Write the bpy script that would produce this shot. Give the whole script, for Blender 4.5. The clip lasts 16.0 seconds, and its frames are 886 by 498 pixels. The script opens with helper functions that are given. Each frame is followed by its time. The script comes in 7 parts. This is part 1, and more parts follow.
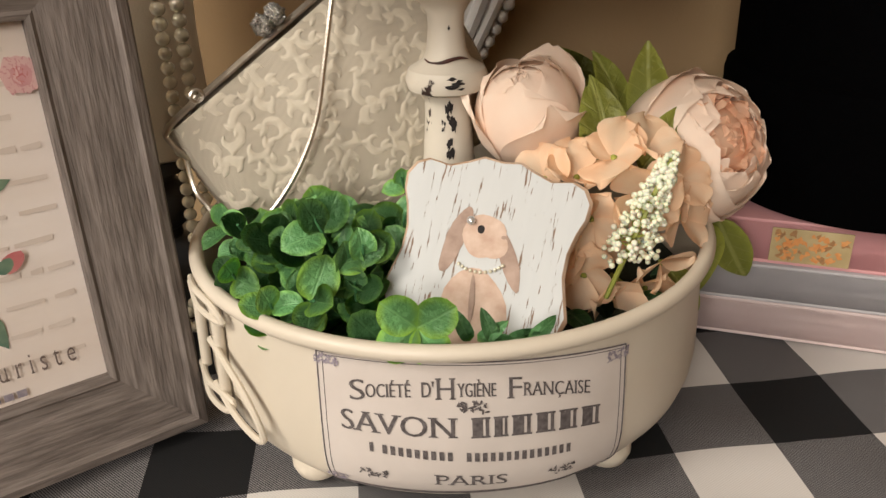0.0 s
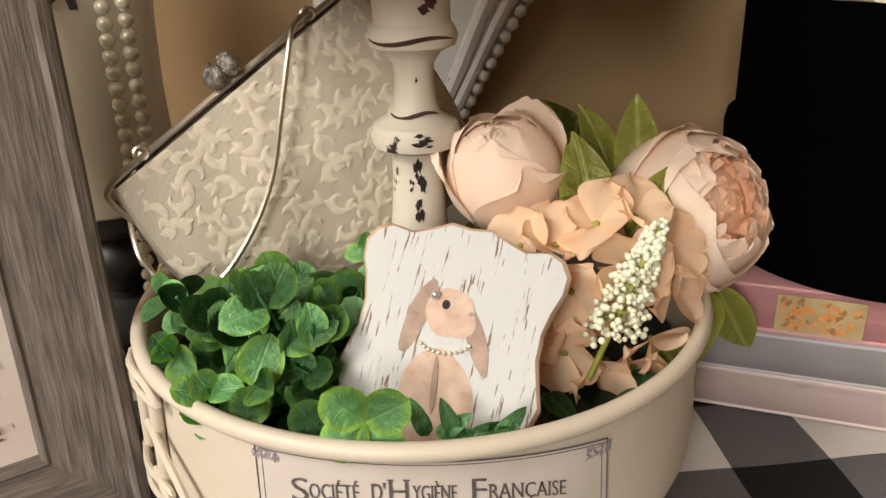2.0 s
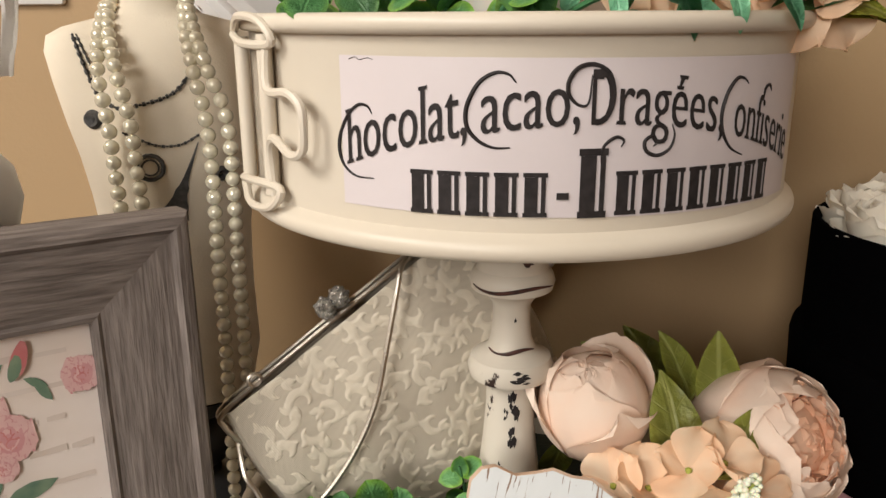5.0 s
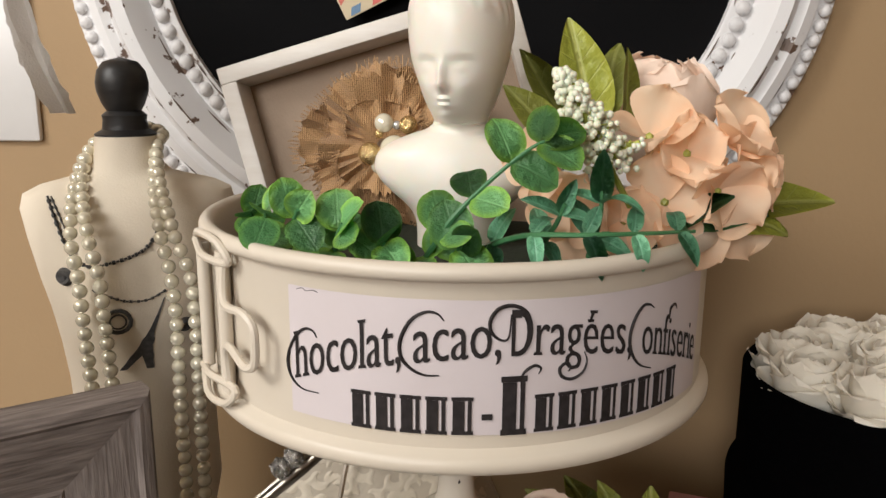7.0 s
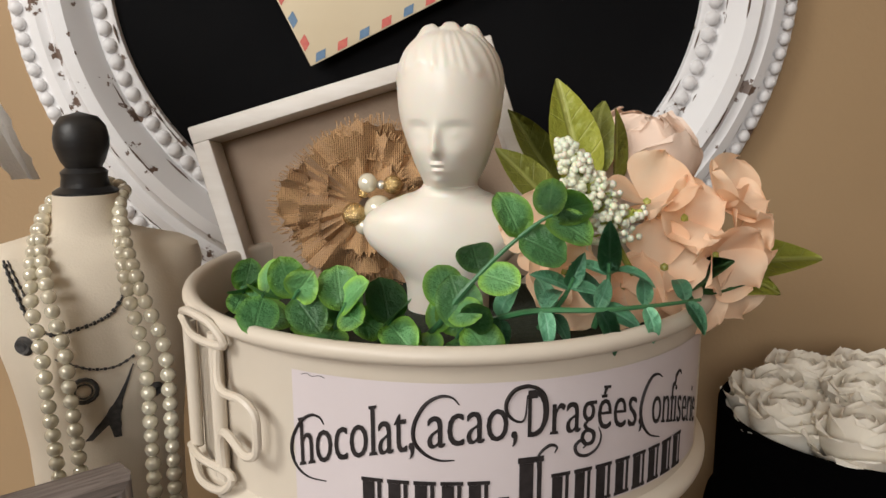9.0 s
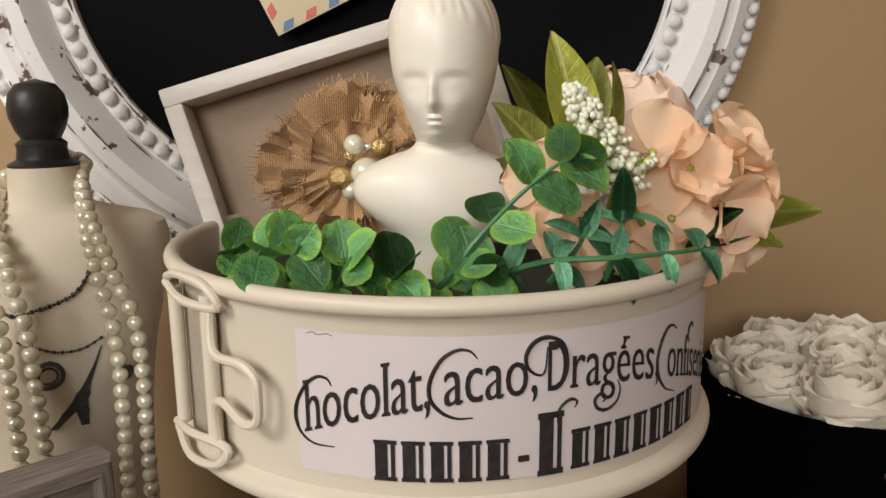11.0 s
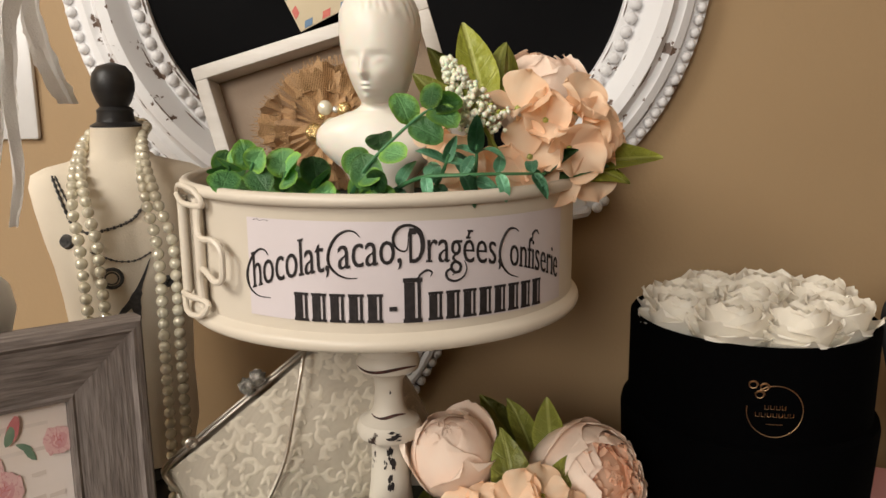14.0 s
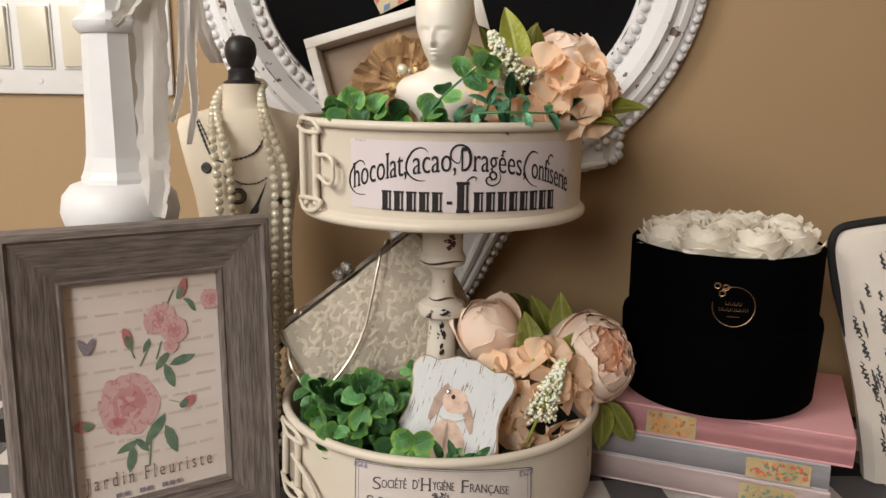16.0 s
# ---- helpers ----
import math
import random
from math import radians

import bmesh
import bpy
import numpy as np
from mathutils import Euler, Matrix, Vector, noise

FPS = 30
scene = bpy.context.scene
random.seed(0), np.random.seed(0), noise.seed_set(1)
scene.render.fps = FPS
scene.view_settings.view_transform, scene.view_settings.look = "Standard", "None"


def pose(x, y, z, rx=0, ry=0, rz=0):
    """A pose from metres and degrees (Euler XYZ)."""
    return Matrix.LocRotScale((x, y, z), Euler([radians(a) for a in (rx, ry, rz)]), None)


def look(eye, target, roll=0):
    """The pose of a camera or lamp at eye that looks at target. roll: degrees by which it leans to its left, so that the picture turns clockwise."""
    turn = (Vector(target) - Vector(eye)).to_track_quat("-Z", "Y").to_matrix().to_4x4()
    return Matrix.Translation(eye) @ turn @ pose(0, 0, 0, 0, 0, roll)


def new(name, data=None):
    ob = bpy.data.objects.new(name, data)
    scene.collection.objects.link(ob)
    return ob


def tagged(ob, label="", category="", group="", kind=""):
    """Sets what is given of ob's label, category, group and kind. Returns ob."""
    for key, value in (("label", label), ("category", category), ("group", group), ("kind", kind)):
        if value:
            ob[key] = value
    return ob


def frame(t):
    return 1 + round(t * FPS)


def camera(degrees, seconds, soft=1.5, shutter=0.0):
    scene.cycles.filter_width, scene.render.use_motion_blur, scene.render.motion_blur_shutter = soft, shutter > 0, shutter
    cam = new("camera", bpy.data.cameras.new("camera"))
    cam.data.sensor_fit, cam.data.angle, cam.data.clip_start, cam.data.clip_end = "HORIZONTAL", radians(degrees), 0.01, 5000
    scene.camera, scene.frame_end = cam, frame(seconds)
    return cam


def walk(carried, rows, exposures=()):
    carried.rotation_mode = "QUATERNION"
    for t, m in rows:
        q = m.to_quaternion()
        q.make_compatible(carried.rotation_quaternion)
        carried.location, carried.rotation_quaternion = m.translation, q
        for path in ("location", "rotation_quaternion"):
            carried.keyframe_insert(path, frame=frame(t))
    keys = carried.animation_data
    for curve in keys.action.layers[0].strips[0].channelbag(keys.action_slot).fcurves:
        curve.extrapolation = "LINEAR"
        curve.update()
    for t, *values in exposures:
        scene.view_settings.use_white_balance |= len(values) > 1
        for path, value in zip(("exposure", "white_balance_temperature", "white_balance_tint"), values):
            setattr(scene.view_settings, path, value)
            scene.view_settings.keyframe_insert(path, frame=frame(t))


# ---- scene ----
import collections

cam = camera(58.4, 16.0)
METRES, EYE, TILT, LEAN, TURN = 0.65, 1.08, -24.5, 1.2, 0.0
PATH = [
    (0, (0.01, 0.0, 1.089), (-0.051, 1.803, 0.227), -1.8),
    (0.5, (0.016, 0.009, 1.081), (-0.06, 1.823, 0.244), -1.4),
    (1, (0.021, 0.02, 1.081), (-0.068, 1.844, 0.265), -1.6),
    (1.5, (0.026, 0.03, 1.083), (-0.07, 1.863, 0.288), -1.9),
    (2, (0.029, 0.039, 1.088), (-0.063, 1.878, 0.307), -1.8),
    (2.5, (0.031, 0.042, 1.097), (-0.047, 1.892, 0.34), -1.4),
    (3, (0.024, 0.042, 1.106), (-0.047, 1.904, 0.379), -0.9),
    (3.5, (0.015, 0.04, 1.115), (-0.066, 1.912, 0.418), -0.5),
    (4, (0.001, 0.037, 1.13), (-0.091, 1.923, 0.47), -0.2),
    (4.5, (-0.006, 0.04, 1.144), (-0.122, 1.935, 0.514), -0.3),
    (5, (-0.008, 0.039, 1.156), (-0.13, 1.952, 0.587), -0.3),
    (7.5, (0.008, 0.026, 1.23), (-0.038, 1.978, 0.796), 0.4),
    (8, (0.005, 0.028, 1.237), (-0.018, 1.983, 0.814), 0.3),
    (10.5, (-0.048, 0.05, 1.226), (0.202, 1.993, 0.823), -0.8),
    (11, (-0.039, 0.05, 1.218), (0.2, 1.993, 0.807), -0.6),
    (11.5, (-0.018, 0.051, 1.211), (0.159, 1.996, 0.782), -0.7),
    (12, (0.003, 0.047, 1.204), (0.103, 1.995, 0.763), -0.9),
    (12.5, (0.024, 0.026, 1.204), (0.089, 1.975, 0.76), -1.0),
    (13, (0.03, -0.002, 1.203), (0.082, 1.952, 0.779), -0.8),
    (13.5, (0.032, -0.034, 1.203), (0.055, 1.924, 0.798), -0.6),
    (14, (0.038, -0.077, 1.201), (0.027, 1.884, 0.81), -0.4),
    (14.5, (0.04, -0.124, 1.191), (-0.006, 1.838, 0.807), -0.0),
    (15, (0.038, -0.169, 1.187), (-0.043, 1.79, 0.791), 0.3),
    (15.5, (0.042, -0.213, 1.187), (-0.073, 1.742, 0.781), 0.4),
    (16, (0.045, -0.251, 1.184), (-0.088, 1.7, 0.766), 0.7),
]
walk(cam, [(t, look(eye, target, roll)) for t, eye, target, roll in PATH],
     [(0, -0.12, 6500, 10), (2.5, 0.0, 6550, 10), (3.5, 0.0, 6550, 10), (4.5, -0.12, 6350, 10), (5, -0.18, 6250, 10), (7.5, -0.38, 6000, 10), (8.2, -0.45, 6000, 10), (11, -0.52, 6150, 10), (12.5, -0.42, 6350, 10), (14, -0.36, 6350, 10), (16, -0.35, 6150, 10)])

# ---- world and lights ----
world = bpy.data.worlds.new("room_world")
scene.world = world
world.use_nodes = True
world.node_tree.nodes["Background"].inputs[0].default_value = (0.9, 0.8, 0.68, 1)
world.node_tree.nodes["Background"].inputs[1].default_value = 0.3


def unseen_lamp(x, y, z, size, watts, color):
    data = bpy.data.lights.new("unseen_lamp", "AREA")
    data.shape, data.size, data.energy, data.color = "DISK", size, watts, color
    ob = new("unseen_lamp", data)
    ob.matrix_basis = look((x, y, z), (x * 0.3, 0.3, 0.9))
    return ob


unseen_lamp(-1.00, -0.35, 1.95, 0.5, 17, (1.0, 0.93, 0.82))
unseen_lamp(-0.90, -1.10, 2.15, 1.3, 17, (1.0, 0.94, 0.85))
# Added frontal fill with no known fixture, behind the camera, brightens the lower tier.
unseen_lamp(-0.90, -2.60, 2.00, 0.9, 54, (1.0, 0.94, 0.85))

# ---- materials ----


def nodes_of(m):
    m.use_nodes = True
    return m.node_tree.nodes, m.node_tree.links, m.node_tree.nodes["Principled BSDF"]


def mat(name, c1, c2=None, rough=0.5, scale=60.0, stretch=(1, 1, 1), bump=0.15, bscale=None, metal=0.0, coords="Object",
        sheen=0.0, spec=0.5, detail=5.0, lo=0.3, hi=0.7, per=0.0, sss=0.0, coat=0.0, thin=0.0):
    """Two tones mixed by stretched noise, with a finer bump; per: value change from object to object."""
    m = bpy.data.materials.new(name)
    n, l, b = nodes_of(m)
    c2 = c2 or tuple(v * 0.82 for v in c1)
    tc, mp = n.new("ShaderNodeTexCoord"), n.new("ShaderNodeMapping")
    mp.inputs["Scale"].default_value = stretch
    l.new(tc.outputs[coords], mp.inputs[0])
    nz = n.new("ShaderNodeTexNoise")
    nz.inputs["Scale"].default_value, nz.inputs["Detail"].default_value = scale, detail
    l.new(mp.outputs[0], nz.inputs["Vector"])
    r = n.new("ShaderNodeValToRGB")
    r.color_ramp.elements[0].position, r.color_ramp.elements[1].position = lo, hi
    r.color_ramp.elements[0].color, r.color_ramp.elements[1].color = (*c2, 1), (*c1, 1)
    l.new(nz.outputs["Fac"], r.inputs[0])
    col = r.outputs[0]
    if per:
        oi, mr, hs = n.new("ShaderNodeObjectInfo"), n.new("ShaderNodeMapRange"), n.new("ShaderNodeHueSaturation")
        mr.inputs["To Min"].default_value, mr.inputs["To Max"].default_value = 1 - per, 1 + per
        l.new(oi.outputs["Random"], mr.inputs["Value"])
        l.new(mr.outputs[0], hs.inputs["Value"])
        l.new(col, hs.inputs["Color"])
        col = hs.outputs[0]
    l.new(col, b.inputs["Base Color"])
    b.inputs["Roughness"].default_value, b.inputs["Metallic"].default_value = rough, metal
    b.inputs["Specular IOR Level"].default_value = spec
    if sheen:
        b.inputs["Sheen Weight"].default_value, b.inputs["Sheen Roughness"].default_value = sheen, 0.4
    if sss:
        b.inputs["Subsurface Weight"].default_value, b.inputs["Subsurface Scale"].default_value = sss, 0.004
    if coat:
        b.inputs["Coat Weight"].default_value = coat
    if thin:
        tr, mix = n.new("ShaderNodeBsdfTranslucent"), n.new("ShaderNodeMixShader")
        l.new(col, tr.inputs["Color"])
        mix.inputs[0].default_value = thin
        l.new(b.outputs[0], mix.inputs[1])
        l.new(tr.outputs[0], mix.inputs[2])
        l.new(mix.outputs[0], n["Material Output"].inputs["Surface"])
    if bump:
        n2, bp = n.new("ShaderNodeTexNoise"), n.new("ShaderNodeBump")
        n2.inputs["Scale"].default_value, n2.inputs["Detail"].default_value = bscale or scale * 4, 4
        l.new(mp.outputs[0], n2.inputs["Vector"])
        bp.inputs["Strength"].default_value, bp.inputs["Distance"].default_value = bump, 0.001
        l.new(n2.outputs["Fac"], bp.inputs["Height"])
        l.new(bp.outputs[0], b.inputs["Normal"])
    return m


def chipped(name, paint, under, cover, scale, stretch=(1, 1, 1), rough=0.55, coords="Object", tint=0.9):
    """Paint with sharp worn patches that show what lies beneath."""
    m = bpy.data.materials.new(name)
    n, l, b = nodes_of(m)
    tc, mp = n.new("ShaderNodeTexCoord"), n.new("ShaderNodeMapping")
    mp.inputs["Scale"].default_value = stretch
    l.new(tc.outputs[coords], mp.inputs[0])
    big, fine, soft = n.new("ShaderNodeTexNoise"), n.new("ShaderNodeTexNoise"), n.new("ShaderNodeTexNoise")
    big.inputs["Scale"].default_value, big.inputs["Detail"].default_value, big.inputs["Roughness"].default_value = scale, 8, 0.62
    soft.inputs["Scale"].default_value = scale * 0.35
    for q in (big, soft):
        l.new(mp.outputs[0], q.inputs["Vector"])
    r = n.new("ShaderNodeValToRGB")
    r.color_ramp.elements[0].position, r.color_ramp.elements[1].position = cover, cover + 0.015
    l.new(big.outputs["Fac"], r.inputs[0])
    pm, mx = n.new("ShaderNodeMix"), n.new("ShaderNodeMix")
    pm.data_type = mx.data_type = "RGBA"
    pm.inputs["A"].default_value, pm.inputs["B"].default_value = (*paint, 1), (*(v * tint for v in paint), 1)
    l.new(soft.outputs["Fac"], pm.inputs["Factor"])
    l.new(r.outputs[0], mx.inputs["Factor"])
    l.new(pm.outputs["Result"], mx.inputs["A"])
    mx.inputs["B"].default_value = (*under, 1)
    l.new(mx.outputs["Result"], b.inputs["Base Color"])
    bp = n.new("ShaderNodeBump")
    bp.inputs["Strength"].default_value, bp.inputs["Distance"].default_value, bp.invert = 0.5, 0.0006, True
    l.new(r.outputs[0], bp.inputs["Height"])
    l.new(bp.outputs[0], b.inputs["Normal"])
    b.inputs["Roughness"].default_value = rough
    return m


M_WALL = mat("wall_paint", (0.375, 0.255, 0.135), (0.34, 0.228, 0.12), 0.75, 3, bump=0.25, bscale=260)
M_CEIL = mat("ceiling_paint", (0.72, 0.68, 0.62), None, 0.9, 4)
M_FLOOR = mat("floor_wood", (0.22, 0.13, 0.07), (0.12, 0.07, 0.04), 0.45, 6, (1, 12, 1))
M_TABLE = mat("dark_wood", (0.06, 0.04, 0.03), None, 0.4, 20, (1, 10, 1))
M_TIN = mat("cream_enamel", (0.635, 0.57, 0.475), (0.585, 0.52, 0.425), 0.42, 18, bump=0.14, bscale=70, spec=0.45)
M_LABEL = mat("label_paper", (0.615, 0.555, 0.565), (0.575, 0.515, 0.52), 0.62, 25, bump=0.06, bscale=200)
M_LABEL2 = mat("aged_label_paper", (0.63, 0.57, 0.53), (0.56, 0.50, 0.46), 0.6, 30, bump=0.06, bscale=200)
M_INK = mat("black_ink", (0.018, 0.015, 0.015), (0.035, 0.03, 0.03), 0.6, 300, bump=0, spec=0.15)
M_INK2 = mat("grey_ink", (0.07, 0.06, 0.06), (0.16, 0.14, 0.14), 0.6, 500, bump=0, spec=0.15)
M_INK3 = mat("violet_ink", (0.22, 0.19, 0.24), (0.35, 0.31, 0.34), 0.6, 500, bump=0, spec=0.15)
M_COLUMN = chipped("distressed_cream", (0.66, 0.60, 0.51), (0.035, 0.02, 0.016), 0.665, 62, (1, 1, 0.55), 0.5)
M_COLRED = mat("worn_brown", (0.10, 0.03, 0.02), (0.02, 0.012, 0.01), 0.7, 200, bump=0.4)
M_WORN = mat("rubbed_brown", (0.17, 0.12, 0.09), (0.09, 0.06, 0.045), 0.7, 300, bump=0.3)
M_WHITEWOOD = chipped("chippy_white", (0.80, 0.79, 0.79), (0.14, 0.09, 0.065), 0.598, 45, (1, 1, 1), 0.5, tint=0.9)
M_CHALK = mat("chalkboard", (0.0045, 0.0045, 0.005), (0.008, 0.008, 0.0085), 0.75, 6, bump=0.05, spec=0.03)
M_BOXWHITE = mat("white_painted_wood", (0.70, 0.66, 0.61), (0.62, 0.57, 0.51), 0.5, 30, (1, 1, 6), bump=0.15)
M_LINEN = mat("beige_backing", (0.40, 0.30, 0.22), (0.36, 0.27, 0.195), 0.85, 50, bump=0.2, bscale=700)
M_PORCELAIN = mat("bisque_porcelain", (0.78, 0.74, 0.66), (0.74, 0.69, 0.60), 0.38, 12, bump=0.03, sss=0.15)
M_VELVET = mat("black_velvet", (0.0012, 0.0012, 0.0014), None, 0.95, 200, bump=0.3, bscale=1500, spec=0.02)
M_GOLD = mat("gold_foil", (0.42, 0.26, 0.14), None, 0.35, 300, bump=0.1, metal=1.0)
M_ROSEWHITE = mat("ivory_petal", (0.96, 0.92, 0.83), (0.95, 0.89, 0.77), 0.65, 40, bump=0.12, bscale=300, per=0.02, thin=0.25, spec=0.25)
M_PEONY = mat("blush_petal", (0.98, 0.775, 0.635), (0.98, 0.84, 0.72), 0.7, 45, bump=0.15, bscale=260, per=0.02, thin=0.25, spec=0.2)
M_PEONYIN = mat("coral_petal", (0.97, 0.63, 0.43), (0.97, 0.71, 0.53), 0.7, 45, bump=0.15, bscale=260, per=0.04, thin=0.42, spec=0.2)
M_HYD = mat("peach_petal", (0.97, 0.665, 0.435), (0.97, 0.79, 0.60), 0.7, 45, bump=0.15, bscale=300, per=0.05, thin=0.42, spec=0.2)


def leaf_mat(name, mid, rim, vein, rough, wide, ribs=9.0, per=0.2, edge=0.55, rib_mix=0.75, blotch=0.7):
    """A leaf of unit length along x: darker blade, paler rim, a midrib and slanting side veins."""
    m = bpy.data.materials.new(name)
    n, l, b = nodes_of(m)

    def calc(op, p, q=None):
        k = n.new("ShaderNodeMath")
        k.operation = op
        for i, v in enumerate((p, q)):
            if isinstance(v, (int, float)):
                k.inputs[i].default_value = v
            elif v is not None:
                l.new(v, k.inputs[i])
        return k.outputs[0]

    def ramp(v, lo, hi):
        k = n.new("ShaderNodeMapRange")
        k.interpolation_type = "SMOOTHSTEP"
        k.inputs["From Min"].default_value, k.inputs["From Max"].default_value = lo, hi
        l.new(v, k.inputs["Value"])
        return k.outputs[0]

    def blend(f, p, q):
        k = n.new("ShaderNodeMix")
        k.data_type = "RGBA"
        l.new(f, k.inputs["Factor"])
        for i, v in (("A", p), ("B", q)):
            s = [z for z in k.inputs if z.name == i and z.type == "RGBA"][0]
            if isinstance(v, tuple):
                s.default_value = (*v, 1)
            else:
                l.new(v, s)
        return [z for z in k.outputs if z.type == "RGBA"][0]
    tc, sp, nz, oi = n.new("ShaderNodeTexCoord"), n.new("ShaderNodeSeparateXYZ"), n.new("ShaderNodeTexNoise"), n.new("ShaderNodeObjectInfo")
    l.new(tc.outputs["Object"], sp.inputs[0])
    l.new(tc.outputs["Object"], nz.inputs["Vector"])
    nz.inputs["Scale"].default_value, nz.inputs["Detail"].default_value = 4.0, 5
    x, y = sp.outputs["X"], calc("ABSOLUTE", sp.outputs["Y"])
    dx, dy = calc("MULTIPLY", calc("SUBTRACT", x, 0.5), 2.0), calc("DIVIDE", sp.outputs["Y"], wide)
    d = calc("SQRT", calc("ADD", calc("MULTIPLY", dx, dx), calc("MULTIPLY", dy, dy)))
    d = calc("ADD", d, calc("MULTIPLY", calc("SUBTRACT", nz.outputs["Fac"], 0.5), blotch))
    col = blend(ramp(d, edge, 1.05), mid, rim)
    rib = calc("ABSOLUTE", calc("SINE", calc("MULTIPLY", calc("SUBTRACT", x, calc("MULTIPLY", y, 0.9)), ribs * 3.1416)))
    veins = calc("MULTIPLY", calc("MAXIMUM", ramp(y, 0.035, 0.012), calc("MULTIPLY", ramp(rib, 0.16, 0.03), 0.5)), rib_mix)
    col = blend(veins, col, vein)
    mr, hs = n.new("ShaderNodeMapRange"), n.new("ShaderNodeHueSaturation")
    mr.inputs["To Min"].default_value, mr.inputs["To Max"].default_value = 1 - per, 1 + per
    l.new(oi.outputs["Random"], mr.inputs["Value"])
    l.new(mr.outputs[0], hs.inputs["Value"])
    l.new(col, hs.inputs["Color"])
    l.new(hs.outputs[0], b.inputs["Base Color"])
    b.inputs["Roughness"].default_value = rough
    b.inputs["Specular IOR Level"].default_value = 0.4
    bp = n.new("ShaderNodeBump")
    bp.inputs["Strength"].default_value, bp.inputs["Distance"].default_value = 0.3, 0.015
    l.new(calc("SUBTRACT", nz.outputs["Fac"], veins), bp.inputs["Height"])
    l.new(bp.outputs[0], b.inputs["Normal"])
    return m


M_LEAF = leaf_mat("olive_leaf", (0.21, 0.225, 0.04), (0.30, 0.325, 0.055), (0.36, 0.38, 0.11), 0.42, 0.24, 5, 0.3)
M_LEAFLIME = leaf_mat("lime_leaf", (0.33, 0.36, 0.05), (0.42, 0.44, 0.06), (0.45, 0.47, 0.14), 0.42, 0.24, 5, 0.15)
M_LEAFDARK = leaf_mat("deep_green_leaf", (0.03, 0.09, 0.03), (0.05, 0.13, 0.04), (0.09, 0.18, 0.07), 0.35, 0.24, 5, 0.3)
M_EUCA = leaf_mat("green_plastic_leaf", (0.095, 0.245, 0.090), (0.19, 0.40, 0.095), (0.16, 0.34, 0.14), 0.40, 0.46, 4, 0.35, 0.6, 0.35, 0.3)
M_EUCALT = leaf_mat("bright_green_leaf", (0.16, 0.38, 0.14), (0.31, 0.56, 0.08), (0.25, 0.50, 0.20), 0.40, 0.46, 4, 0.2, 0.5, 0.4, 0.35)
M_EUCABLUE = leaf_mat("blue_green_leaf", (0.13, 0.35, 0.20), (0.19, 0.44, 0.25), (0.28, 0.52, 0.35), 0.42, 0.22, 3, 0.25, 0.55, 0.4)
M_STEM = mat("green_stem", (0.06, 0.19, 0.075), None, 0.45, 80)
M_FILLER = mat("dark_filler", (0.02, 0.028, 0.015), None, 0.9, 100, bump=1.0)
M_BERRY = mat("white_berry", (0.80, 0.79, 0.66), (0.70, 0.70, 0.50), 0.5, 120, bump=0.1, sss=0.15)
M_PLAQUE = chipped("scraped_white", (0.54, 0.555, 0.56), (0.20, 0.12, 0.075), 0.60, 560, (1, 1, 0.09), 0.55)
M_PLAQUEEDGE = mat("tan_edge_stain", (0.48, 0.30, 0.19), (0.62, 0.47, 0.36), 0.6, 60, bump=0.2)
M_FUR = mat("tan_print", (0.46, 0.30, 0.22), (0.62, 0.47, 0.38), 0.6, 140, (1, 1, 0.4), bump=0)
M_FURDARK = mat("brown_print", (0.26, 0.17, 0.13), (0.42, 0.30, 0.24), 0.6, 140, (1, 1, 0.4), bump=0)
M_CRYSTAL = mat("crystal", (0.8, 0.8, 0.8), None, 0.08, 900, metal=0.7, bump=0)
M_CHROME = mat("silver_metal", (0.66, 0.61, 0.54), (0.50, 0.46, 0.40), 0.34, 200, metal=1.0, bump=0.05)
M_RHINE = mat("rhinestone", (0.60, 0.58, 0.54), (0.10, 0.10, 0.09), 0.2, 900, metal=0.9, bump=0.6)
M_PEARL = mat("pearl", (0.82, 0.78, 0.63), (0.74, 0.69, 0.53), 0.14, 30, bump=0, coat=1.0, metal=0.25)
M_LINENFORM = mat("ecru_linen", (0.82, 0.74, 0.61), (0.73, 0.64, 0.51), 0.85, 14, bump=0.25, bscale=900)
M_BLACKWOOD = mat("black_wood", (0.012, 0.012, 0.013), (0.025, 0.024, 0.024), 0.45, 40, (1, 1, 4), bump=0.2)
M_PRINTDARK = mat("dark_print", (0.03, 0.03, 0.033), (0.10, 0.095, 0.09), 0.8, 300, bump=0)
M_GREYWOOD = mat("weathered_grey_wood", (0.225, 0.188, 0.168), (0.105, 0.084, 0.073), 0.75, 520, (0.09, 1, 1), bump=0.9, bscale=520, detail=10, lo=0.32, hi=0.68)
M_PRINT = mat("cream_print_paper", (0.86, 0.78, 0.73), (0.78, 0.68, 0.61), 0.35, 14, (0.6, 1, 3), bump=0)
M_PINK = [mat("pink_ink_%s" % w, c, d, 0.4, 90, bump=0) for w, c, d in (
    ("pale", (0.74, 0.50, 0.48), (0.68, 0.41, 0.40)), ("mid", (0.66, 0.36, 0.36), (0.58, 0.27, 0.28)), ("deep", (0.50, 0.13, 0.14), (0.62, 0.26, 0.25)))]
M_FAINT = mat("faded_brown_ink", (0.66, 0.56, 0.49), (0.74, 0.65, 0.59), 0.4, 40, bump=0)
M_GREENINK = mat("green_ink", (0.10, 0.18, 0.13), (0.22, 0.30, 0.20), 0.4, 120, bump=0)
M_TEXTBROWN = mat("brown_ink", (0.14, 0.10, 0.09), (0.20, 0.15, 0.13), 0.5, 300, bump=0)
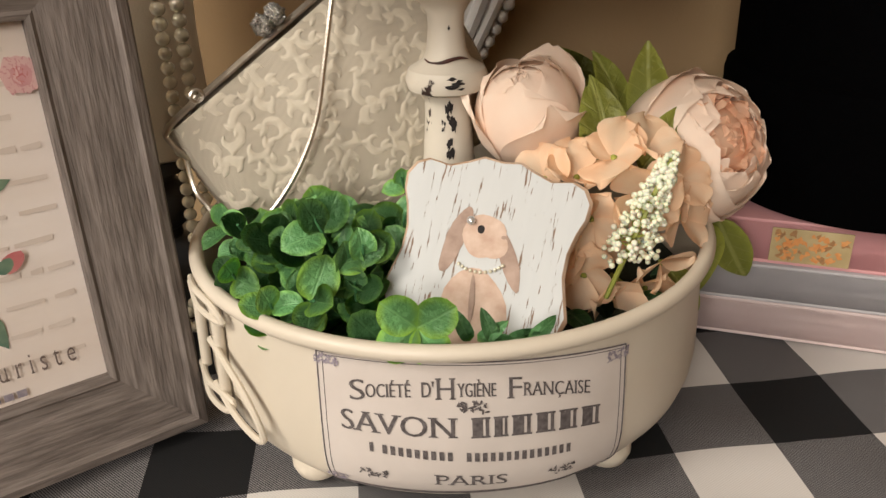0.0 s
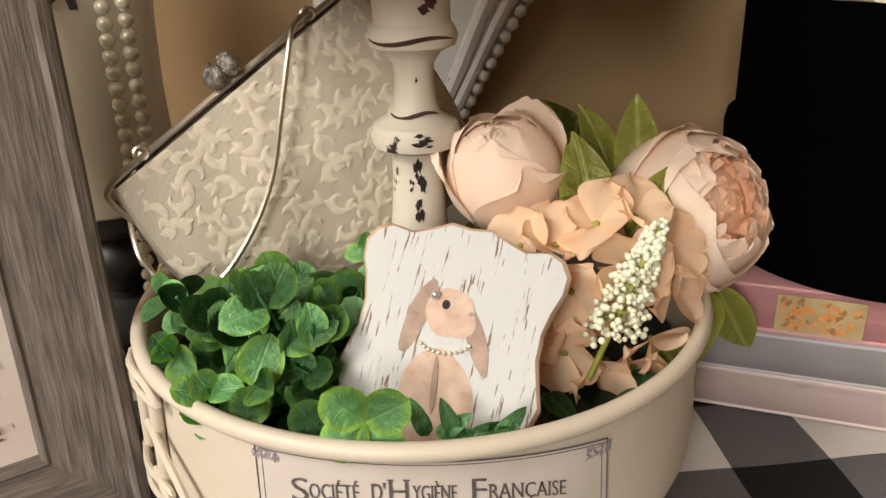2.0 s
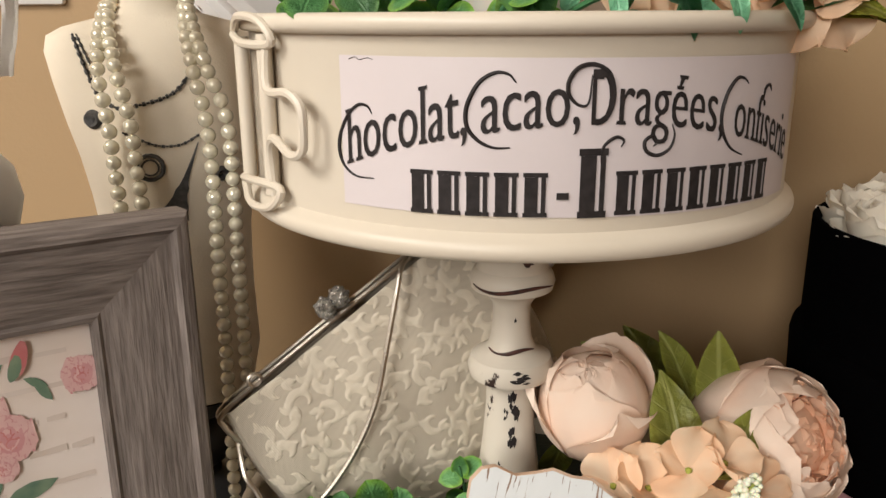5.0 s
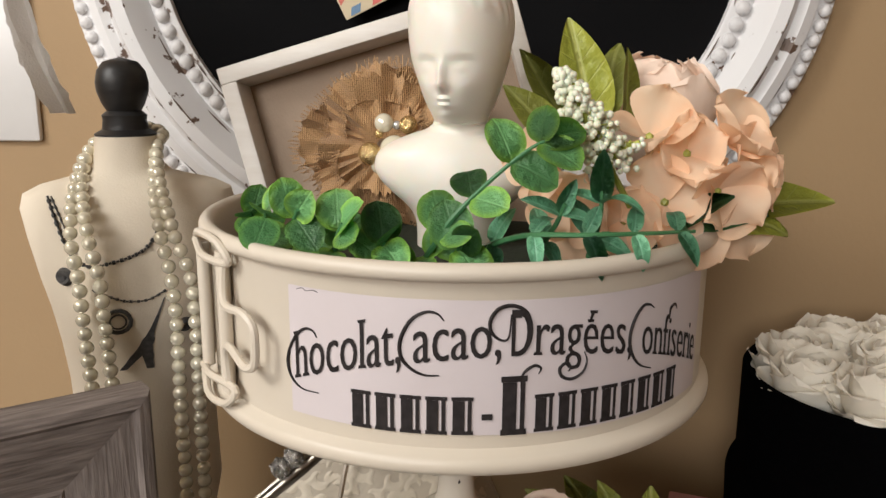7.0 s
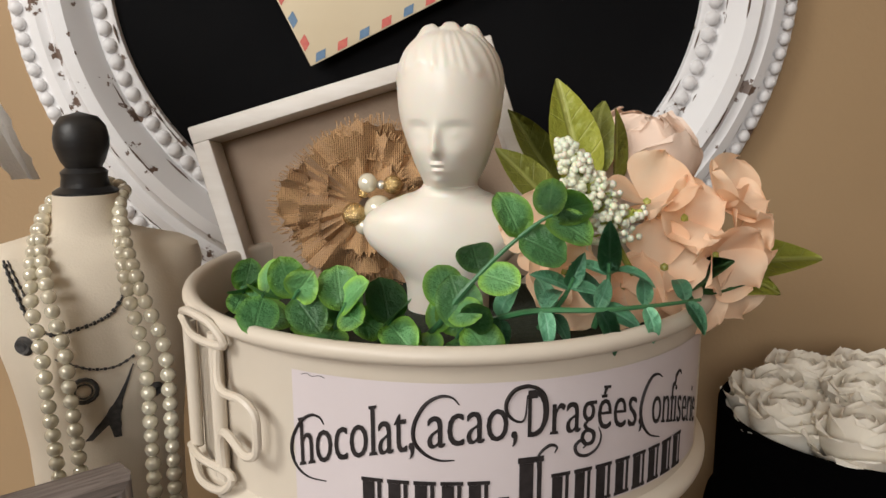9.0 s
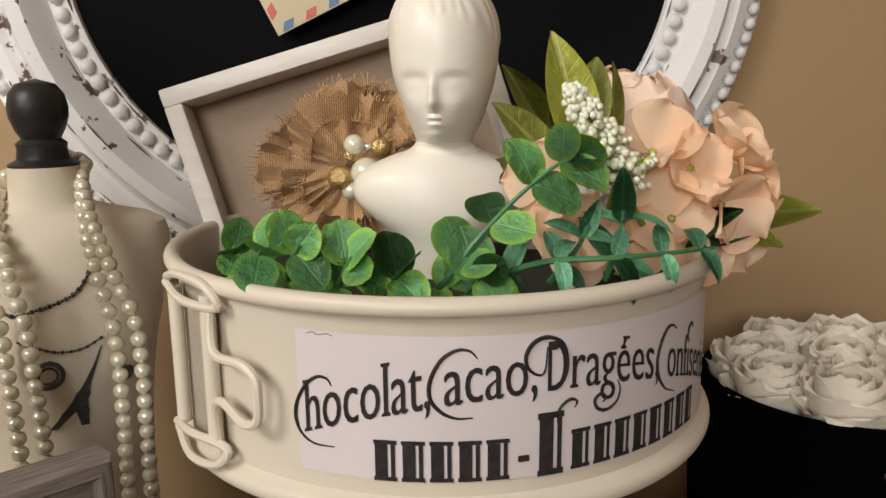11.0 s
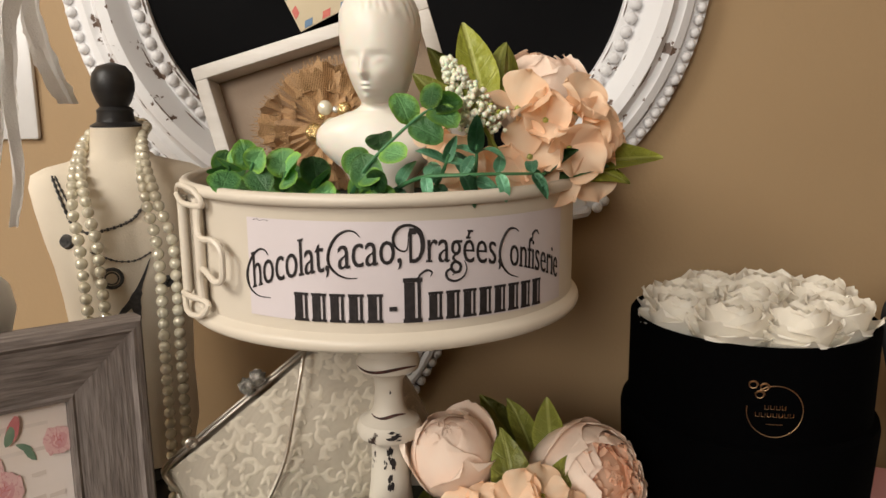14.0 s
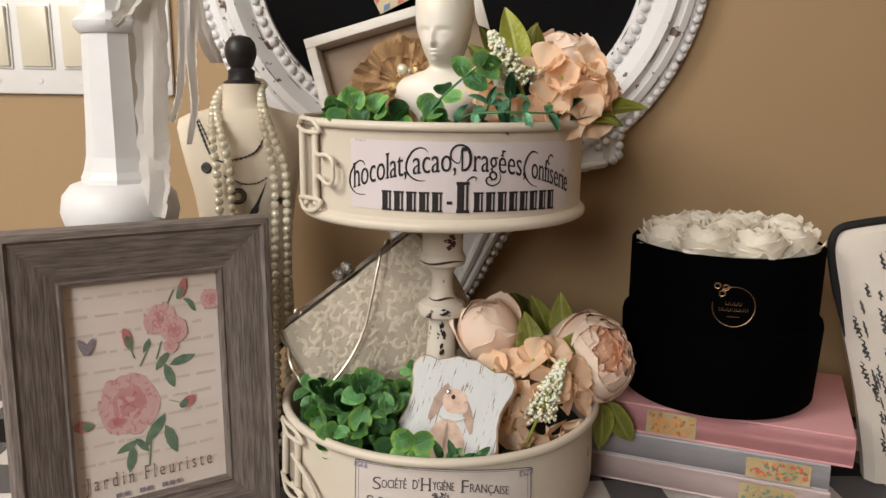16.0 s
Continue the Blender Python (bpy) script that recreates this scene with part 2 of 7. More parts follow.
M_PINKBOOK = mat("pink_cloth_cover", (0.70, 0.36, 0.37), (0.66, 0.33, 0.345), 0.6, 30, bump=0.1, bscale=900)
M_GREYBOOK = mat("pale_grey_cover", (0.47, 0.45, 0.47), (0.43, 0.41, 0.43), 0.6, 30, bump=0.1)
M_BLUSHBOOK = mat("blush_white_cover", (0.66, 0.54, 0.53), (0.62, 0.49, 0.48), 0.6, 30, bump=0.1)
M_PAGES = mat("page_edges", (0.66, 0.60, 0.52), (0.5, 0.45, 0.38), 0.8, 600, (1, 1, 8), bump=0.3)
M_STICKER = mat("sticker_yellow", (0.52, 0.42, 0.24), (0.40, 0.30, 0.15), 0.5, 60, bump=0, spec=0.2)
M_ORANGEINK = mat("orange_ink", (0.60, 0.22, 0.06), (0.66, 0.33, 0.12), 0.5, 300, bump=0)
M_BROWNINK = mat("ochre_ink", (0.42, 0.22, 0.08), (0.25, 0.13, 0.06), 0.5, 300, bump=0)
M_REDINK = mat("red_ink", (0.55, 0.09, 0.08), (0.62, 0.16, 0.10), 0.5, 300, bump=0)
M_BLUEINK = mat("blue_ink", (0.12, 0.22, 0.36), None, 0.5, 300, bump=0)
M_PLATE = mat("white_plastic", (0.76, 0.74, 0.72), None, 0.35, 10, bump=0)
M_ROCKER = mat("ivory_plastic", (0.72, 0.66, 0.52), None, 0.35, 10, bump=0)
M_PEDESTAL = mat("white_resin", (0.72, 0.715, 0.72), (0.66, 0.655, 0.66), 0.5, 25, bump=0.1)
M_RIBBON = mat("torn_white_cotton", (0.82, 0.80, 0.77), (0.77, 0.74, 0.71), 0.9, 60, bump=0.5, bscale=900, thin=0.2)
M_ENVELOPE = mat("cream_envelope", (0.70, 0.60, 0.42), (0.66, 0.55, 0.37), 0.7, 20, bump=0.05)
M_SCRIPT = mat("cream_linen", (0.74, 0.68, 0.61), (0.68, 0.62, 0.55), 0.85, 30, bump=0.3, bscale=900)
M_PIPING = mat("black_piping", (0.01, 0.01, 0.01), None, 0.8, 300, bump=0.4)


def woven(name, thread, gap, period, rough, depth, soft=0.5):
    """Crossed threads of one cloth, in the piece's own plane."""
    m = bpy.data.materials.new(name)
    n, l, b = nodes_of(m)
    tc, nz, mx = n.new("ShaderNodeTexCoord"), n.new("ShaderNodeTexNoise"), n.new("ShaderNodeMath")
    nz.inputs["Scale"].default_value, nz.inputs["Detail"].default_value = 0.12 / period, 4
    l.new(tc.outputs["Object"], nz.inputs["Vector"])
    waves = []
    for d in ("X", "Y", "Z"):
        w = n.new("ShaderNodeTexWave")
        w.bands_direction = d
        w.inputs["Scale"].default_value, w.inputs["Distortion"].default_value = 0.314 / period, 1.2
        w.inputs["Detail Scale"].default_value = 0.5
        l.new(tc.outputs["Object"], w.inputs["Vector"])
        waves.append(w.outputs["Fac"])
    mx.operation = "MAXIMUM"
    l.new(waves[0], mx.inputs[0])
    m2 = n.new("ShaderNodeMath")
    m2.operation = "MAXIMUM"
    l.new(waves[1], m2.inputs[0])
    l.new(waves[2], m2.inputs[1])
    pr = n.new("ShaderNodeMath")
    pr.operation = "MULTIPLY_ADD"
    l.new(m2.outputs[0], pr.inputs[0])
    pr.inputs[1].default_value = soft
    l.new(nz.outputs["Fac"], pr.inputs[2])
    pr2 = n.new("ShaderNodeMath")
    pr2.operation = "MULTIPLY_ADD"
    l.new(waves[0], pr2.inputs[0])
    pr2.inputs[1].default_value = soft
    l.new(pr.outputs[0], pr2.inputs[2])
    r = n.new("ShaderNodeValToRGB")
    r.color_ramp.elements[0].position, r.color_ramp.elements[1].position = 0.55, 1.25 if soft > 1 else 1.0
    r.color_ramp.elements[0].color, r.color_ramp.elements[1].color = (*gap, 1), (*thread, 1)
    l.new(pr2.outputs[0], r.inputs[0])
    l.new(r.outputs[0], b.inputs["Base Color"])
    bp = n.new("ShaderNodeBump")
    bp.inputs["Strength"].default_value, bp.inputs["Distance"].default_value = depth, 0.0006
    l.new(pr2.outputs[0], bp.inputs["Height"])
    l.new(bp.outputs[0], b.inputs["Normal"])
    b.inputs["Roughness"].default_value, b.inputs["Sheen Weight"].default_value = rough, 0.15
    return m


M_BROCADE = woven("grey_beige_weave", (0.51, 0.45, 0.36), (0.42, 0.365, 0.285), 0.0007, 0.55, 0.35)
M_SCROLL = woven("cream_satin_thread", (0.67, 0.60, 0.485), (0.57, 0.505, 0.40), 0.0009, 0.45, 0.5)


def buffalo():
    """Woven check of black, grey and white, 51 mm squares."""
    m = bpy.data.materials.new("buffalo_check")
    n, l, b = nodes_of(m)
    tc, mp = n.new("ShaderNodeTexCoord"), n.new("ShaderNodeMapping")
    mp.vector_type = "TEXTURE"
    mp.inputs["Location"].default_value, mp.inputs["Rotation"].default_value = (0.1527, 0.3635, 0), (0, 0, radians(7.5))
    l.new(tc.outputs["Object"], mp.inputs[0])
    sp = n.new("ShaderNodeSeparateXYZ")
    l.new(mp.outputs[0], sp.inputs[0])
    bands = []
    for axis, off in (("X", 0.0), ("Y", 0.051)):
        a, f, c = n.new("ShaderNodeMath"), n.new("ShaderNodeMath"), n.new("ShaderNodeMath")
        a.inputs[1].default_value = off
        l.new(sp.outputs[axis], a.inputs[0])
        f.operation, f.inputs[1].default_value = "FLOORED_MODULO", 0.102
        l.new(a.outputs[0], f.inputs[0])
        c.operation, c.inputs[1].default_value = "LESS_THAN", 0.051
        l.new(f.outputs[0], c.inputs[0])
        bands.append(c)
    twill = n.new("ShaderNodeTexWave")
    twill.wave_type, twill.bands_direction = "BANDS", "DIAGONAL"
    twill.inputs["Scale"].default_value = 420
    l.new(mp.outputs[0], twill.inputs["Vector"])
    t1, both, either, one = (n.new("ShaderNodeMath") for _ in range(4))
    both.operation, either.operation, one.operation = "MINIMUM", "MAXIMUM", "MULTIPLY_ADD"
    for q in (both, either):
        l.new(bands[0].outputs[0], q.inputs[0])
        l.new(bands[1].outputs[0], q.inputs[1])
    t1.operation = "GREATER_THAN"
    t1.inputs[1].default_value = 0.5
    l.new(twill.outputs["Fac"], t1.inputs[0])
    dark = n.new("ShaderNodeMix")
    dark.data_type = "RGBA"
    l.new(either.outputs[0], dark.inputs["Factor"])
    dark.inputs["A"].default_value = (0.62, 0.59, 0.57, 1)
    grey = n.new("ShaderNodeMix")
    grey.data_type = "RGBA"
    l.new(t1.outputs[0], grey.inputs["Factor"])
    grey.inputs["A"].default_value, grey.inputs["B"].default_value = (0.045, 0.044, 0.047, 1), (0.21, 0.20, 0.205, 1)
    l.new(grey.outputs["Result"], dark.inputs["B"])
    fin = n.new("ShaderNodeMix")
    fin.data_type = "RGBA"
    l.new(both.outputs[0], fin.inputs["Factor"])
    l.new(dark.outputs["Result"], fin.inputs["A"])
    fin.inputs["B"].default_value = (0.012, 0.012, 0.013, 1)
    l.new(fin.outputs["Result"], b.inputs["Base Color"])
    bp = n.new("ShaderNodeBump")
    bp.inputs["Strength"].default_value, bp.inputs["Distance"].default_value = 0.25, 0.0004
    l.new(twill.outputs["Fac"], bp.inputs["Height"])
    l.new(bp.outputs[0], b.inputs["Normal"])
    b.inputs["Roughness"].default_value, b.inputs["Specular IOR Level"].default_value = 0.9, 0.2
    return m


M_BURLAP = woven("burlap", (0.50, 0.30, 0.14), (0.24, 0.13, 0.055), 0.0010, 0.9, 0.8, 0.5)
M_CHECK = buffalo()

# ---- mesh helpers ----
WM = {}
X, Y, Z = Vector((1, 0, 0)), Vector((0, 1, 0)), Vector((0, 0, 1))


def thing(name, loc, label, category, group="", kind=""):
    ob = new(name)
    ob.empty_display_size = 0.02
    ob.location = loc
    WM[ob] = Matrix.Translation(loc)
    return tagged(ob, label, category, group, kind)


def to_mesh(name, bm, material, smooth=True):
    me = bpy.data.meshes.new(name)
    bmesh.ops.recalc_face_normals(bm, faces=bm.faces)
    bm.to_mesh(me)
    bm.free()
    for q in (material if isinstance(material, (list, tuple)) else [material]):
        me.materials.append(q)
    if smooth:
        me.shade_smooth()
        me.set_sharp_from_angle(angle=radians(38))
    return me


def part(name, shape, material, parent, label="", m=None, smooth=True):
    """Link a bmesh or a shared mesh as one object under parent, at the world pose m."""
    me = shape if isinstance(shape, bpy.types.Mesh) else to_mesh(name, shape, material, smooth)
    ob = new(name, me)
    m = m or Matrix.Identity(4)
    WM[ob] = m
    ob.matrix_basis = m
    if parent:
        ob.parent = parent
        ob.matrix_parent_inverse = WM[parent].inverted()
    return tagged(ob, label)


def box(bm, x0, x1, y0, y1, z0, z1, bevel=0.0, m=None, seg=2):
    r = bmesh.ops.create_cube(bm, size=1)
    vs = r["verts"]
    bmesh.ops.scale(bm, vec=(x1 - x0, y1 - y0, z1 - z0), verts=vs)
    bmesh.ops.translate(bm, vec=((x0 + x1) / 2, (y0 + y1) / 2, (z0 + z1) / 2), verts=vs)
    if bevel:
        es = list({e for v in vs for e in v.link_edges})
        r = bmesh.ops.bevel(bm, geom=es, offset=bevel, segments=seg, affect="EDGES", profile=0.5)
        vs = list({v for f in r["faces"] for v in f.verts} | {v for v in vs if v.is_valid})
    if m:
        bmesh.ops.transform(bm, matrix=m, verts=vs)
    return bm


def lathe(profile, n=64, center=(0, 0, 0), bm=None, squash=(1, 1)):
    """Turn (radius, height) pairs about the vertical through center."""
    bm = bm or bmesh.new()
    rings = []
    for r, z in profile:
        if r < 1e-6:
            rings.append([bm.verts.new((center[0], center[1], center[2] + z))])
        else:
            rings.append([bm.verts.new((center[0] + squash[0] * r * math.cos(2 * math.pi * i / n), center[1] + squash[1] * r * math.sin(2 * math.pi * i / n), center[2] + z)) for i in range(n)])
    for a, b in zip(rings, rings[1:]):
        for i in range(n):
            j = (i + 1) % n
            if len(a) == 1 and len(b) > 1:
                bm.faces.new((a[0], b[j], b[i]))
            elif len(b) == 1 and len(a) > 1:
                bm.faces.new((a[i], a[j], b[0]))
            elif len(a) > 1:
                bm.faces.new((a[i], a[j], b[j], b[i]))
    return bm


def tube(points, radius, n=8, bm=None, closed=False, taper=None):
    """Sweep a circle along points."""
    bm = bm or bmesh.new()
    pts = [Vector(p) for p in points]
    k = len(pts)
    rings, ref = [], None
    for i, p in enumerate(pts):
        a = pts[(i - 1) % k] if closed or i else pts[0]
        b = pts[(i + 1) % k] if closed or i < k - 1 else pts[-1]
        d = (b - a).normalized()
        if ref is None:
            ref = d.orthogonal().normalized()
        ref = (ref - d * ref.dot(d)).normalized()
        q = d.cross(ref)
        r = radius * (taper(i / (k - 1)) if taper else 1)
        rings.append([bm.verts.new(p + (ref * math.cos(2 * math.pi * j / n) + q * math.sin(2 * math.pi * j / n)) * r) for j in range(n)])
    for i in range(k if closed else k - 1):
        a, b = rings[i], rings[(i + 1) % k]
        for j in range(n):
            bm.faces.new((a[j], a[(j + 1) % n], b[(j + 1) % n], b[j]))
    if not closed:
        bm.faces.new(rings[0][::-1])
        bm.faces.new(rings[-1])
    return bm


def smooth_path(points, steps=6):
    """A Catmull-Rom curve through points."""
    p = [Vector(q) for q in points]
    p = [2 * p[0] - p[1]] + p + [2 * p[-1] - p[-2]]
    out = []
    for i in range(1, len(p) - 2):
        for s in range(steps):
            t = s / steps
            a, b, c, d = p[i - 1:i + 3]
            out.append(0.5 * (2 * b + (c - a) * t + (2 * a - 5 * b + 4 * c - d) * t * t + (3 * b - a - 3 * c + d) * t ** 3))
    out.append(p[-2])
    return out


def ball(bm, c, r, sub=2, squash=(1, 1, 1)):
    q = bmesh.ops.create_icosphere(bm, subdivisions=sub, radius=r)["verts"]
    bmesh.ops.scale(bm, vec=squash, verts=q)
    bmesh.ops.translate(bm, vec=c, verts=q)
    return bm


def basis(origin, x, z):
    """A pose whose local x and z run along the given directions."""
    x = Vector(x).normalized()
    z = Vector(z)
    z = (z - x * z.dot(x)).normalized()
    y = z.cross(x)
    m = Matrix((x, y, z)).transposed().to_4x4()
    m.translation = Vector(origin)
    return m


def blade(length, width, fold=0.15, curl=0.3, tip=1.0, rows=8, cols=4, wave=0.0, thick=0.0006, waist=0.0):
    """A leaf or petal along +x, face up +z: fold lifts its sides, curl bends it down along its length."""
    bm = bmesh.new()
    tops = []
    for i in range(rows + 1):
        u = i / rows
        w = width * 0.5 * math.sqrt(max(0.004, 1 - (2 * u - 1) ** 2)) if tip < 0.7 else width * 0.5 * (math.sin(math.pi * min(1, max(0.0, u ** (0.75 + waist)))) ** (0.65 * tip) if 0 < u < 1 else 0.06)
        a = curl * u
        cx, cz = (length * u * math.cos(a * 0.6), -length * u * math.sin(a * 0.6))
        row = []
        for j in range(cols + 1):
            v = 2 * j / cols - 1
            row.append(bm.verts.new((cx, w * v, cz + abs(v) ** 1.5 * w * fold + wave * math.sin(u * 9 + v * 5) * width)))
        tops.append(row)
    for i in range(rows):
        for j in range(cols):
            bm.faces.new((tops[i][j], tops[i + 1][j], tops[i + 1][j + 1], tops[i][j + 1]))
    bmesh.ops.solidify(bm, geom=bm.faces[:], thickness=thick)
    return bm


def round_petal(length, width, cup=0.5, ruffle=0.05, seed=0, rows=11, cols=8, thick=0.0005, claw=0.25, roll=0.0):
    """A broad rounded petal from its base along +x, cupped towards +z, with a softly waved rim."""
    rnd = random.Random(seed)
    ph = [rnd.uniform(0, 6.28) for _ in range(3)]
    bm = bmesh.new()
    g = []
    for i in range(rows + 1):
        q = i / rows
        u = 1 - (1 - q) ** 1.7
        body = claw + (1 - claw) * math.sin(math.pi * 0.5 * min(1, u * 1.55))
        w = width * 0.5 * body * math.sqrt(max(0.012, 1 - (max(0, u - 0.45) / 0.55) ** 2.3))
        row = []
        for j in range(cols + 1):
            v = 2 * j / cols - 1
            x = length * u * (1 - 0.06 * v * v * u) * (1 + 0.025 * math.sin(v * 3 + ph[0]) * u)
            z = cup * length * 0.5 * (1 - math.cos(u * 1.9)) + cup * w * v * v * 0.7
            z += ruffle * length * u * u * math.sin(v * 3.4 + ph[1]) + ruffle * 0.4 * length * u * math.sin(v * 6 + ph[2])
            z -= roll * length * max(0, u - 0.6) ** 2 * 4
            row.append(bm.verts.new((x, w * v, z)))
        g.append(row)
    for i in range(rows):
        for j in range(cols):
            bm.faces.new((g[i][j], g[i + 1][j], g[i + 1][j + 1], g[i][j + 1]))
    return bm


def letters(text, height, width=None, bold=0.012, serif=0.0):
    """The built-in font as flat points and faces: x along the line from 0 to width, y up. serif: how far short bars stand out at the ends of upright strokes."""
    cu = bpy.data.curves.new("lettering", "FONT")
    cu.body, cu.size, cu.resolution_u, cu.offset = text, 1.0, 3, bold
    ob = bpy.data.objects.new("lettering", cu)
    scene.collection.objects.link(ob)
    dg = bpy.context.evaluated_depsgraph_get()
    me = bpy.data.meshes.new_from_object(ob.evaluated_get(dg))
    pts = [Vector(v.co) for v in me.vertices]
    faces = [tuple(q.vertices) for q in me.polygons]
    if serif:
        use = collections.Counter(tuple(sorted(e)) for q in me.polygons for e in q.edge_keys)
        for (i, j), k in use.items():
            p, q = pts[i], pts[j]
            if k == 1 and abs(p.y - q.y) < 0.004 and 0.03 < abs(p.x - q.x) < 0.22 and (abs(p.y) < 0.03 or p.y > 0.45):
                x0, x1, up = min(p.x, q.x) - serif, max(p.x, q.x) + serif, 0.045 if p.y < 0.1 else -0.045
                n = len(pts)
                pts += [Vector((x0, p.y, 0)), Vector((x1, p.y, 0)), Vector((x1 - serif * 0.3, p.y + up, 0)), Vector((x0 + serif * 0.3, p.y + up, 0))]
                faces.append((n, n + 1, n + 2, n + 3))
    bpy.data.objects.remove(ob)
    bpy.data.curves.remove(cu)
    bpy.data.meshes.remove(me)
    x0, x1 = min(p.x for p in pts), max(p.x for p in pts)
    k = height / 0.7
    kx = (width / (x1 - x0)) if width else k
    return [Vector(((p.x - x0) * kx, p.y * k, 0)) for p in pts], faces


def print_on(name, pts, faces, place, material, parent, label=""):
    bm = bmesh.new()
    vs = [bm.verts.new(place(p)) for p in pts]
    for f in faces:
        try:
            bm.faces.new([vs[i] for i in f])
        except ValueError:
            pass
    me = bpy.data.meshes.new(name)
    bm.to_mesh(me)
    bm.free()
    me.materials.append(material)
    return part(name, me, material, parent, label)


def flat(points, z=0.0, bm=None, thick=0.0):
    bm = bm or bmesh.new()
    f = bm.faces.new([bm.verts.new((p[0], p[1], z)) for p in points])
    if thick:
        r = bmesh.ops.extrude_face_region(bm, geom=[f])
        bmesh.ops.translate(bm, vec=(0, 0, -thick), verts=[v for v in r["geom"] if isinstance(v, bmesh.types.BMVert)])
    return bm


def blob(cx, cy, rx, ry, n=24, wob=0.0, seed=0, rot=0.0):
    rnd = random.Random(seed)
    a, b = rnd.uniform(0, 6), rnd.uniform(0, 6)
    out = []
    for i in range(n):
        t = 2 * math.pi * i / n
        k = 1 + wob * math.sin(3 * t + a) + wob * 0.6 * math.sin(5 * t + b)
        x, y = rx * k * math.cos(t), ry * k * math.sin(t)
        out.append((cx + x * math.cos(rot) - y * math.sin(rot), cy + x * math.sin(rot) + y * math.cos(rot)))
    return out



def shell_petal(r, wide, e0, e1, flare=0.1, seed=0, rows=12, cols=10, thick=0.0004, point=0.0):
    """A petal that wraps a ball of radius r: wide degrees across, from elevation e0 up to e1, with a flared, ruffled rim."""
    rnd = random.Random(seed)
    p0, p1 = rnd.uniform(0, 6), rnd.uniform(0, 6)
    bm = bmesh.new()
    g = []
    for i in range(rows + 1):
        u = 1 - (1 - i / rows) ** 1.6
        row = []
        for j in range(cols + 1):
            v = 2 * j / cols - 1
            w = (0.45 + 0.55 * math.sin(math.pi * min(0.5, u * 0.75))) * math.sqrt(max(0.03, 1 - (max(0, u - 0.5) / 0.5) ** 2.6))
            el = radians(e0 + (e1 - e0) * u * (1 - 0.10 * v * v * u) + 2.5 * u * math.sin(v * 4 + p0))
            az = radians(wide * 0.5 * v * w) / max(0.45, math.cos(el * 0.75))
            k = r * (1 + flare * max(0, u - 0.55) ** 2 * 4 + 0.02 * u * math.sin(v * 7 + p1) + 0.02 * abs(v) ** 3 + point * u * (1 - v * v))
            row.append(bm.verts.new((k * math.cos(el) * math.cos(az), k * math.cos(el) * math.sin(az), k * math.sin(el))))
        g.append(row)
    for i in range(rows):
        for j in range(cols):
            bm.faces.new((g[i][j], g[i + 1][j], g[i + 1][j + 1], g[i][j + 1]))
    return bm

TZ = 0.832            # top of the cloth
AX, AY = 0.0016, 0.382  # axis of the tiered stand

# ---- the room ----


def slab(name, x0, x1, y0, y1, z0, z1, material, label, category):
    bm = box(bmesh.new(), x0, x1, y0, y1, z0, z1)
    ob = new(name, to_mesh(name, bm, material, False))
    return tagged(ob, label, category, kind="structure")


slab("wall_north", -2.0, 2.0, 0.60, 0.72, 0, 2.45, M_WALL, "tan painted plaster wall behind the table", "wall")
slab("wall_south", -2.0, 2.0, -3.12, -3.0, 0, 2.45, M_WALL, "tan painted wall across the room", "wall")
slab("wall_west", -2.12, -2.0, -3.12, 0.72, 0, 2.45, M_WALL, "tan painted side wall", "wall")
slab("wall_east", 2.0, 2.12, -3.12, 0.72, 0, 2.45, M_WALL, "tan painted side wall", "wall")
slab("floor", -2.0, 2.0, -3.0, 0.60, -0.05, 0, M_FLOOR, "brown wooden floor", "floor")
slab("ceiling", -2.0, 2.0, -3.0, 0.60, 2.45, 2.5, M_CEIL, "white painted ceiling", "ceiling")

table = thing("console_table", (0, 0.4, 0), "dark wooden console table standing against the wall", "table")
part("tabletop", box(bmesh.new(), -0.75, 0.75, 0.12, 0.59, 0.795, 0.826, 0.004), M_TABLE, table)
for lx in (-0.7, 0.7):
    for ly in (0.17, 0.54):
        part("leg", box(bmesh.new(), lx - 0.025, lx + 0.025, ly - 0.025, ly + 0.025, 0, 0.795, 0.004), M_TABLE, table)


def tablecloth():
    bm = bmesh.new()
    nx, ny = 150, 60
    g = []
    for j in range(ny + 1):
        row = []
        for i in range(nx + 1):
            x, y = -0.74 + 1.48 * i / nx, 0.098 + 0.485 * j / ny
            z = TZ - 0.0014 + 0.0014 * math.sin(x * 55 + y * 22) * math.sin(y * 48 - x * 13) + 0.0022 * math.exp(-((x - 0.17 - 0.35 * (0.34 - y)) / 0.008) ** 2) * max(0, 0.36 - y) * 5
            if y < 0.115:
                z -= (0.115 - y) ** 1.0 * 14
                y = 0.115 - 0.004
            row.append(bm.verts.new((x, y, z)))
        g.append(row)
    for j in range(ny):
        for i in range(nx):
            bm.faces.new((g[j][i], g[j][i + 1], g[j + 1][i + 1], g[j + 1][i]))
    ob = new("tablecloth", to_mesh("tablecloth", bm, M_CHECK))
    so = ob.modifiers.new("thickness", "SOLIDIFY")
    so.thickness = 0.0012
    tagged(ob, "black and white buffalo check cotton cloth on the table", "tablecloth")


tablecloth()

# ---- tiered stand of two cake tins ----


def on_tin(radius):
    def place(angle, z, out=0.0):
        a = radians(angle)
        return Vector((AX + (radius + out) * math.sin(a), AY - (radius + out) * math.cos(a), z))
    return place


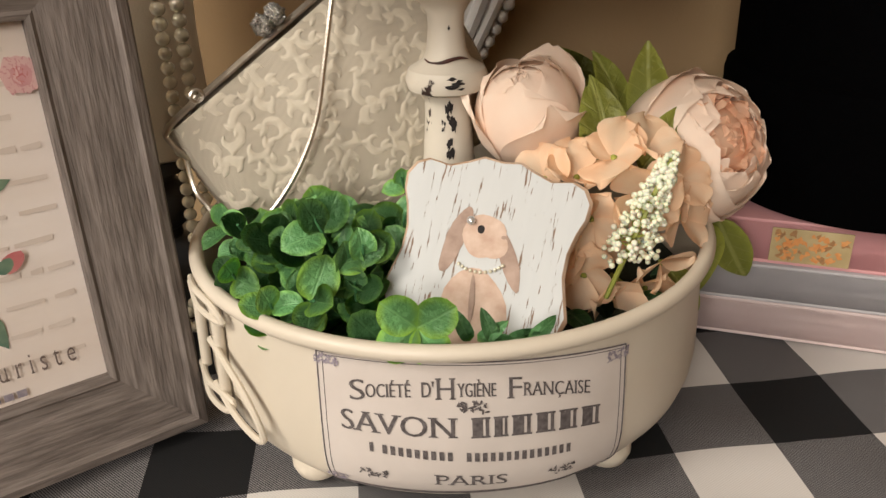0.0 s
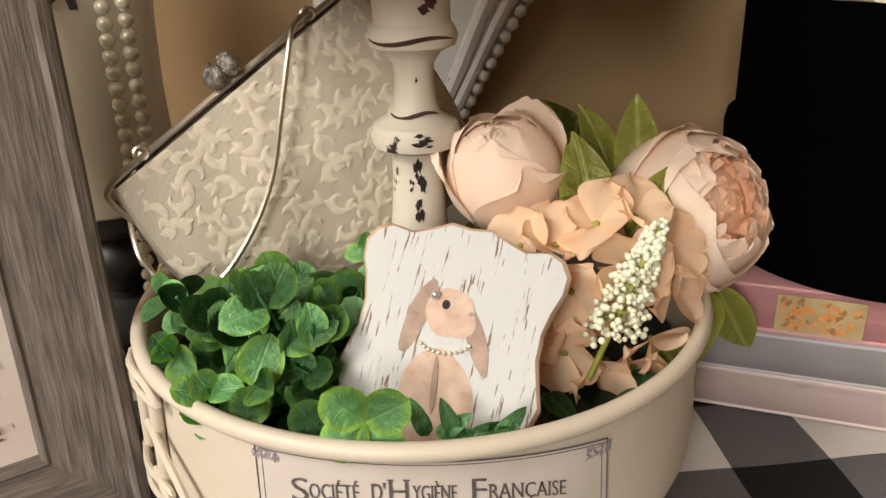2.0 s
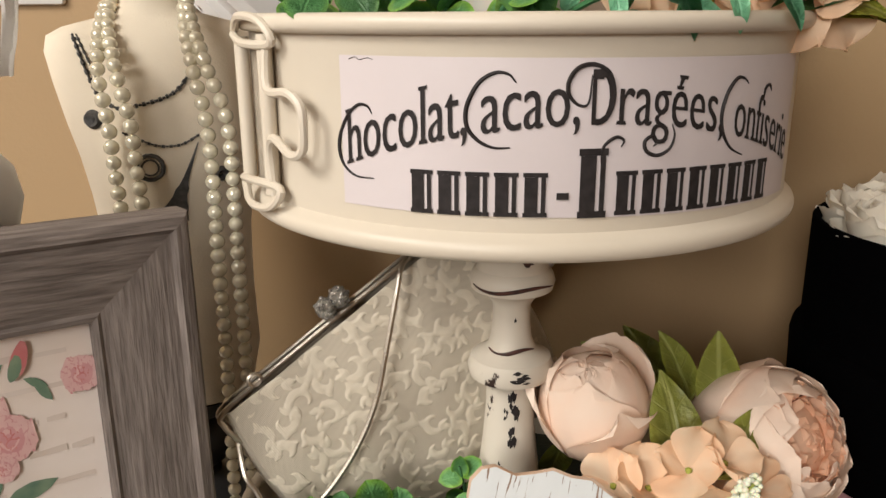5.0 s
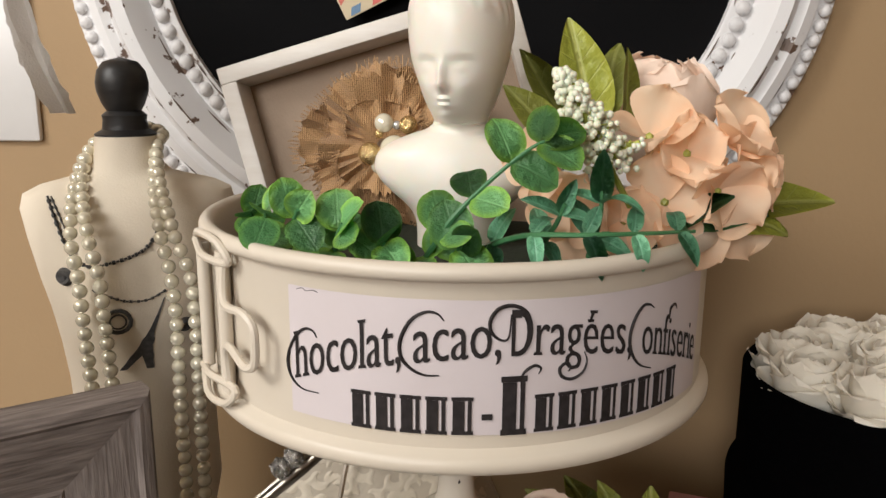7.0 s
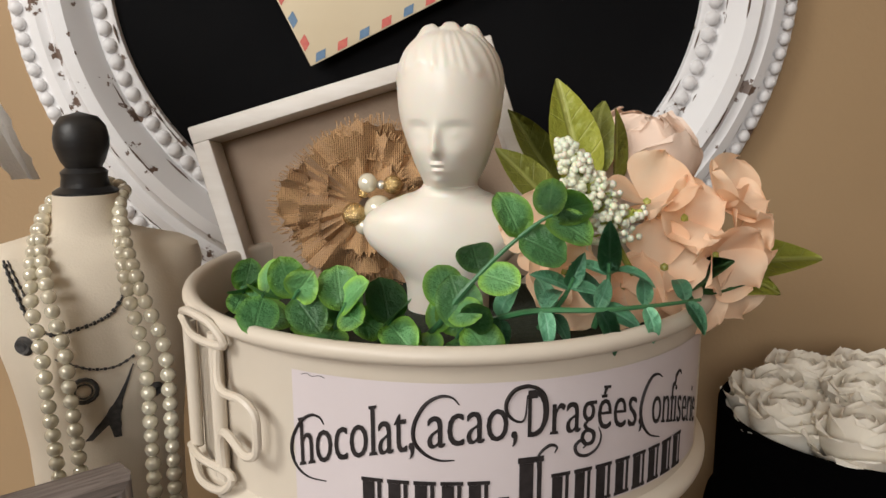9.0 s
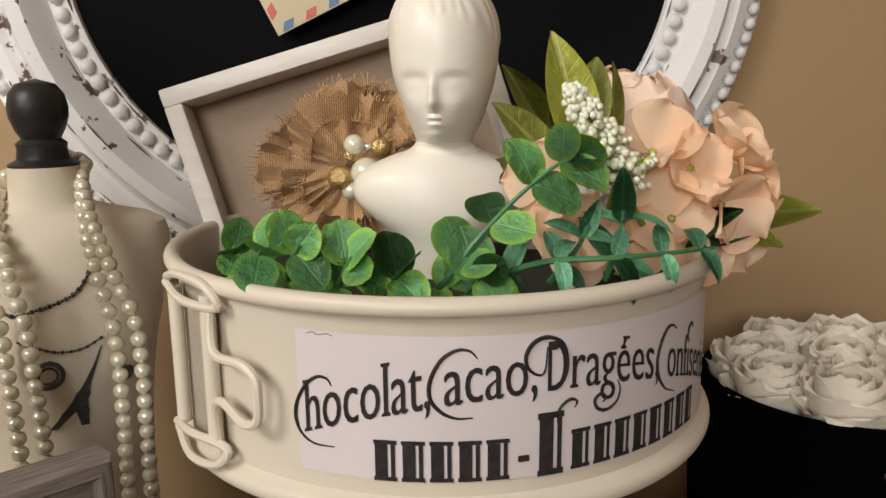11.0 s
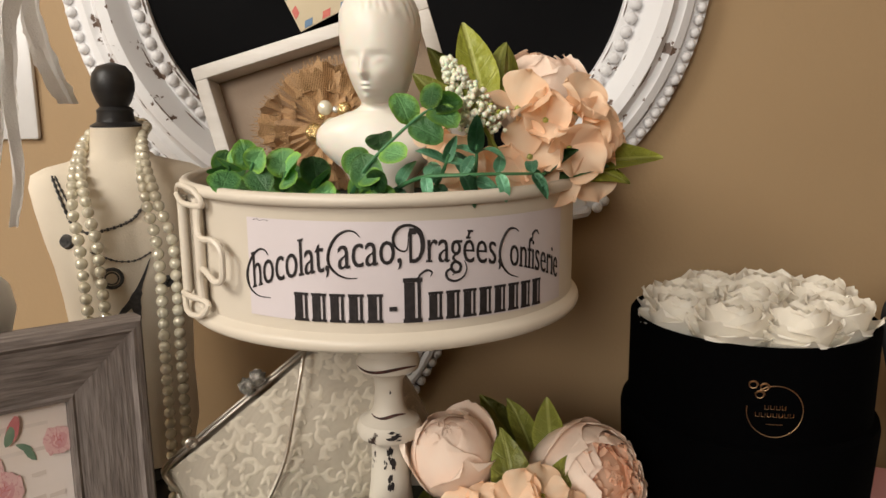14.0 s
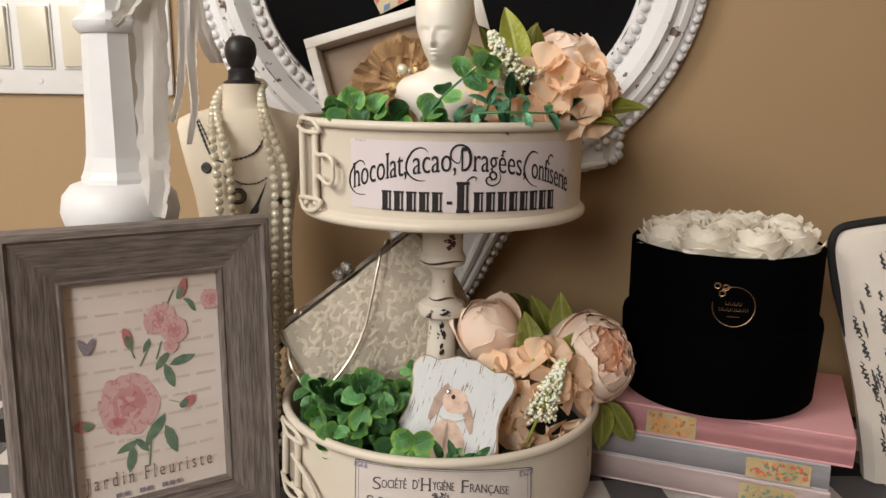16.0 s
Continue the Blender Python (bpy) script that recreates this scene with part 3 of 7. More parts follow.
RU, RL = 0.1085, 0.1270
at_u = on_tin(RU)
WALL = [(0.0975, 0.8400), (0.1070, 0.8412), (0.1150, 0.8438), (0.1215, 0.8484), (0.1255, 0.8540), (0.1278, 0.8610), (0.1286, 0.8690), (0.1284, 0.8850), (RL, 0.9150), (RL, 0.9205)]


def at_l(angle, z, out=0.0):
    """A point on the lower tin's bellied side."""
    a, r = radians(angle), float(np.interp(z, [h for q, h in WALL], [q for q, h in WALL])) + out
    return Vector((AX + r * math.sin(a), AY - r * math.cos(a), z))


def rolled(r, z, wire, n=14):
    """A rolled rim: the wire's round section, from the outer wall over the top and down inside."""
    return [(r + wire * 0.55 + wire * math.cos(t), z + wire * math.sin(t)) for t in [-2.0 + 5.1 * k / n for k in range(n + 1)]]


stand = thing("tiered_stand", (AX, AY, TZ), "cream two-tier stand made of painted cake tins and a turned post", "tiered stand")
lower = part("lower_tin", lathe([(0, 0.8400)] + WALL + rolled(RL, 0.9242, 0.0036) + [(RL - 0.0019, 0.920), (0.1262, 0.885), (0.1262, 0.866), (0.1225, 0.853), (0.110, 0.8445), (0, 0.8435)], 160, (AX, AY, 0)),
             M_TIN, stand, "cream enamelled lower tin with a rolled rim")
upper = part("upper_tin", lathe([(0, 1.0825), (0.1060, 1.0825)] + [(0.1098 + 0.0030 * math.cos(t), 1.0861 + 0.0036 * math.sin(t)) for t in [-1.57 + 2.75 * k / 12 for k in range(13)]] + [(RU, 1.0915), (RU, 1.1495)] + rolled(RU, 1.1534, 0.0032) +
                                [(0.1068, 1.150), (0.1066, 1.087), (0, 1.086)], 160, (AX, AY, 0)),
             M_TIN, stand, "cream painted upper tin with rolled rims")
post = [(0.0, 1.083), (0.019, 1.083), (0.0185, 1.076), (0.0165, 1.06), (0.0165, 1.0465), (0.0185, 1.044), (0.0195, 1.0405), (0.0185, 1.037), (0.012, 1.034), (0.0088, 1.029), (0.0085, 1.022), (0.0095, 1.0125),
        (0.0112, 1.0085), (0.0118, 1.0075), (0.0185, 1.0035), (0.0202, 0.9985), (0.0188, 0.994), (0.0125, 0.9915), (0.0112, 0.988), (0.0112, 0.98), (0.0125, 0.962), (0.0145, 0.945), (0.016, 0.92), (0.018, 0.88), (0.022, 0.862), (0.022, 0.8437), (0, 0.8437)]
part("post", lathe(post, 48, (AX, AY, 0)), M_COLUMN, stand, "turned cream post with chipped paint")
for zz, rr in ((1.0405, 0.0196), (1.0085, 0.0115)):
    part("worn_ring", tube([at for at in (Vector((AX + rr * math.sin(a), AY - rr * math.cos(a), zz + 0.0012 * math.sin(3 * a))) for a in [(-1.1 + 2.2 * k / 16) for k in range(17)])], 0.0009, 6, taper=lambda u: 0.25 + 0.9 * math.sin(math.pi * u)), M_COLRED, stand, "bare brown wood where paint has worn")
def chip(a0, z0, wide, high, rr, seed, material):
    """A ragged patch of bare wood lying just on the post's paint; rr gives the post's radius at a height."""
    rnd = random.Random(seed)
    for q in range(7):
        pa, pz, s = a0 + rnd.uniform(-0.35, 0.35) * wide, z0 + rnd.uniform(-0.5, 0.5) * high, rnd.uniform(0.35, 0.8)
        bm = bmesh.new()
        ring = []
        for k in range(14):
            t = 6.283 * k / 14
            f = rnd.uniform(0.5, 1.15)
            a, z = radians(pa + wide * 0.42 * s * f * math.cos(t)), pz + high * 0.30 * s * f * math.sin(t)
            r = rr(z) + 0.00025
            ring.append(bm.verts.new((AX + r * math.sin(a), AY - r * math.cos(a), z)))
        bm.faces.new(ring)
        bmesh.ops.triangulate(bm, faces=bm.faces[:])
        part("paint_chip", bm, material, stand, "bare dark wood where paint has chipped", None, False)


def post_radius(z):
    rows = sorted((h, r) for r, h in post if r > 0)
    return float(np.interp(z, [h for h, r in rows], [r for h, r in rows]))


for i, (a0, z0, wd, hg, mt) in enumerate(((8, 0.980, 26, 0.016, M_INK), (5, 0.966, 18, 0.014, M_INK), (16, 0.9995, 34, 0.005, M_INK), (-10, 0.9775, 10, 0.006, M_INK), (24, 1.058, 44, 0.012, M_COLRED), (12, 1.069, 26, 0.008, M_COLRED), (-18, 0.950, 10, 0.006, M_INK), (12, 1.024, 8, 0.004, M_INK))):
    chip(a0, z0, wd, hg, post_radius, 40 + i, mt)
foot_mesh = to_mesh("foot", lathe([(0, 0), (0.006, 0.0003), (0.0098, 0.0028), (0.0118, 0.0075), (0.0118, 0.0105), (0.0100, 0.0150), (0.0065, 0.0180), (0.0060, 0.0200)], 28), M_TIN)
for a in (-36, 42, 144, -138):
    part("foot", foot_mesh, M_TIN, stand, "", Matrix.Translation(on_tin(0.1085)(a, TZ)))


def label_sheet(place, a0, a1, z0, z1, out, material, name, parent, label):
    bm = bmesh.new()
    n, k = 48, 16
    g = [[bm.verts.new(place(a0 + (a1 - a0) * i / n, z0(i / n) + (z1(i / n) - z0(i / n)) * j / k, out)) for i in range(n + 1)] for j in range(k + 1)]
    for j in range(k):
        for i in range(n):
            bm.faces.new((g[j][i], g[j][i + 1], g[j + 1][i + 1], g[j + 1][i]))
    return part(name, bm, material, parent, label)


def write(text, place, a0, a1, base, height, out, parent, material, bold=0.012, serif=0.06, heavy=0.0):
    """Letter a line round a tin between two angles on a baseline base(angle); heavy thickens the upright strokes by so many degrees."""
    pts, faces = letters(text, height, 1.0, bold, serif)
    n, all_pts, all_faces = len(pts), [], []
    for k, d in enumerate((-heavy, 0.0, heavy) if heavy else (0.0,)):
        all_pts += [Vector((p.x * (a1 - a0) + a0 + d, p.y, 0.00002 * k)) for p in pts]
        all_faces += [tuple(i + n * k for i in f) for f in faces]
    return print_on("lettering", all_pts, all_faces, lambda p: place(p.x, base(p.x) + p.y, out + p.z), material, parent)


def blocks(widths, place, a0, a1, base, height, out, parent, material, rise=lambda u: 0.0, tall=(), hole=True, gap=0.16):
    """A line of plain upright blocks with an open middle, one for each sign of a mark that is not lettered."""
    total = sum(widths)
    x = 0.0

    def put(p):
        return place(a0 + (a1 - a0) * p.x, base + rise(p.x) + p.y * height, out)
    for i, w in enumerate(widths):
        u0, u1 = x / total, (x + w) / total
        x += w
        d = (u1 - u0) * gap * 0.5
        u0, u1 = u0 + d, u1 - d
        if w < 0.6:
            cells = [(u0, u1, 0.36, 0.52)]
        elif not hole:
            cells = [(u0, u1, 0, 1)]
        else:
            h, w1 = (1.30 if i in tall else 1.0), u1 - u0
            cells = [(u0 + 0.06 * w1, u0 + 0.60 * w1, 0.10 * h, 0.90 * h), (u0 + 0.74 * w1, u0 + 0.92 * w1, 0.10 * h, 0.90 * h), (u0, u1, 0, 0.10 * h), (u0, u1, 0.90 * h, h)]
        pts, faces = [], []
        for a, b, c, e in cells:
            k = len(pts)
            pts += [Vector((a, c, 0)), Vector((b, c, 0)), Vector((b, e, 0)), Vector((a, e, 0))]
            faces.append((k, k + 1, k + 2, k + 3))
        print_on("blank_sign", pts, faces, put, material, parent)


# upper label
ulab = label_sheet(at_u, -32.0, 61, lambda u: 1.0970 - 0.0030 * u * u, lambda u: 1.1440 - 0.0015 * u * u, 0.0003, M_LABEL, "paper_label", upper, "white paper label printed in black display letters")
arch = lambda a: 1.1243 - 8.3e-6 * (a - 11) ** 2
for text, a0, a1, hh in (("hocolat,", -30.9, -9.3, 0.0180), ("acao,", -6.9, 8.2, 0.0172), ("D", 10.2, 13.4, 0.0168), ("ragées,", 14.2, 34.6, 0.0168), ("onfiserie", 37.6, 58.8, 0.0162)):
    write(text, at_u, a0, a1, arch, hh, 0.0006, ulab, M_INK, -0.008, 0.06, 0.12)
foot_line = lambda u: -0.0016 * u * u
blocks([1, 1, 1, 1, 1], at_u, -19.0, 4.0, 1.0968, 0.0136, 0.0007, ulab, M_INK)
blocks([0.5], at_u, 4.9, 7.2, 1.0972, 0.0136, 0.0007, ulab, M_INK)
blocks([1], at_u, 8.0, 13.6, 1.0963, 0.0163, 0.0007, ulab, M_INK, tall=(0,))
blocks([1] * 8, at_u, 14.2, 50.0, 1.0968, 0.0136, 0.0007, ulab, M_INK, foot_line)

for w, pts in ((0.00042, ((-25.6, 1.1265), (-26.4, 1.1287), (-28.2, 1.1290), (-30.4, 1.1258), (-32.3, 1.1195), (-32.7, 1.1140), (-31.6, 1.1092), (-29.2, 1.1064), (-25.5, 1.1062))),
               (0.00046, ((-1.6, 1.1368), (-2.8, 1.1392), (-4.9, 1.1396), (-7.4, 1.1366), (-9.2, 1.1300), (-9.2, 1.1240), (-7.4, 1.1198), (-5.0, 1.1178), (-2.4, 1.1178))),
               (0.00046, ((10.0, 1.1388), (9.6, 1.1310), (8.2, 1.1302), (6.6, 1.1330), (6.4, 1.1370), (7.8, 1.1408), (10.2, 1.1418), (12.6, 1.1396), (13.6, 1.1348), (13.5, 1.1296), (12.4, 1.1256), (11.0, 1.1244))),
               (0.00040, ((24.0, 1.1238), (24.6, 1.1202), (23.8, 1.1164), (21.6, 1.1146), (19.6, 1.1160), (19.2, 1.1190), (20.6, 1.1206), (21.4, 1.1186), (20.8, 1.1174))),
               (0.00044, ((40.6, 1.1345), (39.2, 1.1362), (37.2, 1.1362), (35.2, 1.1320), (34.2, 1.1258), (34.9, 1.1198), (37.2, 1.1146), (40.6, 1.1118))),
               (0.00034, ((46.0, 1.1290), (46.1, 1.1322), (47.6, 1.1334), (48.6, 1.1312))),
               (0.00034, ((12.0, 1.1130), (12.3, 1.1178), (14.2, 1.1206), (15.6, 1.1196), (15.2, 1.1176)))):
    part("swash", tube(smooth_path([at_u(a, z, 0.0004) for a, z in pts], 6), w, 5, taper=lambda u: 0.5 + 1.1 * math.sin(math.pi * u)), M_INK, ulab)
part("smudge", tube(smooth_path([at_u(a, z, 0.0004) for a, z in ((-29.9, 1.1428), (-28.6, 1.1435), (-27.8, 1.1427), (-26.2, 1.1433), (-25.1, 1.1428))], 6), 0.00012, 5), M_INK, ulab)

# lower label, wording in grey ink inside a ruled border
sag = lambda a: -4e-6 * (a + 8) ** 2
span = lambda u: -24.6 + 59.6 * u
llab = label_sheet(at_l, -24.6, 35.0, lambda u: 0.8520 + sag(span(u)), lambda u: 0.9200 + sag(span(u)), 0.0005, M_LABEL2, "paper_label", lower, "aged paper label with grey lettering and violet corner scrolls")
for o, w in ((0.35, 0.00034), (1.5, 0.00016)):
    for side in ("b", "t", "l", "r"):
        if side in "bt":
            zz = 0.8520 + 0.0012 * o if side == "b" else 0.9200 - 0.0012 * o
            pts = [at_l(a, zz + sag(a), 0.0006) for a in [-24.6 + o + (59.6 - 2 * o) * i / 40 for i in range(41)]]
        else:
            aa = -24.6 + o if side == "l" else 35.0 - o
            pts = [at_l(aa, 0.8520 + sag(aa) + 0.0012 * o + (0.068 - 0.0024 * o) * i / 14, 0.0006) for i in range(15)]
        part("ruled_border", tube(pts, w, 4), M_INK2, llab)


def scroll(place, a, z, s, n, seed, parent, material):
    """A spray of small printed leaves."""
    rnd = random.Random(seed)
    pts, faces = [], []
    for i in range(n):
        cx, cz, rot = rnd.uniform(-1, 1) * s * 1.4, rnd.uniform(-1, 1) * s * 0.55, rnd.uniform(0, 3.1)
        q = blob(cx, cz, s * 0.26, s * 0.10, 7, 0.1, i, rot)
        k = len(pts)
        pts += [Vector((x, y, 0)) for x, y in q]
        faces.append(tuple(range(k, k + 7)))
    return tagged(print_on("printed_scroll", pts, faces, lambda p: place(a + math.degrees(p.x / 0.126), z + p.y, 0.0009), material, parent), kind="stuff")


line_1 = lambda a: 0.9036 - 1.15e-5 * a * a
line_2 = lambda a: 0.8846 - 4.2e-6 * (a + 9) ** 2
line_3 = lambda a: 0.8728 - 0.00016 * a
for text, a0, a1, hh, drop in (("S", -17.9, -15.0, 0.0098, 0.0012), ("OCIÉTÉ", -14.8, -6.6, 0.0064, 0), ("D'", -4.6, -2.4, 0.0072, 0), ("H", -2.2, 1.3, 0.0102, 0.0012), ("YGIÈNE", 1.6, 8.4, 0.0064, 0), ("F", 10.4, 13.0, 0.0102, 0.0012), ("RANÇAISE", 13.3, 26.4, 0.0064, 0)):
    write(text, at_l, a0, a1, lambda a, d=drop: line_1(a) - d, hh, 0.0008, llab, M_INK2, -0.008, 0.06, 0.06)
write("SAVON", at_l, -19.9, 1.5, line_2, 0.0100, 0.0008, llab, M_INK2, -0.010, 0.09, 0.12)
blocks([0.9, 0.7, 1, 1, 1, 1.1], at_l, 3.6, 29.3, 0.8838, 0.0098, 0.0008, llab, M_INK2, lambda u: -0.0054 * u * u)
blocks([1], at_l, -14.9, -13.9, 0.8748, 0.0048, 0.0008, llab, M_INK2, hole=False, gap=0.3)
for a, b, k in ((-12.6, 0.8, 9), (2.7, 23.0, 14)):
    blocks([1] * k, at_l, a, b, line_3(a), 0.0044, 0.0008, llab, M_INK2, lambda u, d=b - a: -0.00016 * d * u, hole=False, gap=0.42)
write("PARIS", at_l, -3.0, 10.5, lambda a: 0.8590 - 0.00012 * a, 0.0062, 0.0008, llab, M_INK2, -0.010, 0.08, 0.06)
for a, z, s, n, sd in ((4.5, 0.8984, 0.0046, 30, 1), (-14.5, 0.8628, 0.0042, 24, 2), (21.4, 0.8598, 0.0042, 24, 3)):
    scroll(at_l, a, z, s, n, sd, llab, M_INK2)
for a, z, sd in ((-22.4, 0.9155, 4), (32.8, 0.9092, 5), (-22.6, 0.8555, 6), (32.6, 0.8500, 7)):
    scroll(at_l, a, z, 0.0038, 40, sd, llab, M_INK3)


def latch(place, parent, a0, z0, z1, reach, open_loop=False):
    """Wire and plate fastener of a springform tin."""
    h = z1 - z0
    lt = part("latch", tube([place(a0 - 16, z0 + 0.1 * h, 0.0045), place(a0 - 16, z1 - 0.08 * h, 0.0045)], 0.0026, 10), M_TIN, parent, "cream painted wire latch")
    part("hinge_tube", tube([place(a0 - 3, z0 + 0.06 * h, 0.003), place(a0 - 3, z1 - 0.06 * h, 0.003)], 0.0028, 10), M_TIN, lt)
    bm = bmesh.new()
    q = [bm.verts.new(place(a0 - 17 + 15 * i / 4, z, 0.0012)) for z in (z0 + 0.04 * h, z1 - 0.04 * h) for i in range(5)]
    for i in range(4):
        bm.faces.new((q[i], q[i + 1], q[i + 6], q[i + 5]))
    bmesh.ops.solidify(bm, geom=bm.faces[:], thickness=0.001)
    part("seam_plate", bm, M_TIN, lt)
    for z, s in ((z1 - 0.04 * h, 1), (z0 + 0.05 * h, -1)):
        loop = [place(a0 - 18, z, 0.006), place(a0 - 9, z + 0.0045 * s, 0.0075), place(a0 - 1, z + 0.003 * s, 0.006), place(a0 + 1.5, z - 0.004 * s, 0.0045), place(a0 - 8, z - 0.0045 * s, 0.007), place(a0 - 18, z - 0.002 * s, 0.0065)]
        part("wire_loop", tube(smooth_path(loop, 5), 0.0016, 8), M_TIN, lt)
    bail = [place(a0 - 1, z1 - 0.1 * h, 0.004), place(a0 - 0.8, z0 + 0.76 * h, 0.005), place(a0 + 0.5, z0 + 0.665 * h, 0.006), place(a0 + 0.3 * reach, z0 + 0.645 * h, 0.007), place(a0 + 0.75 * reach, z0 + 0.655 * h, 0.008), place(a0 + reach, z0 + 0.60 * h, 0.008), place(a0 + 1.04 * reach, z0 + 0.50 * h, 0.008), place(a0 + reach, z0 + 0.37 * h, 0.008),
            place(a0 + 0.75 * reach, z0 + 0.335 * h, 0.008), place(a0 + 0.3 * reach, z0 + 0.40 * h, 0.007), place(a0 + 0.5, z0 + 0.37 * h, 0.006), place(a0 - 0.8, z0 + 0.27 * h, 0.005), place(a0 - 1, z0 + 0.06 * h, 0.004)]
    if open_loop:
        bail = [place(a0 - 6, z0 + 0.60 * h, 0.005), place(a0 + 0.2 * reach, z0 + 0.53 * h, 0.006), place(a0 + 0.62 * reach, z0 + 0.40 * h, 0.007), place(a0 + 0.90 * reach, z0 + 0.22 * h, 0.008), place(a0 + 0.98 * reach, z0 + 0.06 * h, 0.008), place(a0 + 0.80 * reach, z0 + 0.02 * h, 0.008), place(a0 + 0.3 * reach, z0 + 0.09 * h, 0.007), place(a0 - 6, z0 + 0.16 * h, 0.005)]
    part("wire_bail", tube(smooth_path(bail, 6), 0.00165, 8), M_TIN, lt)


latch(at_u, upper, -49, 1.0905, 1.1535, 11.5)
latch(at_l, lower, -50, 0.866, 0.920, 14, True)

# ---- framed print ----
FA = radians(38.6)
f_left = Vector((-math.cos(FA), -math.sin(FA), 0))
f_back = Vector((-math.sin(FA), math.cos(FA), 0))
f_up = (Z * math.cos(radians(4.2)) + f_back * math.sin(radians(4.2))).normalized()
FRAME = basis(Vector((-0.1325, 0.3395, TZ + 0.0020)), -f_left, f_up) @ pose(0, 0, 0, 0, 1.1, 0)   # local x to the right edge, z up, y back
FW, FH, FB = 0.1903, 0.2455, 0.0407


def picture_frame():
    fr = thing("picture_frame", FRAME.translation, "weathered grey wooden frame leaning back on the cloth", "picture frame")
    def rail(length):
        # local x along the rail, z from outer edge (0) to inner edge, mitred ends
        prof = [(0.0, 0.002), (0.0, -0.012), (0.002, -0.016), (0.0065, -0.017), (0.0085, -0.0145), (0.010, -0.0145), (0.030, -0.0105), (0.037, -0.0085), (0.0385, -0.0095), (FB, -0.0085), (FB, 0.002)]
        bm = bmesh.new()
        ends = []
        for s in (0, 1):
            ends.append([bm.verts.new(((d if s == 0 else length - d), y, d)) for d, y in prof])
        n = len(prof)
        for i in range(n):
            bm.faces.new((ends[0][i], ends[1][i], ends[1][(i + 1) % n], ends[0][(i + 1) % n]))
        bm.faces.new(ends[0])
        bm.faces.new(ends[1])
        return to_mesh("rail", bm, M_GREYWOOD)
    long, short = rail(FH), rail(FW)
    for me, mm in ((short, pose(-FW, 0, 0)), (short, pose(0, 0, FH, 0, 180, 0)), (long, pose(0, 0, 0, 0, -90, 0)), (long, pose(-FW, 0, FH, 0, 90, 0))):
        part("rail", me, M_GREYWOOD, fr, "", FRAME @ mm)
    part("backing_board", box(bmesh.new(), -FW + 0.01, -0.01, 0.0025, 0.006, 0.01, FH - 0.01, 0, FRAME), M_TABLE, fr)
    part("easel_strut", box(bmesh.new(), -FW / 2 - 0.02, -FW / 2 + 0.02, 0.006, 0.010, 0.006, 0.16, 0, FRAME @ Matrix.Translation((0, 0.022, -0.001)) @ pose(0, 0, 0, 7) @ Matrix.Translation((0, 0, 0))), M_TABLE, fr)
    pr = part("print", box(bmesh.new(), -FW + FB - 0.002, -FB + 0.002, -0.002, 0.001, FB - 0.002, FH - FB + 0.002, 0, FRAME), M_PRINT, fr, "cream paper print of pink roses with brown lettering")
    w, h = FW - 2 * FB, FH - 2 * FB
    S = FRAME @ Matrix.Translation((-FW + FB, -0.0022, FB)) @ pose(0, 0, 0, 90)   # local x right, y up, z to the viewer
    layer = [0.0]

    def ink(points, material, name):
        layer[0] += 0.0000025
        bm = flat([(x * w, y * h) for x, y in points])
        bmesh.ops.triangulate(bm, faces=bm.faces[:])
        part(name, bm, material, pr, "", S @ Matrix.Translation((0, 0, layer[0])))

    def rose(cx, cy, s, seed, deep=1):
        rnd = random.Random(seed)
        asp = w / h
        ink(blob(cx, cy, s * 0.85, s * 0.85 * asp, 20, 0.08, seed), M_PINK[0], "rose_petal_print")
        for ring, n in ((1.12, 11), (0.95, 10), (0.76, 9), (0.56, 8), (0.38, 6), (0.20, 4)):
            for i in range(n):
                a = 6.283 * i / n + rnd.uniform(-0.3, 0.3)
                d = s * ring * rnd.uniform(0.54, 0.66)
                k = rnd.uniform(0.8, 1.2) * (0.40 + ring * 0.5)
                for part_k, tone in ((1.0, 1 if ring > 0.45 else 2), (0.86, 0 if ring > 0.6 else rnd.choice((0, 1, 1)))):
                    off = (1 - part_k) * s * 0.25
                    ink(blob(cx + (d + off) * math.cos(a), cy + (d + off) * math.sin(a) * asp, s * 0.36 * k * part_k, s * 0.23 * k * part_k * asp, 14, 0.14, seed * 31 + i, a + 1.57), M_PINK[tone], "rose_petal_print")

    def leafp(x, y, s, rot):
        asp = w / h
        p = [(-1, 0), (-0.5, 0.32), (0.1, 0.36), (0.6, 0.2), (1, 0), (0.6, -0.24), (0.1, -0.34), (-0.5, -0.26)]
        ink([(x + s * (a * math.cos(rot) - b * math.sin(rot)), y + s * (a * math.sin(rot) + b * math.cos(rot)) * asp) for a, b in p], M_GREENINK, "leaf_print")

    def stalk(x0, y0, x1, y1):
        ink([(x0 - 0.006, y0), (x0 + 0.006, y0), (x1 + 0.005, y1), (x1 - 0.005, y1)], M_GREENINK, "stem_print")

    rnd = random.Random(4)
    for i in range(11):
        y, x = 0.93 - 0.083 * i, 0.03
        while x < 0.9:
            n = rnd.uniform(0.04, 0.16)
            ink([(x, y), (min(0.97, x + n), y), (min(0.97, x + n), y + rnd.uniform(0.010, 0.018)), (x, y + 0.012)], M_FAINT, "faint_word_bar")
            x += n + rnd.uniform(0.015, 0.05)
    for q in ((0.47, 0.13, 0.50, 0.30), (0.45, 0.60, 0.53, 0.70), (0.63, 0.42, 0.73, 0.39), (0.655, 0.87, 0.70, 0.93), (0.42, 0.64, 0.39, 0.70), (0.10, 0.375, 0.20, 0.37), (0.56, 0.62, 0.60, 0.70)):
        stalk(*q)
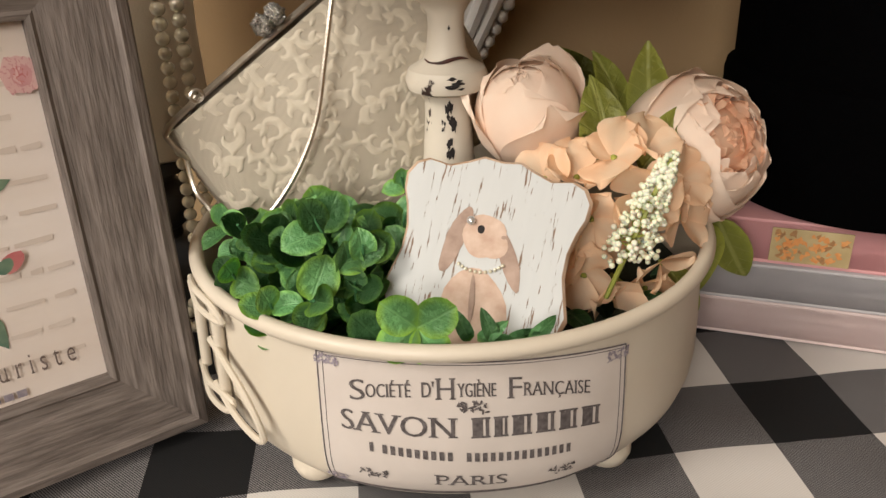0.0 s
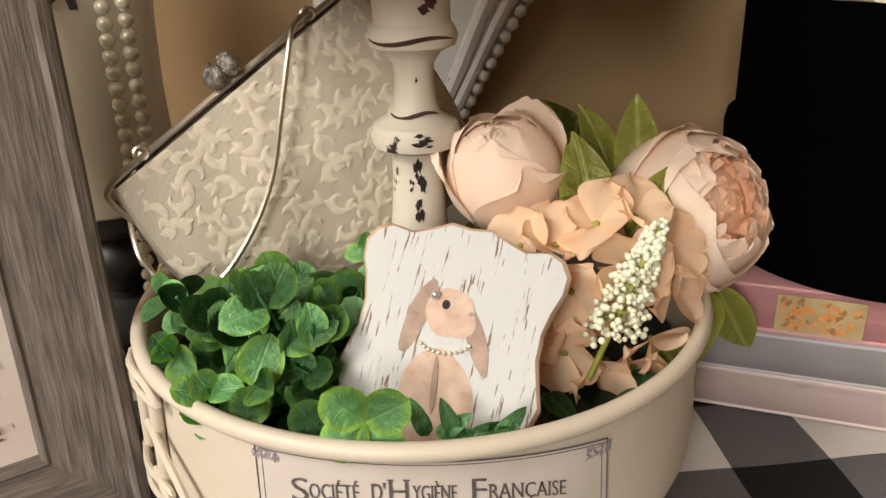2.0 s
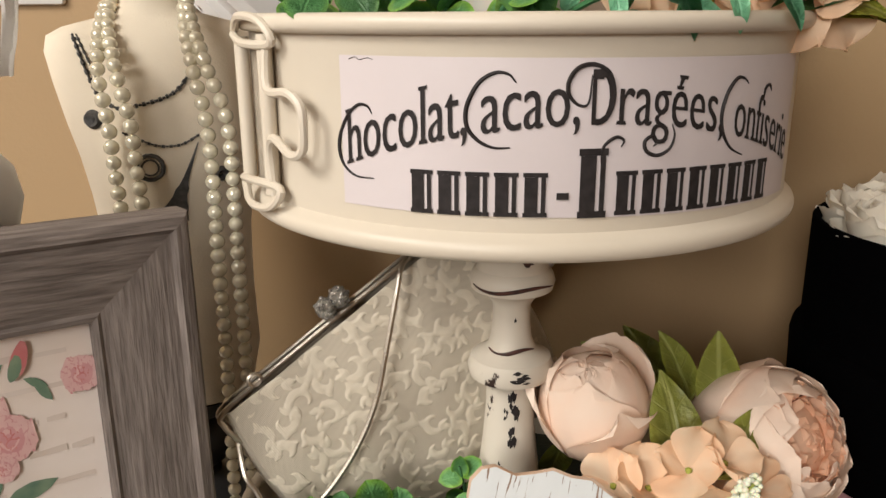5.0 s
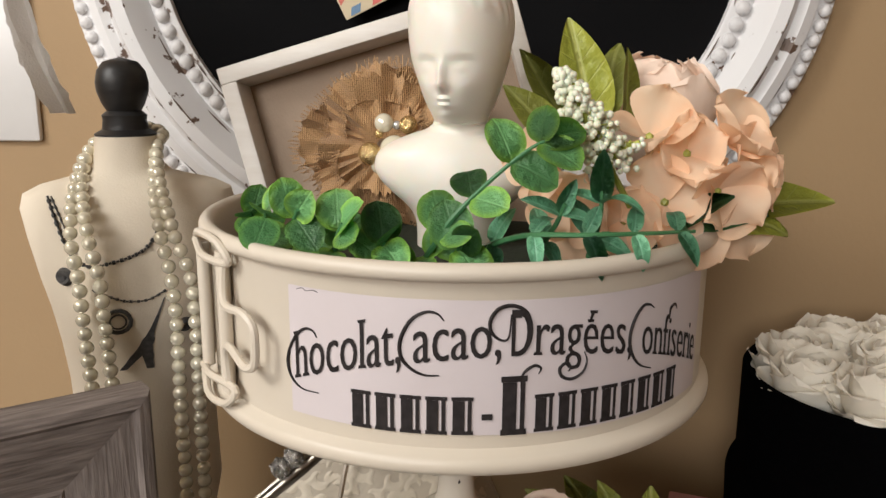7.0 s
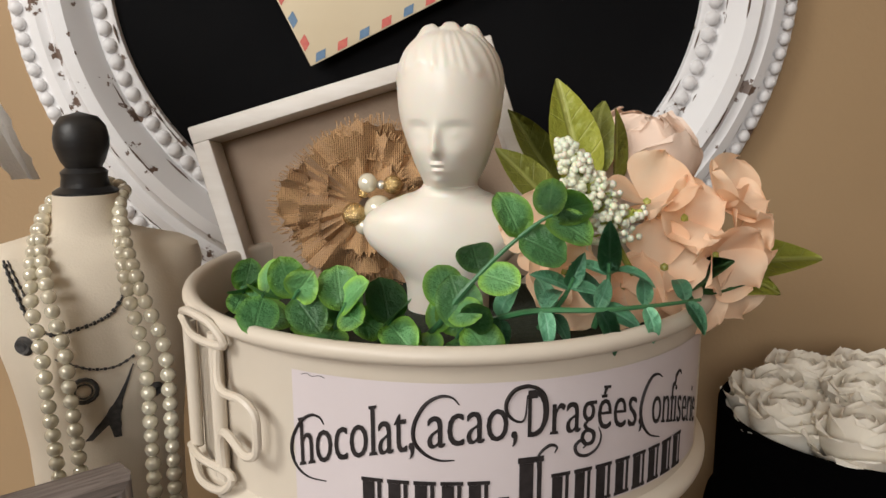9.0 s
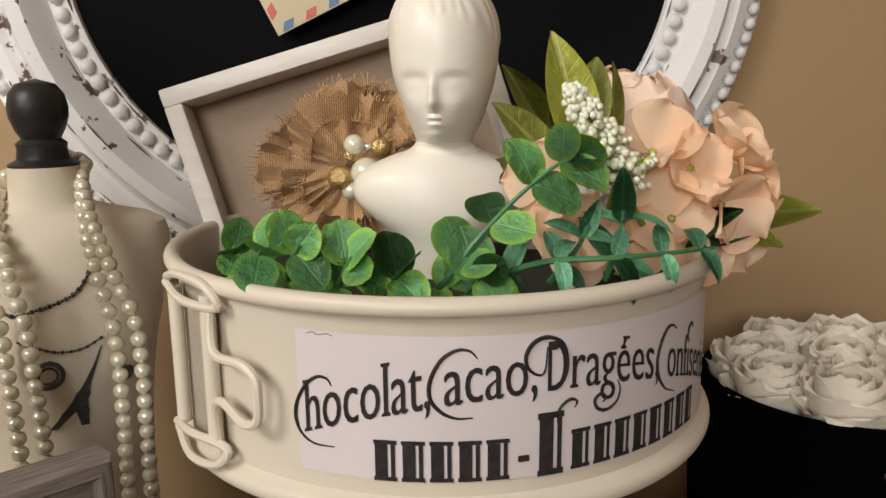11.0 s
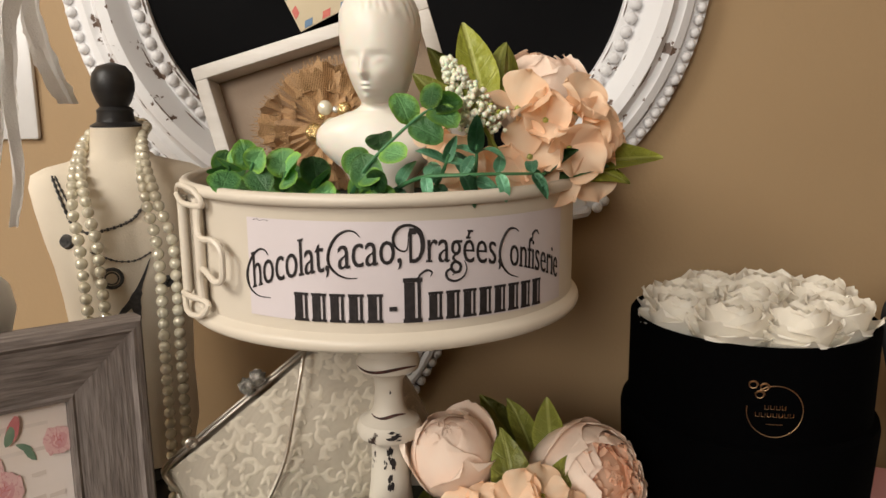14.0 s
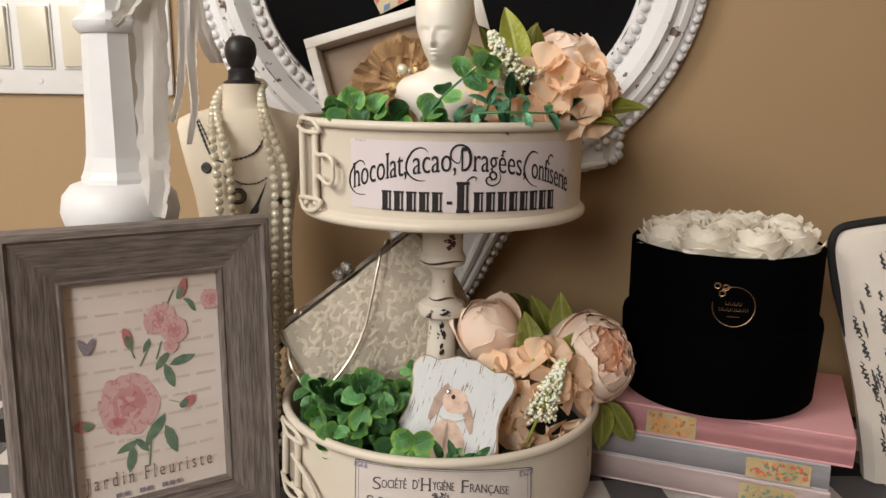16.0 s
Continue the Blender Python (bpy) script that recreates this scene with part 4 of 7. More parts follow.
    for x, y, k, r in ((0.735, 0.600, 0.095, 0.25), (0.640, 0.535, 0.095, -1.25), (0.600, 0.610, 0.080, 0.9), (0.530, 0.300, 0.115, 0.95), (0.480, 0.260, 0.070, -1.9), (0.626, 0.235, 0.115, -1.25), (0.335, 0.240, 0.080, -2.7), (0.355, 0.178, 0.095, -1.75), (0.430, 0.235, 0.070, -0.9), (0.800, 0.870, 0.045, 2.6), (0.820, 0.845, 0.050, -1.0), (0.500, 0.690, 0.055, -2.0)):
        leafp(x, y, k, r)
    rose(0.365, 0.435, 0.225, 3)
    for x, y, k in ((0.275, 0.362, 0.060), (0.29, 0.366, 0.042)):
        ink(blob(x, y, k, k * 0.42, 18, 0.12, 8), M_PINK[2 if k < 0.05 else 1], "rose_petal_print")
    rose(0.60, 0.80, 0.120, 5)
    rose(0.69, 0.745, 0.100, 11)
    rose(0.66, 0.675, 0.055, 13)
    rose(0.95, 0.87, 0.080, 7)
    for x, y, r in ((0.755, 0.935, 1.0), (0.374, 0.738, 1.9), (0.755, 0.400, 0.3), (0.060, 0.374, 3.1)):
        ink(blob(x, y, 0.05, 0.026, 12, 0.05, 1, r), M_PINK[2], "rosebud_print")
        ink(blob(x - 0.03 * math.cos(r), y - 0.022 * math.sin(r), 0.036, 0.02, 10, 0.05, 2, r), M_GREENINK, "sepal_print")
    for dx, r in ((-0.018, 2.2), (0.022, 0.9)):
        ink(blob(0.12 + dx, 0.722, 0.045, 0.02, 12, 0.08, 3, r), M_INK3, "butterfly_print")
    for text, x0, x1 in (("J a r d i n", 0.055, 0.365), ("F l e u r i s t e", 0.430, 0.895)):
        pts, faces = letters(text, 0.0108, (x1 - x0) * w, -0.004, 0.05)
        print_on("lettering", pts, faces, lambda p, x0=x0: S @ Vector((x0 * w + p.x, 0.0120 + p.y, 0.0011)), M_TEXTBROWN, pr)
    for i in range(9):
        x = 0.026 + 0.0055 * i
        if i in (2, 5):
            continue
        print_on("blank_word", [Vector(q) for q in ((x, 0.006, 0), (x + 0.004, 0.006, 0), (x + 0.004, 0.0095, 0), (x, 0.0095, 0))], [(0, 1, 2, 3)], lambda p: S @ Vector((p.x, p.y - 0.0035, 0.0011)), M_INK3, pr)
    return fr


picture_frame()

# ---- wall mirror frame with chalkboard ----
MX, MZ = -0.0105, 1.308


def chalkboard_frame():
    fr = thing("chalkboard_frame", (MX, 0.6, MZ), "white distressed oval frame with beaded edges round a black chalkboard", "chalkboard")
    n = 128
    # oval moulding, from the inner lip outwards: (share of the width, forward of the wall)
    prof = [(-0.02, 0.008), (0.0, 0.016), (0.04, 0.017), (0.22, 0.014), (0.26, 0.020), (0.40, 0.030), (0.52, 0.031), (0.58, 0.024), (0.62, 0.021), (0.70, 0.024), (0.80, 0.021), (0.84, 0.014), (1.0, 0.012), (1.0, 0.0)]
    bm = bmesh.new()
    rings = []
    for u, d in prof:
        a, b = 0.196 + 0.067 * u, 0.178 + 0.069 * u
        rings.append([bm.verts.new((MX + a * math.cos(6.28318 * i / n), 0.6 - d, MZ + b * math.sin(6.28318 * i / n))) for i in range(n)])
    for p, q in zip(rings, rings[1:]):
        for i in range(n):
            bm.faces.new((p[i], p[(i + 1) % n], q[(i + 1) % n], q[i]))
    part("oval_moulding", bm, M_WHITEWOOD, fr, "white moulding rubbed to brown along its edges")
    # bracket pieces below and above, a stepped outline that narrows to a point
    half = [(0.181, -0.150), (0.181, -0.203), (0.137, -0.216), (0.116, -0.228), (0.098, -0.240), (0.081, -0.262), (0.060, -0.295), (0.028, -0.352), (0.012, -0.372), (0.0, -0.380)]
    for s in (1, -1):
        for step, (k, d0, d1) in enumerate(((1.0, 0.0, 0.010), (0.90, 0.010, 0.0135))):
            arc = [(0.231 * math.cos(radians(q)), 0.2125 * math.sin(radians(q))) for q in range(222, 319, 6)]
            out = [(x * k, (z + 0.25) * k - 0.25) for x, z in half] + [(-x * k, (z + 0.25) * k - 0.25) for x, z in half[-2::-1]] + arc
            bm = bmesh.new()
            lo = [bm.verts.new((MX + 0.004 + x, 0.6 - d0, MZ + s * z)) for x, z in out]
            hi = [bm.verts.new((MX + 0.004 + x * 0.985, 0.6 - d1, MZ + s * z)) for x, z in out]
            bm.faces.new(hi)
            bm.faces.new(lo[::-1])
            for i in range(len(out)):
                j = (i + 1) % len(out)
                bm.faces.new((lo[i], lo[j], hi[j], hi[i]))
            part("bracket", bm, M_WHITEWOOD, fr)
    for s in (1, -1):
        for k, r in ((0.80, 0.0045), (0.62, 0.0055)):
            rail = [(MX + 0.004 + x * (k if x < 0.15 else k + 0.1), 0.5868, MZ - 0.25 + (z + 0.25) * (0.5 + 0.5 * k)) for x, z in half[1:-1]]
            part("bracket_rail", tube(smooth_path([(2 * MX + 0.008 - x if s < 0 else x, y, z) for x, y, z in rail], 3), r, 8), M_WHITEWOOD, fr)
    bm = bmesh.new()
    cv = [bm.verts.new((MX + 0.1965 * math.cos(6.28318 * i / n), 0.588, MZ + 0.1785 * math.sin(6.28318 * i / n))) for i in range(n)]
    f = bm.faces.new(cv)
    r = bmesh.ops.extrude_face_region(bm, geom=[f])
    bmesh.ops.translate(bm, vec=(0, 0.01, 0), verts=[v for v in r["geom"] if isinstance(v, bmesh.types.BMVert)])
    part("chalkboard_panel", bm, M_CHALK, fr, "black chalkboard panel")
    bead = bmesh.new()
    ball(bead, (0, 0, 0), 1.0, 2, (1, 0.8, 1))
    bead = to_mesh("bead", bead, M_WHITEWOOD)

    def row(pts, r, gap):
        pos, left = [], 0.0
        for p, q in zip(pts, pts[1:]):
            d = (q - p).length
            while left < d:
                pos.append(p.lerp(q, left / d))
                left += gap
            left -= d
        for p in pos:
            part("bead", bead, M_WHITEWOOD, fr, "", Matrix.Translation(p) @ Matrix.Diagonal((r, r, r, 1)))
    el = lambda a, b, y, t0, t1: [Vector((MX + a * math.cos(radians(t)), y, MZ + b * math.sin(radians(t)))) for t in range(t0, t1 + 1, 2)]
    row(el(0.2045, 0.1862, 0.5835, 150, 390), 0.0052, 0.0112)
    row(el(0.2578, 0.2418, 0.5855, 150, 232), 0.0046, 0.0100)
    row(el(0.2578, 0.2418, 0.5855, 308, 390), 0.0046, 0.0100)
    rnd = random.Random(17)
    for i in range(90):
        u, d = rnd.choice(((0.03, 0.0172), (0.245, 0.0176), (0.395, 0.0299), (0.545, 0.0284), (0.63, 0.0216), (0.80, 0.0212), (0.83, 0.0155)))
        t0, dt, a, b = rnd.uniform(150, 390), rnd.uniform(0.8, 6.5), 0.196 + 0.067 * u, 0.178 + 0.069 * u
        arc = [Vector((MX + a * math.cos(radians(q)), 0.6 - d, MZ + b * math.sin(radians(q)) + rnd.uniform(-0.0002, 0.0002))) for q in [t0 + dt * k / 8 for k in range(9)]]
        part("worn_edge", tube(arc, rnd.uniform(0.0004, 0.0008), 5, taper=lambda q: 0.2 + 0.9 * math.sin(math.pi * q)), M_WORN, fr, "brown wood where paint has rubbed off")
    for s in (1, -1):
        row([Vector((MX + 0.004 + s * (x - 0.004 if x > 0.02 else x), 0.588, MZ + z)) for x, z in half[:-1]], 0.0046, 0.0098)


chalkboard_frame()


def envelope():
    ob = thing("envelope", (-0.03, 0.583, 1.30), "cream airmail envelope with red and blue edge marks on the chalkboard", "envelope")
    m = Matrix.Translation((-0.0772, 0.5725, 1.2475)) @ pose(0, 0, 0, 90, 0, 0) @ pose(0, 0, 0, 0, 0, 26)
    bm = box(bmesh.new(), 0, 0.150, 0, 0.100, -0.0016, 0, 0.0005, m)
    part("paper", bm, M_ENVELOPE, ob)
    for i in range(9):
        q = [(0.004 + i * 0.016, 0.001), (0.011 + i * 0.016, 0.001), (0.014 + i * 0.016, 0.006), (0.007 + i * 0.016, 0.006)]
        part("edge_mark", flat(q, 0.0003), M_REDINK if i % 2 else M_BLUEINK, ob, "", m)
        if i < 6:
            q = [(0.001, 0.010 + i * 0.016), (0.006, 0.013 + i * 0.016), (0.006, 0.020 + i * 0.016), (0.001, 0.017 + i * 0.016)]
            part("edge_mark", flat(q, 0.0003), M_BLUEINK if i % 2 else M_REDINK, ob, "", m)
    part("pin", tube([m @ Vector((0.075, 0.09, -0.012)), m @ Vector((0.075, 0.09, 0.001))], 0.002, 8), M_CHROME, ob)


envelope()

# ---- light switches ----
sw = thing("light_switch", (-0.40, 0.6, 1.21), "white four-gang wall plate with ivory rocker switches", "light switch")
part("wall_plate", box(bmesh.new(), -0.522, -0.305, 0.594, 0.6005, 1.163, 1.277, 0.003), M_PLATE, sw)
for i in range(4):
    xc = -0.4985 + 0.0465 * i
    part("switch_frame", box(bmesh.new(), xc - 0.0185, xc + 0.0185, 0.592, 0.5945, 1.190, 1.258, 0.001), M_PLATE, sw)
    part("rocker", box(bmesh.new(), xc - 0.0162, xc + 0.0162, 0.5885, 0.5935, 1.1925, 1.2555, 0.0015, Matrix.Translation((xc, 0.591, 1.224)) @ pose(0, 0, 0, 2) @ Matrix.Translation((-xc, -0.591, -1.224))), M_ROCKER, sw)
    part("screw", lathe([(0, 0.0006), (0.003, 0.0006), (0.0034, 0)], 12), M_PLATE, sw, "", Matrix.Translation((xc, 0.5938, 1.1775)) @ pose(0, 0, 0, 90))

# ---- books and the black flower box ----


def book(x, y, z, length, depth, thick, turn, cover, label, stickers):
    """x, y: the right end of the spine; the spine faces the room."""
    m = Matrix.Translation((x, y, z)) @ pose(0, 0, 0, 0, 0, turn)
    ob = thing("book", (x, y, z), label, "book", "stack of books")
    part("front_cover", box(bmesh.new(), -length, 0, 0, depth, thick - 0.0022, thick, 0.0008, m), cover, ob)
    part("back_cover", box(bmesh.new(), -length, 0, 0, depth, 0, 0.0022, 0.0008, m), cover, ob)
    bm = bmesh.new()
    n = 8
    rows = [[bm.verts.new((xx, 0.0012 - 0.0032 * math.sin(math.pi * i / n), thick * i / n)) for i in range(n + 1)] for xx in (-length, 0)]
    for i in range(n):
        bm.faces.new((rows[0][i], rows[1][i], rows[1][i + 1], rows[0][i + 1]))
    bmesh.ops.solidify(bm, geom=bm.faces[:], thickness=0.002)
    bmesh.ops.transform(bm, matrix=m, verts=bm.verts[:])
    part("spine", bm, cover, ob)
    part("pages", box(bmesh.new(), -length + 0.004, -0.004, 0.003, depth - 0.004, 0.0022, thick - 0.0022, 0, m), M_PAGES, ob)
    for x0, x1, kind in stickers:
        st = part("spine_label", box(bmesh.new(), x0, x1, -0.0026, -0.0023, thick * 0.12, thick * 0.88, 0, m), M_STICKER, ob, "small printed flower label on the spine")
        rnd = random.Random(int(x0 * -1000))
        for i in range(64):
            q = blob(rnd.uniform(x0 + 0.003, x1 - 0.003), rnd.uniform(thick * 0.22, thick * 0.78), rnd.uniform(0.0009, 0.0026), rnd.uniform(0.0007, 0.0019), 9, 0.3, i, rnd.uniform(0, 3))
            mm = kind[i % len(kind)]
            part("flower_print", flat([(a, b) for a, b in q]), mm, st, "", m @ Matrix.Translation((0, -0.0028 - 0.00001 * i, 0)) @ pose(0, 0, 0, 90))
    return ob


book(0.337, 0.3595, TZ + 0.0486, 0.235, 0.150, 0.0270, -18.0, M_PINKBOOK, "pink hardback book on top of the stack", [(-0.1635, -0.122, (M_ORANGEINK, M_ORANGEINK, M_BROWNINK))])
book(0.322, 0.3645, TZ + 0.0246, 0.218, 0.150, 0.0238, -17.0, M_GREYBOOK, "pale grey hardback book in the stack", [(-0.064, -0.014, (M_REDINK, M_ORANGEINK, M_GREENINK))])
book(0.324, 0.3635, TZ + 0.0002, 0.226, 0.160, 0.0242, -17.5, M_BLUSHBOOK, "blush white hardback book at the bottom of the stack", [(-0.070, -0.026, (M_GREENINK, M_STICKER))])

BX, BY, BZ = 0.250, 0.459, TZ + 0.079


def flower_box():
    ob = thing("rose_box", (BX, BY, BZ), "round black velvet box of ivory roses on the books", "flower box")
    body = part("box_body", lathe([(0, 0.001), (0.081, 0), (0.0835, 0.003), (0.0865, 0.066), (0.0855, 0.071), (0.0815, 0.073), (0.0818, 0.135), (0.0808, 0.1365), (0.0785, 0.1365), (0.0775, 0.135), (0.0770, 0.12), (0, 0.119)], 96, (BX, BY, BZ)), M_VELVET, ob, "black velvet box")
    def at_b(a, z, out=0.0):
        t = radians(a)
        return Vector((BX + (0.0818 + out) * math.sin(t), BY - (0.0818 + out) * math.cos(t), BZ + z))
    a0, z0, r = -9.0, 0.0968, 0.0165
    em = part("emblem_ring", tube([at_b(a0 + math.degrees(r * math.cos(t) / 0.0818), z0 + r * math.sin(t), 0.0003) for t in [2.2 - 5.5 * k / 60 for k in range(61)]], 0.00035, 6), M_GOLD, body, "fine gold ring emblem")
    for z, k in ((0.0995, 4), (0.0945, 7)):
        for i in range(k):
            c = a0 + (i - (k - 1) / 2) * 2.35
            part("emblem_mark", tube([at_b(c - 0.8, z + 0.0012, 0.0002), at_b(c - 0.8, z - 0.0012, 0.0002), at_b(c + 0.7, z - 0.0012, 0.0002), at_b(c + 0.7, z + 0.0012, 0.0002)], 0.0003, 4), M_GOLD, em)
    part("emblem_mark", tube([at_b(a0 - 3.5, 0.0885, 0.0002), at_b(a0 + 3.5, 0.0885, 0.0002)], 0.0003, 4), M_GOLD, em)
    for dx, dz in ((-0.0135, 0.0165), (-0.007, 0.0155), (-0.0095, 0.0105)):
        part("emblem_flower", tube([at_b(a0 + math.degrees((dx + 0.0028 * math.cos(t) * (1 - 0.3 * t / 9)) / 0.0818), z0 + dz + 0.0026 * math.sin(t) * (1 - 0.3 * t / 9), 0.0003) for t in [9 * k / 22 for k in range(23)]], 0.0004, 5), M_GOLD, em)
    sets = [[to_mesh("petal", shell_petal(r, wd, -50, e1, fl, s), M_ROSEWHITE) for s in range(3)] for r, wd, e1, fl in ((0.008, 140, 56, 0.06), (0.0125, 130, 46, 0.14), (0.017, 125, 34, 0.22), (0.0215, 115, 18, 0.28), (0.0255, 110, 0, 0.22))]
    spots = [(0.004, 0.010), (-0.006, -0.014)] + [(0.0520 * math.cos(radians(45 * i + 12)), 0.0520 * math.sin(radians(45 * i + 12))) for i in range(8)]
    rnd = random.Random(9)
    for x, y in spots:
        c = Vector((BX + x, BY + y, BZ + 0.1445 + rnd.uniform(-0.002, 0.003)))
        rs = part("rose", lathe([(0, -0.018), (0.004, -0.006), (0.0045, 0.004), (0, 0.007)], 12, c), M_ROSEWHITE, ob, "open ivory rose")
        for ring, k in enumerate((3, 4, 5, 6, 6)):
            for i in range(k):
                a = 360 * i / k + ring * 37 + rnd.uniform(-12, 12)
                part("petal", rnd.choice(sets[ring]), M_ROSEWHITE, rs, "", Matrix.Translation(c - Vector((0, 0, 0.001 * ring))) @ pose(0, 0, 0, 0, rnd.uniform(-7, 7), a))


flower_box()

# ---- dress form, one plain mesh in three materials ----
DX, DY = -0.194, 0.485


def dress_form():
    sec = [(0.928, 0.0, 0.0), (0.928, 0.030, 0.026), (0.932, 0.036, 0.031), (0.96, 0.042, 0.036), (1.0, 0.041, 0.036), (1.035, 0.042, 0.036), (1.06, 0.0445, 0.041), (1.082, 0.048, 0.046), (1.10, 0.0525, 0.044),
           (1.122, 0.0570, 0.038), (1.138, 0.0595, 0.031), (1.146, 0.0575, 0.027), (1.1505, 0.0490, 0.0235), (1.154, 0.0350, 0.021), (1.157, 0.0240, 0.0195), (1.162, 0.0190, 0.0185), (1.170, 0.0180, 0.0178), (1.178, 0.0172, 0.0172)]
    turn = radians(20)
    bm = bmesh.new()
    n = 48

    def surface(t, hw, hd, z):
        c, s = math.cos(t), math.sin(t)
        x, y = hw * abs(c) ** 0.85 * (1 if c > 0 else -1), hd * abs(s) ** 0.9 * (1 if s > 0 else -1)
        if s < 0:
            y -= 0.006 * math.exp(-((z - 1.085) / 0.022) ** 2) * (math.exp(-((x - 0.021) / 0.014) ** 2) + math.exp(-((x + 0.021) / 0.014) ** 2))
        return Vector((DX + x * math.cos(turn) - y * math.sin(turn), DY + x * math.sin(turn) + y * math.cos(turn), z))
    rings = [[bm.verts.new(surface(2 * math.pi * i / n, max(hw, 1e-4), max(hd, 1e-4), z)) for i in range(n)] for z, hw, hd in sec]
    for a, b in zip(rings, rings[1:]):
        for i in range(n):
            bm.faces.new((a[i], a[(i + 1) % n], b[(i + 1) % n], b[i]))
    k = len(bm.faces)
    lathe([(0, 1.176), (0.0172, 1.176), (0.0172, 1.179), (0.0128, 1.1815), (0.0120, 1.187), (0.0125, 1.1895), (0.0095, 1.192), (0.0118, 1.196), (0.0142, 1.203), (0.0145, 1.208), (0.0132, 1.2145), (0.0095, 1.2195), (0, 1.2222)], 32, (DX, DY, 0), bm)
    lathe([(0, 0.930), (0.031, 0.930), (0.031, 0.922), (0.014, 0.918), (0.013, 0.912), (0.021, 0.905), (0.0235, 0.895), (0.019, 0.884), (0.012, 0.878), (0.012, 0.872), (0.022, 0.866), (0.05, 0.860), (0.054, 0.853), (0.054, TZ + 0.0005), (0, TZ + 0.0005)], 40, (DX, DY, 0), bm)
    bm.faces.ensure_lookup_table()
    for f in bm.faces[k:]:
        f.material_index = 1
    k = len(bm.faces)
    zs = [s[0] for s in sec[1:]]

    def front(x, z):
        """The point of the linen's front at x beside the middle and height z."""
        hw, hd = (float(np.interp(z, zs, [s[i] for s in sec[1:]])) for i in (1, 2))
        q = min(0.98, abs(x) / hw)
        c = q ** (1 / 0.85)
        t = -math.acos(c if x > 0 else -c)
        return surface(t, hw, hd, z) + Vector((0.0003, -0.0007, 0))
    for pts, r in (([(-0.042, 1.147), (-0.0385, 1.136), (-0.034, 1.123), (-0.030, 1.115), (-0.021, 1.110), (-0.012, 1.1115), (0.0, 1.1145), (0.0095, 1.120), (0.017, 1.132), (0.020, 1.144)], 0.0012), ([(-0.040, 1.147), (-0.036, 1.137), (-0.031, 1.125), (-0.0285, 1.117)], 0.0008),
                   ([(-0.021, 1.0985), (-0.0134, 1.095), (-0.0043, 1.091), (0.007, 1.091), (0.017, 1.096)], 0.0008)):
        path = smooth_path([front(x, z) for x, z in pts], 6)
        for i in range(0, len(path) - 1):
            tube([path[i].lerp(path[i + 1], 0.08), path[i].lerp(path[i + 1], 0.92)], r if i % 2 else r * 0.55, 5, bm)
    for x, z, r in ((-0.035, 1.1045, 0.0030), (-0.0355, 1.1045, 0.0016), (0.026, 1.074, 0.0026), (-0.009, 1.0797, 0.0066), (-0.009, 1.0797, 0.0042)):
        tube([front(x + r * math.cos(t), z + r * math.sin(t)) for t in [6.283 * i / 14 for i in range(14)]], {0.0066: 0.0012, 0.0042: 0.0005}.get(r, 0.0021), 5, bm, True)
    tower = [(1.092, 0.0003, 0.0), (1.083, 0.0008, 0.0), (1.074, 0.0014, 0.0), (1.069, 0.0022, 0.0), (1.067, 0.0034, 0.0), (1.063, 0.0036, 0.0), (1.0585, 0.0052, 0.0), (1.0565, 0.0064, 0.0), (1.053, 0.0072, 0.0024), (1.048, 0.0094, 0.0054)]
    for s in (1, -1):
        strip = []
        for z, w, hole in tower:
            xc = 0.0160 - 0.41 * (1.092 - z)
            strip.append([bm.verts.new(front(xc + s * q, z)) for q in (hole, w)])
        for a, b in zip(strip, strip[1:]):
            bm.faces.new((a[0], a[1], b[1], b[0]))
    bm.faces.ensure_lookup_table()
    for f in bm.faces[k:]:
        f.material_index = 2
    ob = new("dress_form", to_mesh("dress_form", bm, [M_LINENFORM, M_BLACKWOOD, M_PRINTDARK]))
    tagged(ob, "small ecru linen dress form with a black turned finial and base", "dress form")


dress_form()


def necklace(points, label):
    ob = thing("pearl_necklace", points[0], label, "necklace", "pearl necklaces")
    bm = bmesh.new()
    ball(bm, (0, 0, 0), 0.00385, 3)
    me = to_mesh("pearl", bm, M_PEARL)
    path = smooth_path(points, 12)
    part("string", tube(path, 0.0004, 5), M_PEARL, ob)
    left, rnd = 0.0, random.Random(4)
    for p, q in zip(path, path[1:]):
        d = (q - p).length
        while left < d:
            s = rnd.uniform(0.96, 1.04)
            part("pearl", me, M_PEARL, ob, "", Matrix.Translation(p.lerp(q, left / d)) @ Matrix.Diagonal((s, s, s, 1)))
            left += 0.0079
        left -= d


def shifted(side, dx, dz=0.0):
    return [(x + 0.002 + dx * k, y - 0.001 * k, z) for x, y, z, k in side]


LEFT = [(-0.2165, 0.482, 1.170, 0), (-0.2150, 0.458, 1.153, 0.3), (-0.2070, 0.432, 1.130, 0.8), (-0.2030, 0.428, 1.105, 1), (-0.2015, 0.426, 1.085, 1), (-0.201, 0.428, 1.04, 1), (-0.2, 0.43, 0.98, 1), (-0.198, 0.43, 0.92, 1), (-0.196, 0.43, 0.87, 1)]
RIGHT = [(-0.1770, 0.482, 1.172, 0), (-0.1705, 0.458, 1.155, 0.3), (-0.1585, 0.432, 1.130, 0.7), (-0.1530, 0.4275, 1.110, 1), (-0.1510, 0.426, 1.085, 1), (-0.1525, 0.428, 1.03, 1), (-0.1535, 0.43, 0.98, 1), (-0.1555, 0.431, 0.92, 1), (-0.158, 0.432, 0.87, 1)]
